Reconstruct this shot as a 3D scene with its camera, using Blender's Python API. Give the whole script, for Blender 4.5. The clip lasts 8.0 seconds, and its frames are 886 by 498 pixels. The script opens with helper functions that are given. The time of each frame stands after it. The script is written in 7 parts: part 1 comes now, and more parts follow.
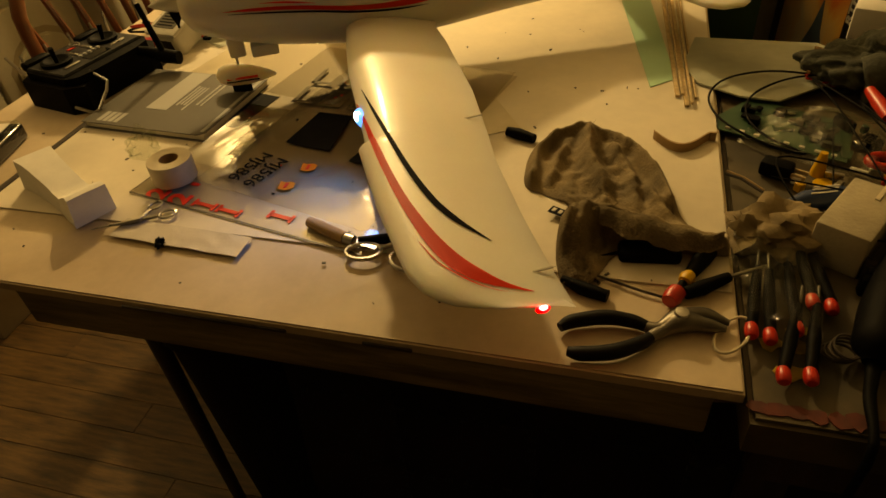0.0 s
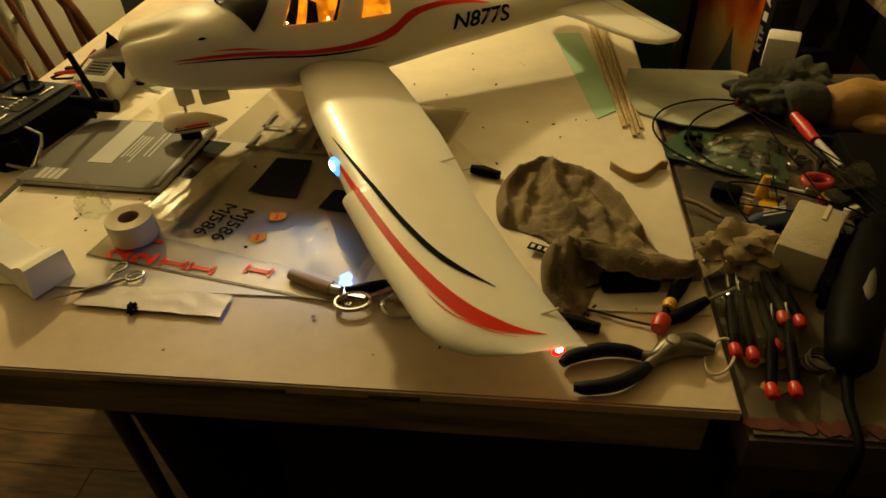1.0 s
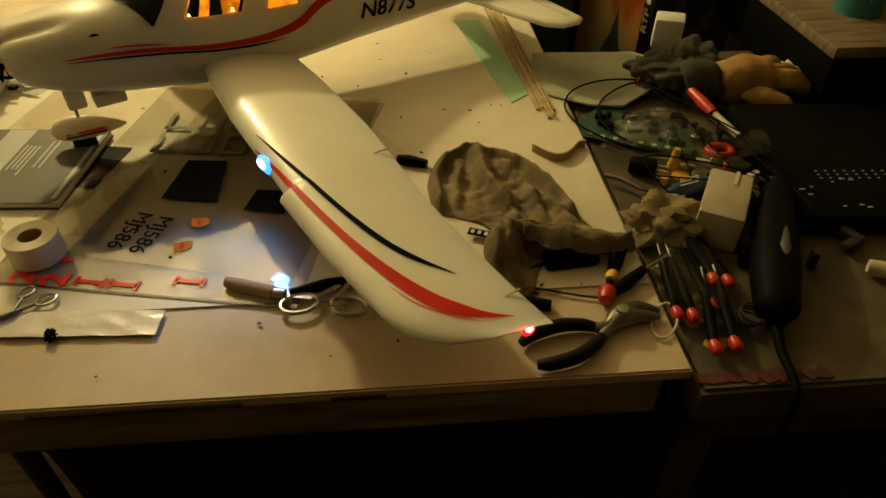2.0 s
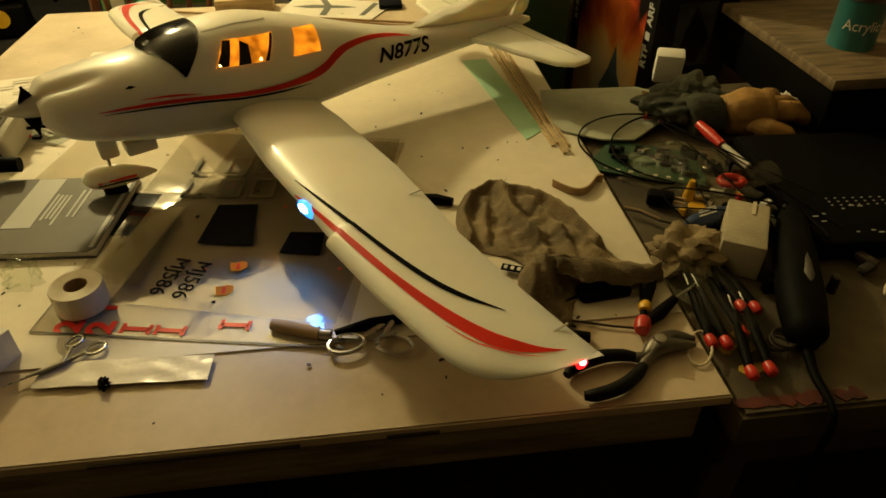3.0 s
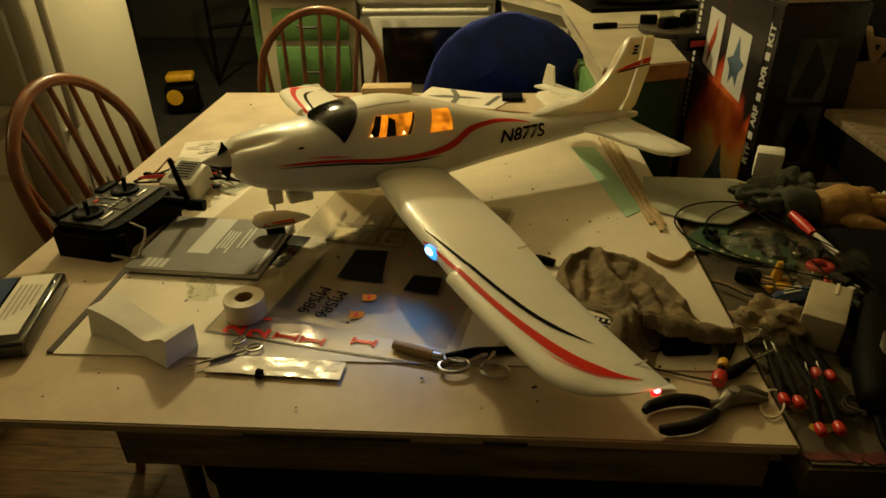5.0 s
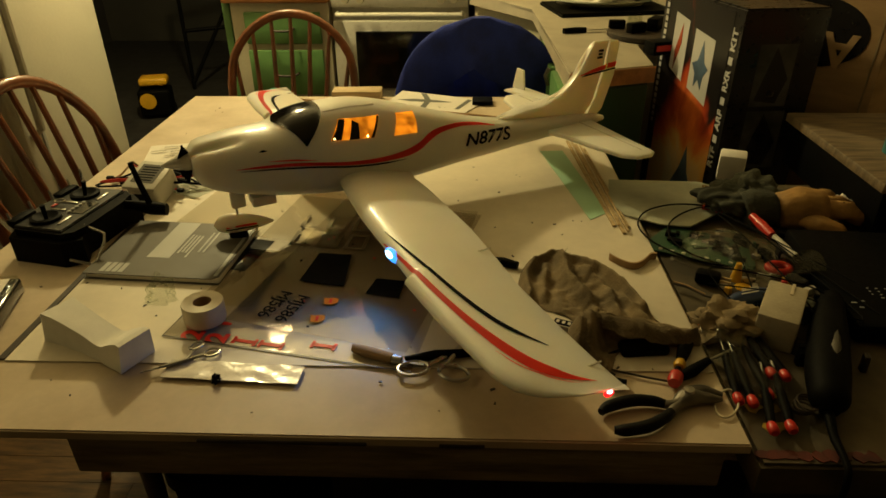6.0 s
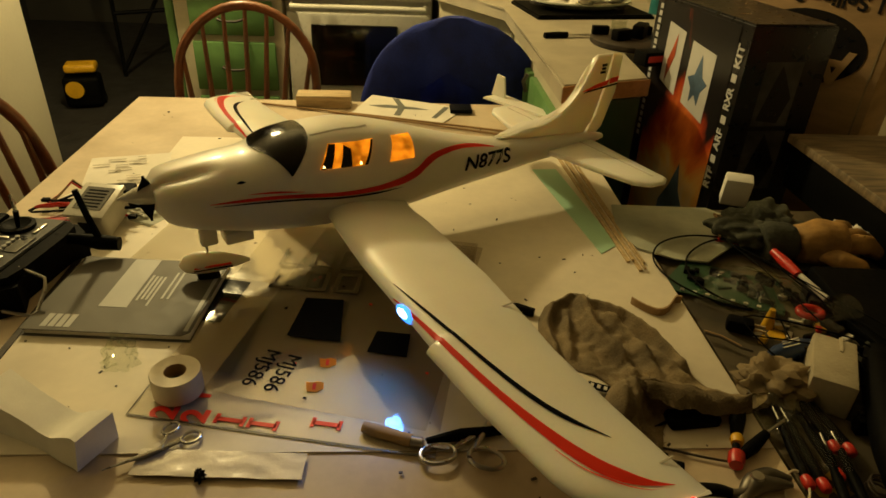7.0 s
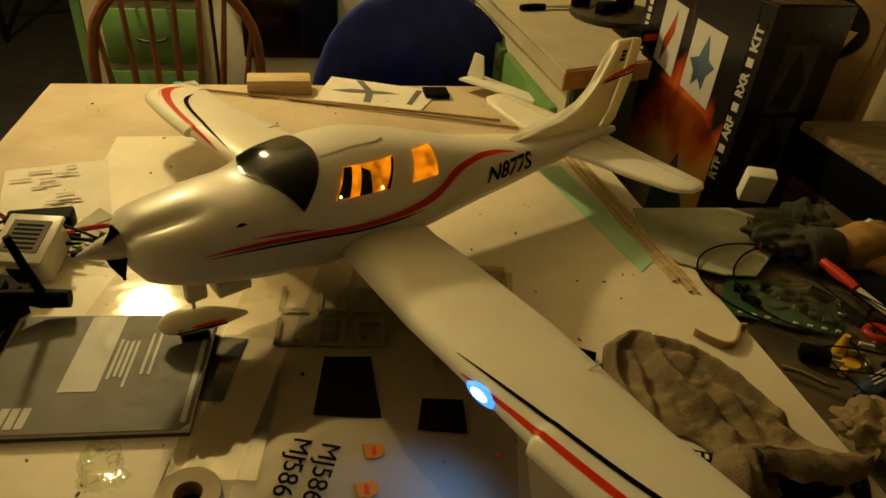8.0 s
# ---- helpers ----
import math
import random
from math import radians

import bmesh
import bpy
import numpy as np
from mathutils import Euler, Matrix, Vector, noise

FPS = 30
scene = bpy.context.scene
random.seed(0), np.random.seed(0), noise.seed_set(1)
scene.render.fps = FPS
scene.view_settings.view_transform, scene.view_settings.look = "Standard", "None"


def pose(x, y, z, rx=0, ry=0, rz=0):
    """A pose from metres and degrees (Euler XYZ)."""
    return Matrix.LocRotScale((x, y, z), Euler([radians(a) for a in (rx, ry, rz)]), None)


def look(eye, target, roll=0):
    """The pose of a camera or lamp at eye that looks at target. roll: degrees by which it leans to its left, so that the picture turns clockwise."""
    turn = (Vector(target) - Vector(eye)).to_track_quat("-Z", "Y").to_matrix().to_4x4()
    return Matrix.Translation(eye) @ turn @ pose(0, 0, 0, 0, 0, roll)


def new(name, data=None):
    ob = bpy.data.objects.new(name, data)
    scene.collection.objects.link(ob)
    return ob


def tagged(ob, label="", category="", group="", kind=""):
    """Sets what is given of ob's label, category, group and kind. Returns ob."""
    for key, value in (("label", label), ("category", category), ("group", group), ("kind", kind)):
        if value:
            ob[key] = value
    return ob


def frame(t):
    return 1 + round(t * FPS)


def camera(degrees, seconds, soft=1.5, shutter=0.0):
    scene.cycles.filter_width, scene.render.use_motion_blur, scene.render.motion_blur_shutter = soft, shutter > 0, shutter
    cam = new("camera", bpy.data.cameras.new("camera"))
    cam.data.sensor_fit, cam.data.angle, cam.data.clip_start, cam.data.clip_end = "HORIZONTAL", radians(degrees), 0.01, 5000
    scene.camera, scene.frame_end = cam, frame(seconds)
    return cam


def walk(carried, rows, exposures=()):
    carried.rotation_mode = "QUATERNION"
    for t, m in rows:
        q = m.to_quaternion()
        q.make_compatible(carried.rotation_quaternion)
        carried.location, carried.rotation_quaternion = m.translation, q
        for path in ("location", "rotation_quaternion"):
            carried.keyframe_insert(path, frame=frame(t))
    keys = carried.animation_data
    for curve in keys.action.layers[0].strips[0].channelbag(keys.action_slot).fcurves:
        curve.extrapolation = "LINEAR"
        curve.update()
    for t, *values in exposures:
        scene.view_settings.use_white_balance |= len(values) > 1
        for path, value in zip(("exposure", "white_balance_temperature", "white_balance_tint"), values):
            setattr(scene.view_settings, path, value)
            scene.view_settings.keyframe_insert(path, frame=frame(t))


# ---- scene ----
cam = camera(68.0, 8.0, soft=1.6)
PATH = [
    (0, (0.276, -0.377, 1.204), (-0.186, 1.003, -0.018), -5.7),
    (0.5, (0.246, -0.380, 1.225), (-0.143, 1.036, 0.019), -3.2),
    (1, (0.196, -0.381, 1.237), (-0.019, 1.077, 0.038), -3.3),
    (2.5, (0.110, -0.377, 1.230), (0.282, 1.063, 0.003), 0.9),
    (3, (0.073, -0.384, 1.255), (0.236, 1.112, 0.095), -0.6),
    (3.5, (0.023, -0.385, 1.288), (0.092, 1.120, 0.130), 0.1),
    (4, (0.015, -0.413, 1.273), (-0.053, 1.150, 0.196), 0.8),
    (5.5, (0.082, -0.549, 1.289), (-0.037, 1.105, 0.363), -1.3),
    (6, (0.087, -0.523, 1.282), (0.021, 1.132, 0.352), -0.5),
    (6.5, (0.051, -0.450, 1.304), (0.067, 1.222, 0.401), -0.9),
    (7, (-0.015, -0.375, 1.290), (0.101, 1.260, 0.331), 2.6),
    (7.5, (-0.077, -0.271, 1.279), (0.040, 1.379, 0.344), 1.6),
    (8, (-0.155, -0.172, 1.284), (0.208, 1.371, 0.237), 5.0),
]
walk(cam, [(t, look(eye, target, roll)) for t, eye, target, roll in PATH], [(0.0, 0.20, 8400, 23), (0.5, 0.34, 7400, 16), (1.0, 0.30, 6900, 12), (2.5, 0.18, 6400, 8), (3.0, 0.18, 6400, 8), (4.0, -0.05, 6400, 8), (5.5, -0.12, 6400, 8), (6.5, -0.14, 6500, 9), (7.0, -0.08, 6700, 11), (8.0, -0.28, 7200, 12)])

# ---- light ----
world = bpy.data.worlds.new("world")
scene.world = world
world.use_nodes = True
world.node_tree.nodes["Background"].inputs[0].default_value = (1.0, 0.75, 0.5, 1)
world.node_tree.nodes["Background"].inputs[1].default_value = 0.0016
scene.view_settings.exposure = 0.0

WARM = (1.0, 0.80, 0.36)


def lamp_light(name, kind, place, power, color, size):
    data = bpy.data.lights.new(name, kind)
    data.energy, data.color = power, color
    if kind == "AREA":
        data.shape, data.size = "DISK", size
    else:
        data.shadow_soft_size = size
    ob = new(name, data)
    ob.location = place
    return ob


# kitchen ceiling lamp beyond the table
lamp_light("kitchen_light", "POINT", (-0.82, 2.02, 1.98), 90.0, WARM, 0.065)
# unseen fill lamp, added at left to lift the shade on table and plane
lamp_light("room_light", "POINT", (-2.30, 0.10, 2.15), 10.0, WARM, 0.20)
# the blue landing light in the near wing throws a small pool on the film
spot = bpy.data.lights.new("landing_beam", "SPOT")
spot.energy, spot.color, spot.spot_size, spot.spot_blend, spot.shadow_soft_size = 0.42, (0.05, 0.30, 1.0), radians(118), 1.0, 0.012
beam = new("landing_beam", spot)
beam.matrix_world = look((-0.024, 0.232, 0.842), (-0.080, 0.165, 0.752))
tip = bpy.data.lights.new("tip_glow", "POINT")
tip.energy, tip.color, tip.shadow_soft_size = 0.007, (1.0, 0.02, 0.02), 0.004
new("tip_glow", tip).location = (0.228, -0.020, 0.832)
# ---- materials ----
def mat(name, color, rough=0.6, metal=0.0, vary=0.12, scale=6.0, fine=60.0, bump=0.15, depth=0.002, coat=0.0, second=None, trans=0.0, stretch=None, alpha=1.0, spec=0.5, rand=0.0):
    m = bpy.data.materials.new(name)
    m.use_nodes = True
    nt = m.node_tree
    n, l = nt.nodes, nt.links
    b = n["Principled BSDF"]
    tc = n.new("ShaderNodeTexCoord")
    src = tc.outputs["Object"]
    if stretch:
        mp = n.new("ShaderNodeMapping")
        mp.inputs["Scale"].default_value = stretch
        l.new(src, mp.inputs[0])
        src = mp.outputs[0]
    a = n.new("ShaderNodeTexNoise")
    a.inputs["Scale"].default_value, a.inputs["Detail"].default_value = scale, 5.0
    f = n.new("ShaderNodeTexNoise")
    f.inputs["Scale"].default_value, f.inputs["Detail"].default_value = fine, 4.0
    l.new(src, a.inputs["Vector"])
    l.new(src, f.inputs["Vector"])
    ramp = n.new("ShaderNodeMix")
    ramp.data_type = "RGBA"
    dark = second or tuple(c * (1 - 2.2 * vary) for c in color)
    lite = tuple(min(1.0, c * (1 + 0.6 * vary)) for c in color)
    ramp.inputs[6].default_value, ramp.inputs[7].default_value = (*dark, 1), (*lite, 1)
    mr = n.new("ShaderNodeMapRange")
    mr.inputs[1].default_value, mr.inputs[2].default_value = 0.3, 0.62
    l.new(a.outputs[0], mr.inputs[0])
    l.new(mr.outputs[0], ramp.inputs[0])
    mul = n.new("ShaderNodeMix")
    mul.data_type, mul.blend_type = "RGBA", "MULTIPLY"
    mul.inputs[0].default_value = min(1.0, 2 * vary)
    l.new(ramp.outputs[2], mul.inputs[6])
    l.new(f.outputs[0], mul.inputs[7])
    l.new(mul.outputs[2], b.inputs["Base Color"])
    rr = n.new("ShaderNodeMapRange")
    rr.inputs[3].default_value, rr.inputs[4].default_value = max(0.02, rough - 0.12), min(1.0, rough + 0.12)
    l.new(f.outputs[0], rr.inputs[0])
    l.new(rr.outputs[0], b.inputs["Roughness"])
    b.inputs["Metallic"].default_value = metal
    b.inputs["Coat Weight"].default_value = coat
    b.inputs["Coat Roughness"].default_value = 0.12
    b.inputs["Transmission Weight"].default_value = trans
    b.inputs["Alpha"].default_value = alpha
    b.inputs["Specular IOR Level"].default_value = spec
    if rand:
        info, hsv, span = n.new("ShaderNodeObjectInfo"), n.new("ShaderNodeHueSaturation"), n.new("ShaderNodeMapRange")
        span.inputs[3].default_value, span.inputs[4].default_value = 1 - rand, 1 + rand
        l.new(info.outputs["Random"], span.inputs[0])
        l.new(span.outputs[0], hsv.inputs["Value"])
        l.new(mul.outputs[2], hsv.inputs["Color"])
        l.new(hsv.outputs[0], b.inputs["Base Color"])
    if bump:
        bp = n.new("ShaderNodeBump")
        bp.inputs["Strength"].default_value, bp.inputs["Distance"].default_value = bump, depth
        l.new(f.outputs[0], bp.inputs["Height"])
        l.new(bp.outputs[0], b.inputs["Normal"])
    return m


def glow(name, color, strength):
    m = bpy.data.materials.new(name)
    m.use_nodes = True
    b = m.node_tree.nodes["Principled BSDF"]
    b.inputs["Base Color"].default_value = (*color, 1)
    b.inputs["Emission Color"].default_value = (*color, 1)
    b.inputs["Emission Strength"].default_value = strength
    b.inputs["Roughness"].default_value = 0.2
    return m


def film_mat(name, tint, alpha, wave=0.5, size=14.0):
    """Thin clear plastic film: mostly seen through, glossy and crinkled."""
    m = bpy.data.materials.new(name)
    m.use_nodes = True
    n, l = m.node_tree.nodes, m.node_tree.links
    n.remove(n["Principled BSDF"])
    clear, gloss, mix = n.new("ShaderNodeBsdfTransparent"), n.new("ShaderNodeBsdfGlossy"), n.new("ShaderNodeMixShader")
    clear.inputs[0].default_value = (*tint, 1)
    gloss.inputs["Roughness"].default_value = 0.07
    mix.inputs[0].default_value = alpha
    l.new(clear.outputs[0], mix.inputs[1])
    l.new(gloss.outputs[0], mix.inputs[2])
    l.new(mix.outputs[0], n["Material Output"].inputs[0])
    tc = n.new("ShaderNodeTexCoord")
    a = n.new("ShaderNodeTexNoise")
    a.inputs["Scale"].default_value, a.inputs["Detail"].default_value = size, 3.0
    l.new(tc.outputs["Object"], a.inputs["Vector"])
    bp = n.new("ShaderNodeBump")
    bp.inputs["Strength"].default_value, bp.inputs["Distance"].default_value = wave, 0.012
    l.new(a.outputs[0], bp.inputs["Height"])
    l.new(bp.outputs[0], gloss.inputs["Normal"])
    return m


M_BOARD = mat("white_board", (0.61, 0.50, 0.36), 0.55, vary=0.10, second=(0.48, 0.37, 0.24), scale=7, fine=90, bump=0.05)
M_SHEET = mat("white_sheet", (0.76, 0.69, 0.56), 0.5, vary=0.07, scale=6, fine=70, bump=0.04)
M_APRON = mat("stained_wood_apron", (0.36, 0.28, 0.17), 0.6, vary=0.3, scale=7, fine=50, bump=0.3, stretch=(1, 8, 8))
M_SIDETOP = mat("stained_side_top", (0.15, 0.115, 0.062), 0.7, vary=0.3, scale=9, fine=40, bump=0.15)
M_DARKWOOD = mat("dark_wood", (0.045, 0.03, 0.02), 0.5, vary=0.25, scale=8, fine=40, stretch=(6, 6, 1))
M_FLOOR = mat("floor_plank", (0.15, 0.08, 0.026), 0.45, rand=0.12, vary=0.32, scale=5, fine=30, bump=0.1, stretch=(2, 14, 4))
M_CHAIR = mat("chair_wood", (0.27, 0.085, 0.03), 0.35, vary=0.2, scale=10, fine=60, bump=0.08, coat=0.4)
M_FOAM = mat("plane_foam", (0.82, 0.79, 0.71), 0.40, vary=0.03, scale=9, fine=260, bump=0.06, depth=0.0006, coat=0.12)
fs = M_FOAM.node_tree.nodes["Principled BSDF"]
fs.inputs["Subsurface Weight"].default_value, fs.inputs["Subsurface Scale"].default_value = 0.45, 0.03
fs.inputs["Subsurface Radius"].default_value = (1.0, 0.7, 0.4)
M_PACK = mat("packing_foam", (0.82, 0.80, 0.74), 0.85, vary=0.05, scale=20, fine=420, bump=0.25, depth=0.001)
M_RED = mat("red_decal", (0.96, 0.05, 0.025), 0.45, spec=0.3, vary=0.02, bump=0)
M_NAVY = mat("navy_decal", (0.003, 0.004, 0.009), 0.6, spec=0.06, vary=0.06, bump=0)
M_BLACK = mat("black_plastic", (0.003, 0.003, 0.003), 0.6, spec=0.06, vary=0.15, fine=150, bump=0.1)
M_RUBBER = mat("black_rubber", (0.005, 0.005, 0.005), 0.55, spec=0.15, vary=0.15, fine=120)
M_GLOSSBLK = mat("smoked_canopy", (0.018, 0.014, 0.009), 0.13, vary=0.05, bump=0, spec=0.6)
M_STEEL = mat("steel", (0.55, 0.53, 0.5), 0.3, metal=1.0, vary=0.1, fine=90)
M_WORNSTEEL = mat("worn_steel", (0.24, 0.22, 0.19), 0.42, metal=0.85, vary=0.2, fine=70)
M_GREY = mat("manual_grey", (0.115, 0.106, 0.088), 0.55, spec=0.35, vary=0.07, scale=8, bump=0.03)
M_PAPER = mat("paper", (0.76, 0.72, 0.64), 0.7, vary=0.05, scale=12, fine=120, bump=0.05)
M_PALEGREY = mat("pale_grey_print", (0.42, 0.42, 0.40), 0.5, vary=0.05, bump=0)
M_ENAMEL = mat("white_enamel", (0.62, 0.60, 0.53), 0.3, vary=0.05, scale=3, fine=60, bump=0.04, coat=0.3)
M_FRIDGE = mat("fridge_enamel", (0.72, 0.69, 0.58), 0.35, vary=0.06, scale=2, fine=120, bump=0.1)
M_GREEN = mat("green_paint", (0.14, 0.30, 0.10), 0.45, vary=0.14, scale=4, fine=40, bump=0.15)
M_DKGREEN = mat("dark_green_paint", (0.025, 0.085, 0.04), 0.5, vary=0.14, scale=4, fine=40)
M_CREAM = mat("cream_trim", (0.58, 0.53, 0.40), 0.5, vary=0.08, scale=5, fine=60)
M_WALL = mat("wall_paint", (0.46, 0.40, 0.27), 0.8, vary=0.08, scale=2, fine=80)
# near-black so the walls read as unlit; the darkness sits in the colour
M_UNLITWALL = mat("hall_wall", (0.045, 0.042, 0.036), 0.8, vary=0.12, scale=2, fine=80)
M_CEIL = mat("ceiling_paint", (0.72, 0.66, 0.54), 0.85, vary=0.05, scale=2, fine=90)
M_COUNTER = mat("counter_laminate", (0.48, 0.43, 0.33), 0.4, vary=0.08, scale=12, fine=150, bump=0.02)
M_BUTCHER = mat("orange_wood_top", (0.50, 0.22, 0.07), 0.45, vary=0.15, scale=8, fine=50, stretch=(2, 10, 4))
M_BALSA = mat("balsa", (0.62, 0.46, 0.25), 0.7, vary=0.12, scale=12, fine=80, stretch=(1.5, 12, 12))
M_BLUE = mat("blue_cloth", (0.018, 0.042, 0.36), 0.9, vary=0.25, scale=10, fine=250, bump=0.5)
M_TOWEL = mat("tan_rag", (0.30, 0.225, 0.125), 0.95, vary=0.26, scale=14, fine=380, bump=0.65, depth=0.0022)
M_GREENTAPE = mat("mint_green_sheet", (0.40, 0.66, 0.46), 0.5, vary=0.06, bump=0.03)
M_GREYSHEET = mat("grey_green_sheet", (0.44, 0.46, 0.36), 0.6, vary=0.12, scale=9, fine=70)
M_CARD = mat("cardboard", (0.42, 0.27, 0.13), 0.85, vary=0.1, scale=8, fine=90, stretch=(1, 1, 5))
M_REDPL = mat("red_plastic", (0.60, 0.025, 0.015), 0.35, vary=0.08, bump=0)
M_YELLOW = mat("yellow_plastic", (0.75, 0.42, 0.02), 0.4, vary=0.1, bump=0)
M_ORANGE = mat("orange_decal", (0.95, 0.30, 0.03), 0.6, spec=0.15, vary=0.06, bump=0)
M_OLIVE = mat("olive_cloth", (0.07, 0.075, 0.05), 0.9, vary=0.25, scale=14, fine=200, bump=0.6)
M_TAN = mat("tan_leather", (0.50, 0.28, 0.08), 0.75, vary=0.2, scale=16, fine=120, bump=0.5)
M_CLOTH = mat("dark_brown_cloth", (0.030, 0.020, 0.012), 0.95, vary=0.2, scale=8, fine=200, bump=0.4)
M_STITCH = mat("black_stitch", (0.006, 0.005, 0.004), 0.9, vary=0.1, bump=0)
M_TAPE = mat("masking_tape", (0.66, 0.58, 0.42), 0.5, vary=0.06, scale=20, fine=150, bump=0.1)
M_BROWN = mat("brown_paper", (0.34, 0.25, 0.13), 0.8, vary=0.2, scale=14, fine=80, bump=0.6, depth=0.004)
M_TEAL = mat("teal_label", (0.03, 0.20, 0.22), 0.35, vary=0.1, bump=0)
M_LBLUE = mat("label_blue", (0.022, 0.05, 0.14), 0.4, vary=0.08, bump=0)
M_WINDOW = glow("self_glowing_window", (1.0, 0.44, 0.018), 0.5)
wn, wl = M_WINDOW.node_tree.nodes, M_WINDOW.node_tree.links
spots, span = wn.new("ShaderNodeTexNoise"), wn.new("ShaderNodeMapRange")
where = wn.new("ShaderNodeTexCoord")
wl.new(where.outputs["Object"], spots.inputs["Vector"])
spots.inputs["Scale"].default_value = 55.0
span.inputs[1].default_value, span.inputs[2].default_value, span.inputs[3].default_value, span.inputs[4].default_value = 0.35, 0.65, 0.12, 0.55
wl.new(spots.outputs[0], span.inputs[0])
wl.new(span.outputs[0], wn["Principled BSDF"].inputs["Emission Strength"])
M_LEDB = glow("blue_led", (0.04, 0.26, 1.0), 2.2)
M_LEDCORE = glow("led_core", (0.55, 0.85, 1.0), 6.0)
M_LEDPINK = glow("red_led_core", (1.0, 0.35, 0.35), 5.0)
M_LEDR = glow("red_led", (1.0, 0.01, 0.012), 1.6)
M_LEDW = glow("cabin_bulb", (1.0, 0.66, 0.25), 3.5)
M_FILM = film_mat("clear_film", (0.89, 0.87, 0.83), 0.06, 0.30, 7.0)
M_LOOSE = film_mat("loose_clear_film", (0.95, 0.93, 0.87), 0.11, 0.17, 8.0)
M_BAG = film_mat("clear_bag", (0.92, 0.93, 0.89), 0.045, 0.9)
M_SLEEVE = film_mat("thin_clear_sleeve", (0.95, 0.95, 0.92), 0.016, 0.9)
M_SPIN = mat("silver_paint", (0.74, 0.71, 0.63), 0.3, metal=0.15, vary=0.06, bump=0)
M_GLOBE = glow("lit_globe", (1.0, 0.72, 0.36), 22.0)
M_OVEN = mat("oven_glass", (0.008, 0.008, 0.007), 0.12, vary=0.1, bump=0, coat=0.5)
M_SMOKE = mat("smoky_glass", (0.03, 0.03, 0.028), 0.1, vary=0.1, bump=0, coat=0.6)


# ---- building helpers ----
def thing(name, label, category, m=None, group="", kind=""):
    ob = new(name)
    ob.matrix_world = m or Matrix.Identity(4)
    return tagged(ob, label, category, group, kind)


def link(name, bm, material, parent=None, label="", smooth=True, sharp=38):
    me = bpy.data.meshes.new(name)
    bmesh.ops.recalc_face_normals(bm, faces=bm.faces[:])
    bm.to_mesh(me)
    bm.free()
    if material:
        me.materials.append(material)
    if smooth:
        me.shade_smooth()
        me.set_sharp_from_angle(angle=radians(sharp))
    ob = new(name, me)
    if parent:
        ob.parent = parent
    if label:
        ob["label"] = label
    if material in (M_FILM, M_LOOSE, M_BAG, M_SLEEVE):
        ob.visible_shadow = False
    return ob


def part(name, bm, material, parent, label="", sharp=38):
    return link(name, bm, material, parent, label, sharp=sharp)


def box(sx, sy, sz, at=(0, 0, 0), bevel=0.0, seg=2, turn=None, bm=None):
    """A box with its middle at the given place."""
    own = bmesh.new()
    bmesh.ops.create_cube(own, size=1.0)
    bmesh.ops.scale(own, vec=(sx, sy, sz), verts=own.verts)
    if bevel:
        bmesh.ops.bevel(own, geom=own.edges[:], offset=bevel, segments=seg, affect="EDGES", profile=0.5)
    if turn is not None:
        bmesh.ops.transform(own, matrix=turn, verts=own.verts)
    bmesh.ops.translate(own, vec=at, verts=own.verts)
    return merge(bm, own)


def merge(bm, own):
    if bm is None:
        return own
    me = bpy.data.meshes.new("scrap")
    own.to_mesh(me)
    own.free()
    bm.from_mesh(me)
    bpy.data.meshes.remove(me)
    return bm


def tube(points, radius, sides=8, bm=None, closed=False):
    """A round bar along points; radius may be a list."""
    own = bmesh.new()
    pts = [Vector(p) for p in points]
    rad = radius if isinstance(radius, (list, tuple)) else [radius] * len(pts)
    rings, up = [], None
    for i, p in enumerate(pts):
        a, b = pts[max(i - 1, 0)], pts[min(i + 1, len(pts) - 1)]
        if closed:
            a, b = pts[i - 1], pts[(i + 1) % len(pts)]
        d = (b - a).normalized()
        if up is None:
            up = d.orthogonal().normalized()
        up = (up - d * up.dot(d)).normalized()
        side = d.cross(up)
        rings.append([own.verts.new(p + rad[i] * (math.cos(k * 2 * math.pi / sides) * up + math.sin(k * 2 * math.pi / sides) * side)) for k in range(sides)])
    pairs = list(zip(rings, rings[1:])) + ([(rings[-1], rings[0])] if closed else [])
    for r, s in pairs:
        for k in range(sides):
            own.faces.new((r[k], r[(k + 1) % sides], s[(k + 1) % sides], s[k]))
    if not closed:
        own.faces.new(rings[0][::-1])
        own.faces.new(rings[-1])
    return merge(bm, own)


def flow(points, radii, per=6):
    """Points and radii of a bar, rounded between the given ones."""
    pts, n, line, wide = [Vector(p) for p in points], len(points), [], []
    for i in range(n - 1):
        p0, p1, p2, p3 = (pts[max(0, min(n - 1, i + d))] for d in (-1, 0, 1, 2))
        for q in range(per):
            t = q / per
            line.append(0.5 * (2 * p1 + (p2 - p0) * t + (2 * p0 - 5 * p1 + 4 * p2 - p3) * t * t + (3 * p1 - p0 - 3 * p2 + p3) * t**3))
            wide.append(radii[i] + (radii[i + 1] - radii[i]) * t * t * (3 - 2 * t))
    return line + [pts[-1]], wide + [radii[-1]]


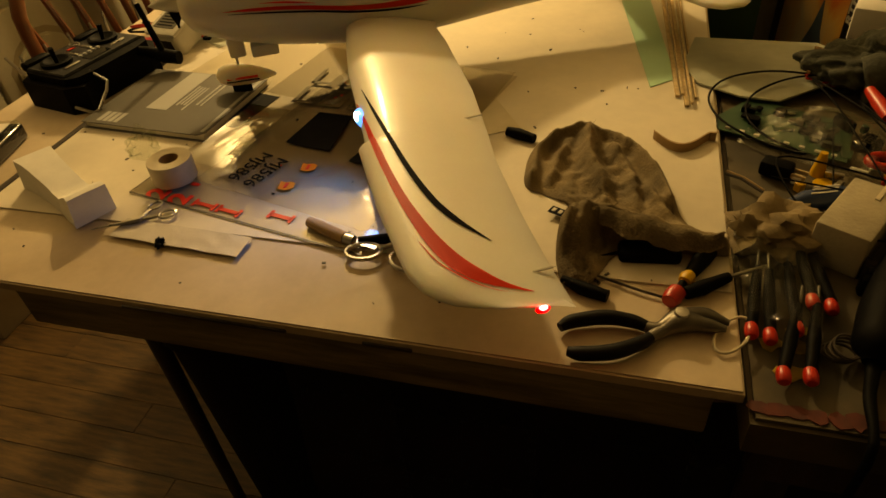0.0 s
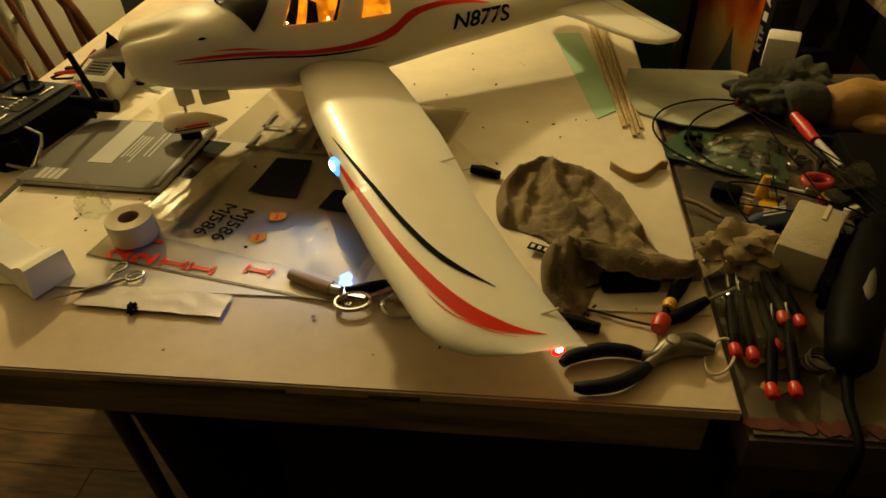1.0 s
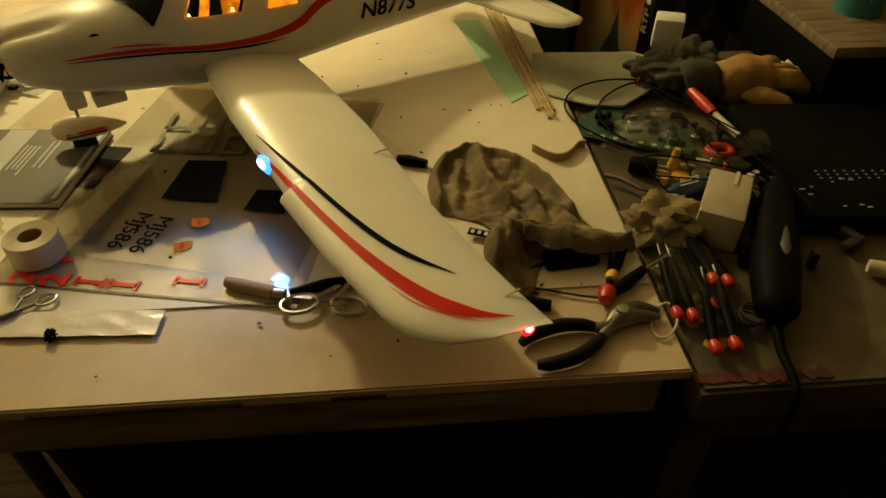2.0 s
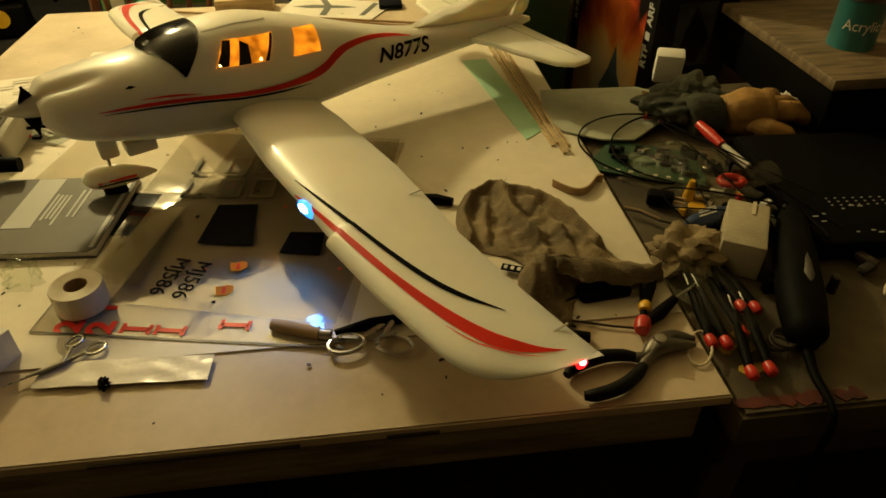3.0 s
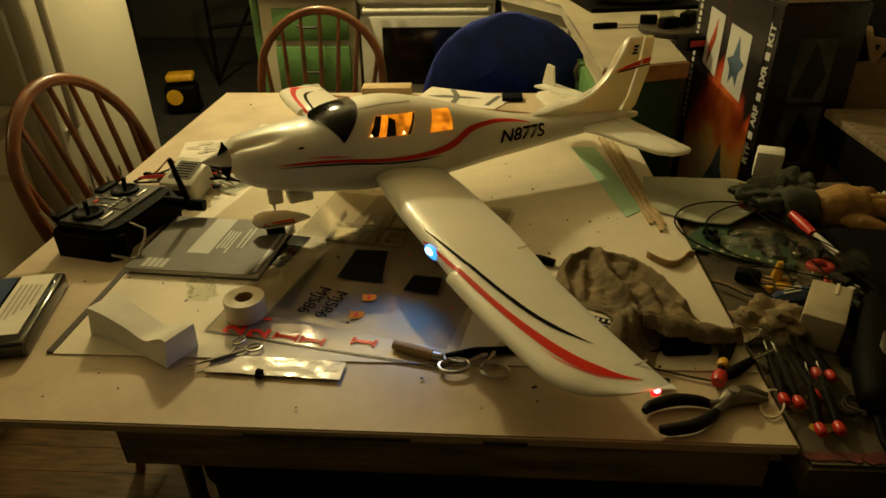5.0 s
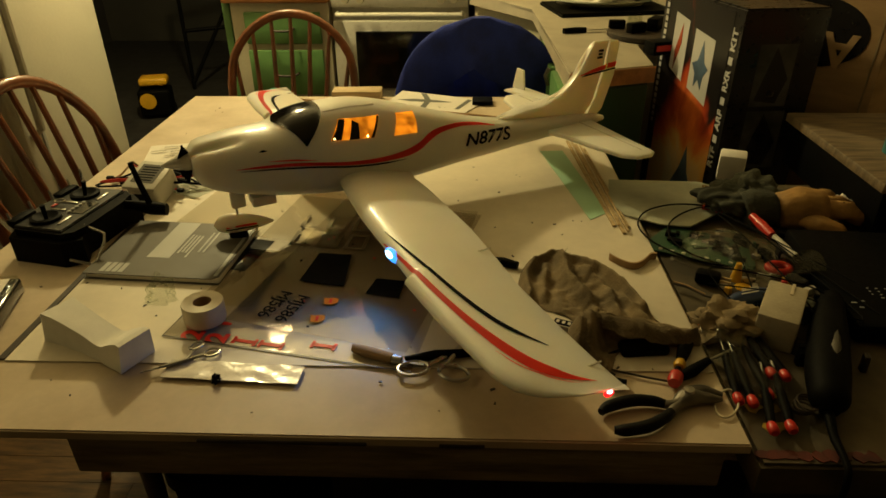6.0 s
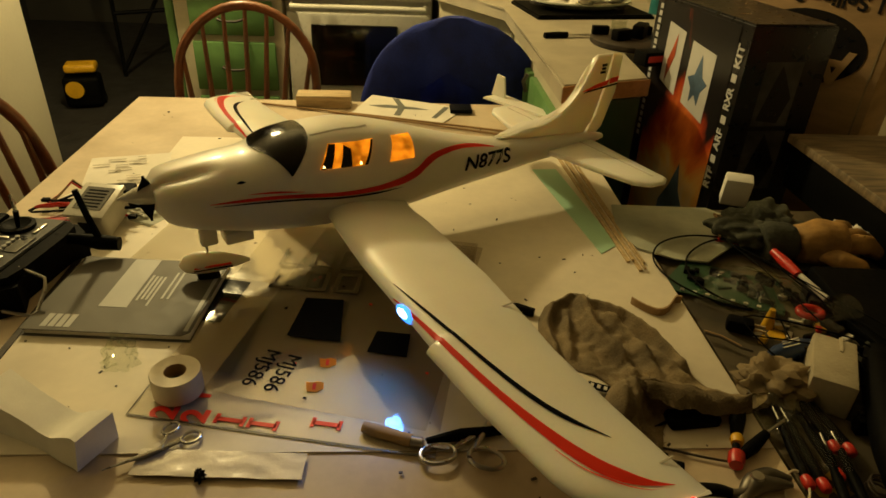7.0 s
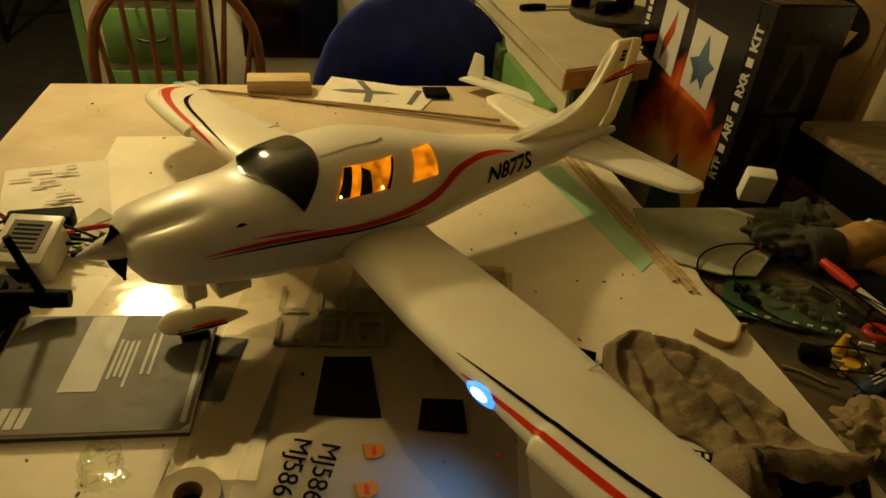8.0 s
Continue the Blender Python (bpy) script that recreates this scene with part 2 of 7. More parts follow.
def lathe(profile, sides=24, bm=None, m=None):
    """A turned form round z from rows of (radius, z)."""
    own = bmesh.new()
    rings = []
    for r, z in profile:
        rings.append([own.verts.new((r * math.cos(2 * math.pi * k / sides), r * math.sin(2 * math.pi * k / sides), z)) for k in range(sides)] if r > 1e-6 else [own.verts.new((0, 0, z))])
    for a, b in zip(rings, rings[1:]):
        for k in range(sides):
            j = (k + 1) % sides
            if len(a) == 1 and len(b) == 1:
                continue
            if len(a) == 1:
                own.faces.new((a[0], b[j], b[k]))
            elif len(b) == 1:
                own.faces.new((a[k], a[j], b[0]))
            else:
                own.faces.new((a[k], a[j], b[j], b[k]))
    for end in (rings[0], rings[-1]):
        if len(end) > 2:
            own.faces.new(end)
    if m is not None:
        bmesh.ops.transform(own, matrix=m, verts=own.verts)
    return merge(bm, own)


def slab(outline, z0, z1, bevel=0.0, bm=None, m=None):
    """A flat plate with an outline of (x, y) points."""
    own = bmesh.new()
    low = [own.verts.new((x, y, z0)) for x, y in outline]
    top = [own.verts.new((x, y, z1)) for x, y in outline]
    own.faces.new(low[::-1])
    own.faces.new(top)
    for i in range(len(low)):
        j = (i + 1) % len(low)
        own.faces.new((low[i], low[j], top[j], top[i]))
    if bevel:
        bmesh.ops.bevel(own, geom=[e for e in own.edges if abs(e.verts[0].co.z - e.verts[1].co.z) < 1e-6 and max(e.verts[0].co.z, e.verts[1].co.z) > z1 - 1e-6], offset=bevel, segments=2, affect="EDGES")
    if m is not None:
        bmesh.ops.transform(own, matrix=m, verts=own.verts)
    return merge(bm, own)


def sheet_grid(w, h, nx, ny, height, thick=0.0006, m=None):
    """A thin sheet with its own gentle relief."""
    own = bmesh.new()
    for flip in (0, 1):
        rows = [[own.verts.new(((i / nx - 0.5) * w, (j / ny - 0.5) * h, height(i / nx, j / ny) + (thick if flip else 0))) for i in range(nx + 1)] for j in range(ny + 1)]
        for j in range(ny):
            for i in range(nx):
                own.faces.new((rows[j][i], rows[j][i + 1], rows[j + 1][i + 1], rows[j + 1][i]))
        if flip:
            new_rim = [*rows[0], *[r[-1] for r in rows[1:]], *rows[-1][-2::-1], *[r[0] for r in rows[-2:0:-1]]]
        else:
            old_rim = [*rows[0], *[r[-1] for r in rows[1:]], *rows[-1][-2::-1], *[r[0] for r in rows[-2:0:-1]]]
    for i in range(len(old_rim)):
        j = (i + 1) % len(old_rim)
        own.faces.new((old_rim[i], old_rim[j], new_rim[j], new_rim[i]))
    if m is not None:
        bmesh.ops.transform(own, matrix=m, verts=own.verts)
    return own


def words(name, text, size, material, parent, m, shear=0.0, thick=0.0003, label="", bold=0.0, fit=None):
    cu = bpy.data.curves.new("type", "FONT")
    cu.body, cu.size, cu.extrude, cu.shear, cu.offset = text, size, thick, shear, bold
    cu.align_x, cu.align_y = "CENTER", "CENTER"
    scrap = new("type", cu)
    bpy.context.view_layer.update()
    me = bpy.data.meshes.new_from_object(scrap.evaluated_get(bpy.context.evaluated_depsgraph_get()))
    bpy.data.objects.remove(scrap)
    bpy.data.curves.remove(cu)
    me.name = name
    me.materials.clear()
    me.materials.append(material)
    if fit:
        xs = [v.co.x for v in me.vertices]
        k = fit / (max(xs) - min(xs))
        me.transform(Matrix.Diagonal((k, 1, 1, 1)))
    me.transform(m)
    ob = new(name, me)
    ob.parent = parent
    if label:
        ob["label"] = label
    return ob


def smoothed(rows, k):
    """A smooth value from rows of (key, value)."""
    if k <= rows[0][0]:
        return rows[0][1]
    for i in range(len(rows) - 1):
        a, b = rows[i], rows[i + 1]
        if k <= b[0]:
            t = (k - a[0]) / (b[0] - a[0])
            sa = (b[1] - rows[max(i - 1, 0)][1]) / (b[0] - rows[max(i - 1, 0)][0])
            nx = rows[min(i + 2, len(rows) - 1)]
            sb = (nx[1] - a[1]) / (nx[0] - a[0])
            h = b[0] - a[0]
            return (2 * t**3 - 3 * t**2 + 1) * a[1] + (t**3 - 2 * t**2 + t) * h * sa + (-2 * t**3 + 3 * t**2) * b[1] + (t**3 - t**2) * h * sb
    return rows[-1][1]
# ---- the room ----
def setting(name, bm, material, label, category):
    return tagged(link(name, bm, material), label, category, kind="structure")


FLOOR = setting("floor", box(7.2, 8.6, 0.08, (-0.4, 1.6, -0.046)), M_CARD, "dark underlay below worn brown floor planks", "floor")
# south wall is out of view, its dark colour keeps bounce off the table
setting("wall_south", box(5.8, 0.1, 2.5, (-0.3, -2.05, 1.25)), M_UNLITWALL, "unseen wall behind the work table, coloured dark to cut bounce light", "wall")
setting("wall_east", box(0.1, 4.9, 2.5, (1.85, 0.4, 1.25)), M_WALL, "plain cream painted kitchen wall", "wall")
setting("wall_north", box(2.7, 0.1, 2.5, (0.5, 2.9, 1.25)), M_WALL, "cream painted wall behind the stove", "wall")
setting("wall_west", box(0.1, 4.9, 2.5, (-3.25, 0.4, 1.25)), M_WALL, "plain cream painted wall", "wall")
setting("hall_wall_east", box(0.1, 2.7, 2.5, (-0.87, 4.3, 1.25)), M_UNLITWALL, "hallway wall with its lack of light painted in", "wall")
setting("hall_wall_north", box(2.6, 0.1, 2.5, (-2.1, 5.65, 1.25)), M_UNLITWALL, "hallway end wall with its lack of light painted in", "wall")
setting("hall_wall_west", box(0.1, 2.7, 2.5, (-3.25, 4.3, 1.25)), M_UNLITWALL, "hallway wall with its lack of light painted in", "wall")
setting("ceiling", box(5.2, 4.95, 0.1, (-0.7, 0.42, 2.55)), M_CEIL, "off-white painted kitchen ceiling", "ceiling")
setting("hall_ceiling", box(2.6, 2.8, 0.1, (-2.1, 4.3, 2.55)), M_UNLITWALL, "hallway ceiling coloured near-black for missing light", "ceiling")

# near-black sheet added over the hall floor to stand in for missing light
M_FLOORDARK = mat("darkened_hall_floor", (0.022, 0.020, 0.020), 0.95, vary=0.3, scale=12, fine=300, bump=0.6)
setting("hall_dark_sheet", box(2.3, 3.5, 0.012, (-2.04, 3.85, 0.0064), 0.003), M_FLOORDARK, "dark sheet over the hallway floor, standing in for missing light", "carpet")

# ---- ceiling lamp ----
fix = thing("ceiling_lamp", "ceiling lamp with a lit white glass globe", "lamp", pose(-0.82, 2.02, 2.5))
part("canopy", lathe([(0.0, 0), (0.07, 0), (0.06, -0.03), (0.012, -0.045), (0.012, -0.354), (0.0, -0.354)]), M_WORNSTEEL, fix)
part("globe", lathe([(0.0, -0.355), (0.03, -0.358), (0.045, -0.375), (0.05, -0.392), (0.045, -0.408), (0.03, -0.42), (0.0, -0.424)], 28), M_GLOBE, fix, "lit glass globe")


# ---- main table ----
TZ = 0.75
TX0, TX1, TY1 = -0.69, 0.397, 1.30


def rect(x0, y0, x1, y1):
    return [(x0, y0), (x1, y0), (x1, y1), (x0, y1)]


table = thing("work_table", "old wooden work table topped with a white board", "table", pose(0, 0, 0))
part("tabletop", slab(rect(TX0, 0.0, TX1, TY1), 0.738, TZ, 0.002), M_BOARD, table, "scuffed white board top")
part("apron_front", box(0.745, 0.022, 0.062, (0.005, 0.02, 0.706), 0.003), M_APRON, table, "stained and paint-worn apron")
part("apron_back", box(0.745, 0.022, 0.062, (0.005, TY1 - 0.03, 0.706), 0.003), M_APRON, table)
for x in (-0.378, TX1 - 0.04):
    part("apron_side", box(0.022, TY1 - 0.085, 0.062, (x, TY1 / 2, 0.706), 0.003), M_APRON, table)
for x in (-0.385, TX1 - 0.1):
    for y in (0.16, TY1 - 0.1):
        part("leg", tube([(x, y, 0.70), (x, y, 0.55), (x, y, 0.3), (x, y, 0.0)], [0.016, 0.015, 0.013, 0.011], 14), M_DARKWOOD, table, "slim black leg")
# worn dark chips along the front lip
for x, w in ((-0.13, 0.16), (-0.035, 0.03), (0.085, 0.05)):
    part("chipped_edge", box(w, 0.003, 0.0045, (x, -0.0005, 0.7403), 0.001), M_DARKWOOD, table)

# ---- side table to the right of it ----
side = thing("side_table", "paint-stained wooden side table butted against the work table", "table", pose(0, 0, 0))
part("tabletop", slab(rect(0.401, -0.02, 1.3, 0.72), 0.70, 0.742, 0.004), M_SIDETOP, side, "yellowed top with red paint stains")
part("apron_front", box(0.86, 0.02, 0.075, (0.85, 0.015, 0.661), 0.003), M_DARKWOOD, side)
for x in (0.45, 1.25):
    for y in (0.05, 0.66):
        part("leg", box(0.045, 0.045, 0.70, (x, y, 0.35), 0.004), M_DARKWOOD, side)
M_STAIN = mat("red_paint_stain", (0.13, 0.02, 0.012), 0.7, vary=0.3, scale=30)
random.seed(4)
for k in range(9):
    x = 0.41 + 0.014 * k
    part("paint_stain", slab([(x + 0.012 * math.cos(a) * random.uniform(0.5, 1.2), -0.006 + 0.009 * math.sin(a) * random.uniform(0.5, 1.1)) for a in [i * 0.785 for i in range(8)]], 0.7425, 0.7432 + 0.0001 * k), M_STAIN, side)
M_YST = mat("yellow_paint_stain", (0.55, 0.36, 0.04), 0.6, vary=0.3, scale=30)
for k in range(5):
    x, y = 0.42 + 0.03 * random.random(), 0.03 + 0.06 * random.random()
    part("paint_stain", slab([(x + 0.012 * math.cos(a) * random.uniform(0.5, 1.2), y + 0.010 * math.sin(a) * random.uniform(0.5, 1.1)) for a in [i * 0.785 for i in range(8)]], 0.7425, 0.7431 + 0.0001 * k), M_YST, side)

# black storage tub under the table
tubx = thing("storage_tub", "large black plastic storage tub under the work table", "storage tub", pose(-0.215, 0.36, 0))
own = bmesh.new()
prev = None
for z, k in ((0.0, 0.86), (0.02, 0.88), (0.50, 0.97), (0.505, 1.0), (0.53, 1.0), (0.53, 0.96)):
    ring_ = [own.verts.new((0.155 * k * math.copysign(abs(math.cos(q)) ** 0.3, math.cos(q)), 0.24 * k * math.copysign(abs(math.sin(q)) ** 0.3, math.sin(q)), z)) for q in [2 * math.pi * (i + 0.5) / 32 for i in range(32)]]
    if prev:
        for i in range(32):
            own.faces.new((prev[i], prev[(i + 1) % 32], ring_[(i + 1) % 32], ring_[i]))
    else:
        own.faces.new(ring_)
    prev = ring_
part("bin", own, M_BLACK, tubx)
part("lid", slab([(0.150 * math.copysign(abs(math.cos(q)) ** 0.3, math.cos(q)), 0.235 * math.copysign(abs(math.sin(q)) ** 0.3, math.sin(q))) for q in [2 * math.pi * (i + 0.5) / 32 for i in range(32)]], 0.5305, 0.548, 0.006), M_BLACK, tubx)

# hanging quilted cloth under the table's front
cl = thing("hanging_cloth", "dark brown quilted cloth hanging under the table edge", "cloth", pose(0, 0, 0))
own = bmesh.new()
rows = []
for j in range(11):
    z = 0.68 - 0.66 * j / 10
    rows.append([own.verts.new((-0.075 - 0.03 * j / 10 + 1.2 * i / 48, 0.045 + 0.012 * math.sin(i * 0.55) * (0.3 + j / 10) + 0.004 * math.sin(i * 1.7 + j), z)) for i in range(49)])
for r, s in zip(rows, rows[1:]):
    for i in range(48):
        own.faces.new((r[i], r[i + 1], s[i + 1], s[i]))
bmesh.ops.solidify(own, geom=own.faces[:], thickness=0.006)
part("drape", own, M_CLOTH, cl)
own = None
for z in (0.60, 0.47, 0.34):
    for k in range(46):
        x = -0.05 + 0.024 * k
        own = box(0.010, 0.004, 0.006, (x, 0.031 + 0.010 * math.sin((x + 0.09) / 1.2 * 48 * 0.55) * 0.4, z), bm=own)
for x in (0.06, 0.22, 0.38, 0.55, 0.72):
    for k in range(26):
        own = box(0.006, 0.004, 0.010, (x, 0.030, 0.65 - 0.022 * k), bm=own)
tagged(part("stitching", own, M_STITCH, cl), kind="stuff")


# ---- kitchen beyond ----
def pull(parent, at, w=0.09):
    x, y, z = at
    part("handle", tube([(x - w / 2, y, z), (x - w / 2, y - 0.022, z), (x - w / 4, y - 0.028, z - 0.006), (x + w / 4, y - 0.028, z - 0.006), (x + w / 2, y - 0.022, z), (x + w / 2, y, z)], 0.005, 8), M_DARKWOOD, parent, "black iron pull")


drawers = thing("drawer_cabinet", "white kitchen base cabinet with green drawers", "cabinet", pose(0, 0, 0))
part("body", box(0.40, 0.6, 0.86, (-0.675, 2.53, 0.43), 0.004), M_CREAM, drawers)
for z0, z1 in ((0.70, 0.825), (0.49, 0.675), (0.28, 0.465), (0.08, 0.26)):
    d = part("drawer", box(0.31, 0.02, z1 - z0, (-0.665, 2.222, (z0 + z1) / 2), 0.005), M_GREEN, drawers, "green painted drawer front")
    pull(d, (-0.665, 2.212, (z0 + z1) / 2))
part("side_panel", box(0.03, 0.60, 0.86, (-0.893, 2.53, 0.43), 0.003), M_GREEN, drawers, "green painted side")
part("worktop", box(0.43, 0.64, 0.035, (-0.685, 2.52, 0.879), 0.005), M_BUTCHER, drawers, "orange stained wooden worktop")

stove = thing("kitchen_stove", "white enamel kitchen stove with a black oven window", "stove", pose(0, 0, 0))
part("body", box(0.555, 0.6, 0.86, (-0.19, 2.56, 0.43), 0.008), M_ENAMEL, stove)
part("oven_door", box(0.545, 0.03, 0.52, (-0.19, 2.243, 0.53), 0.01), M_ENAMEL, stove)
part("oven_window", box(0.33, 0.012, 0.235, (-0.207, 2.225, 0.632), 0.006), M_OVEN, stove, "black oven glass")
part("oven_handle", tube([(-0.44, 2.24, 0.815), (-0.44, 2.195, 0.815), (0.06, 2.195, 0.815), (0.06, 2.24, 0.815)], 0.012, 10), M_ENAMEL, stove)
part("warming_drawer", box(0.545, 0.025, 0.20, (-0.19, 2.245, 0.15), 0.008), M_ENAMEL, stove)
part("control_panel", box(0.555, 0.05, 0.075, (-0.19, 2.25, 0.875), 0.012), M_ENAMEL, stove)
for x in (-0.40, -0.34, -0.02, 0.03):
    part("knob", lathe([(0.0, 0.02), (0.014, 0.02), (0.018, 0.0)], 16, m=pose(x, 2.205, 0.876, 90)), M_CREAM, stove, "cream control knob")
part("cooktop", box(0.555, 0.56, 0.02, (-0.19, 2.57, 0.92), 0.006), M_ENAMEL, stove)
for x in (-0.32, -0.06):
    for y in (2.45, 2.68):
        part("burner_grate", tube([(x + 0.085 * math.cos(a), y + 0.085 * math.sin(a), 0.94) for a in [k * math.pi / 8 for k in range(16)]], 0.007, 6, closed=True), M_BLACK, stove)
part("backguard", box(0.555, 0.05, 0.16, (-0.19, 2.82, 1.0), 0.01), M_ENAMEL, stove)
pan = thing("dark_pan", "small black pan standing on the stove", "pan", pose(-0.32, 2.45, 0.948))
part("bowl", lathe([(0.0, 0), (0.075, 0), (0.095, 0.045), (0.09, 0.045), (0.07, 0.006), (0, 0.006)], 24), M_BLACK, pan)
part("handle", tube([(0.09, -0.01, 0.035), (0.2, -0.06, 0.05)], 0.009, 8), M_BLACK, pan)

corner = thing("corner_cabinet", "green painted corner base cabinet with cream frame", "cabinet", pose(0, 0, 0))
part("body", slab([(0.115, 2.17), (0.335, 1.83), (0.98, 1.83), (0.98, 2.84), (0.115, 2.84)], 0.0, 0.862), M_CREAM, corner)
d = part("door", slab([(0.03, -0.008), (0.375, -0.008), (0.375, 0.014), (0.03, 0.014)], 0.10, 0.80, m=pose(0.115, 2.155, 0, 0, 0, -57.1)), M_GREEN, corner, "green painted door")
run = thing("base_cabinet", "green kitchen base cabinet with cream trim", "cabinet", pose(0, 0, 0))
part("body", slab([(0.345, 1.825), (0.345, 1.005), (0.515, 1.065), (0.515, 1.27), (0.98, 1.27), (0.98, 1.825)], 0.0, 0.862), M_CREAM, run)
for y0, y1 in ((1.04, 1.40), (1.43, 1.80)):
    part("door", box(0.02, y1 - y0, 0.70, (0.337, (y0 + y1) / 2, 0.45), 0.005), M_GREEN, run, "green painted door")
part("end_panel", slab([(0.352, 0.990), (0.515, 1.047), (0.515, 1.060), (0.352, 1.003)], 0.02, 0.855), M_DKGREEN, run, "dark green painted end panel")
part("latch", tube([(0.324, 1.42, 0.80), (0.315, 1.42, 0.78), (0.324, 1.42, 0.75)], 0.006, 8), M_WORNSTEEL, run)
top = thing("worktop", "cream laminate kitchen worktop running round the corner", "worktop", pose(0, 0, 0))
part("slab", slab([(0.092, 2.84), (0.092, 2.15), (0.305, 1.81), (0.315, 0.965), (0.525, 1.037), (0.525, 1.262), (0.99, 1.262), (0.99, 2.84)], 0.864, 0.902, 0.005), M_COUNTER, top)
part("brown_edge", slab([(0.316, 0.961), (0.525, 1.033), (0.525, 1.036), (0.316, 0.964)], 0.864, 0.900), M_BUTCHER, top, "brown wooden edge strip")

# ---- fridge ----
fridge = thing("fridge", "old cream enamel fridge with freezer above", "fridge", pose(0, 0, 0))
part("body", box(0.60, 0.52, 1.62, (-1.46, 1.385, 0.83), 0.02), M_FRIDGE, fridge)
part("fridge_door", box(0.055, 0.515, 1.065, (-1.13, 1.385, 0.5825), 0.012), M_FRIDGE, fridge)
part("freezer_door", box(0.055, 0.515, 0.49, (-1.13, 1.385, 1.380), 0.012), M_FRIDGE, fridge)
# black strip added in the door gap to paint its shade
part("door_gap_strip", box(0.045, 0.51, 0.022, (-1.132, 1.385, 1.125)), M_RUBBER, fridge, "black strip painting the dark of the gap between the doors")
part("edge_trim", box(0.006, 0.012, 0.95, (-1.1005, 1.20, 0.56), 0.002), M_PALEGREY, fridge)
part("handle", tube([(-1.10, 1.155, 1.09), (-1.07, 1.155, 1.07), (-1.07, 1.155, 0.70), (-1.10, 1.155, 0.68)], 0.011, 8), M_ENAMEL, fridge)
part("handle", tube([(-1.10, 1.155, 1.35), (-1.07, 1.155, 1.33), (-1.07, 1.155, 1.19), (-1.10, 1.155, 1.17)], 0.011, 8), M_ENAMEL, fridge)

# brown that paints the shade in the groove round each raised panel
M_GROOVE = mat("groove_shade", (0.40, 0.33, 0.22), 0.6, vary=0.1, bump=0)
# cupboard beside the fridge, its doors towards the table
cup = thing("white_cupboard", "cream cupboard with raised panel doors", "cupboard", pose(-1.205, 0.77, 0, 0, 0, 90))
part("body", box(0.68, 0.40, 0.745, (0, 0.22, 0.3725), 0.006), M_CREAM, cup)
part("top", box(0.70, 0.43, 0.02, (0, 0.212, 0.7565), 0.004), M_CREAM, cup)
for x in (-0.165, 0.165):
    d = part("door", box(0.315, 0.02, 0.60, (x, 0.009, 0.40), 0.005), M_CREAM, cup)
    own = slab([(-0.105, -0.22), (0.105, -0.22), (0.105, 0.16), (0.07, 0.195), (0.035, 0.212), (0.0, 0.218), (-0.035, 0.212), (-0.07, 0.195), (-0.105, 0.16)], 0.0, 0.013, 0.006, m=Matrix(((1, 0, 0, x), (0, 0, -1, -0.0005), (0, 1, 0, 0.40), (0, 0, 0, 1))))
    part("raised_panel", own, M_CREAM, d)
    own = slab([(-0.122, -0.237), (0.122, -0.237), (0.122, 0.166), (0.08, 0.208), (0.04, 0.228), (0.0, 0.235), (-0.04, 0.228), (-0.08, 0.208), (-0.122, 0.166)], 0.0, 0.0015, m=Matrix(((1, 0, 0, x), (0, 0, -1, 0.0), (0, 1, 0, 0.40), (0, 0, 0, 1))))
    part("panel_groove", own, M_GROOVE, d, "brown line painting the shade in the panel's groove")
tv = thing("dark_television", "old television with a dark glass screen", "television", pose(-1.23, 0.77, 0.7665, 0, 0, 90))
part("casing", box(0.66, 0.36, 0.44, (0, 0.20, 0.22), 0.02), M_BLACK, tv)
part("screen", box(0.54, 0.02, 0.33, (0, 0.014, 0.25), 0.008), M_SMOKE, tv)
part("chrome_strip", tube([(-0.30, 0.012, 0.05), (-0.15, 0.008, 0.035), (0.0, 0.006, 0.03), (0.15, 0.008, 0.035), (0.30, 0.012, 0.05)], 0.008, 8), M_PALEGREY, tv)


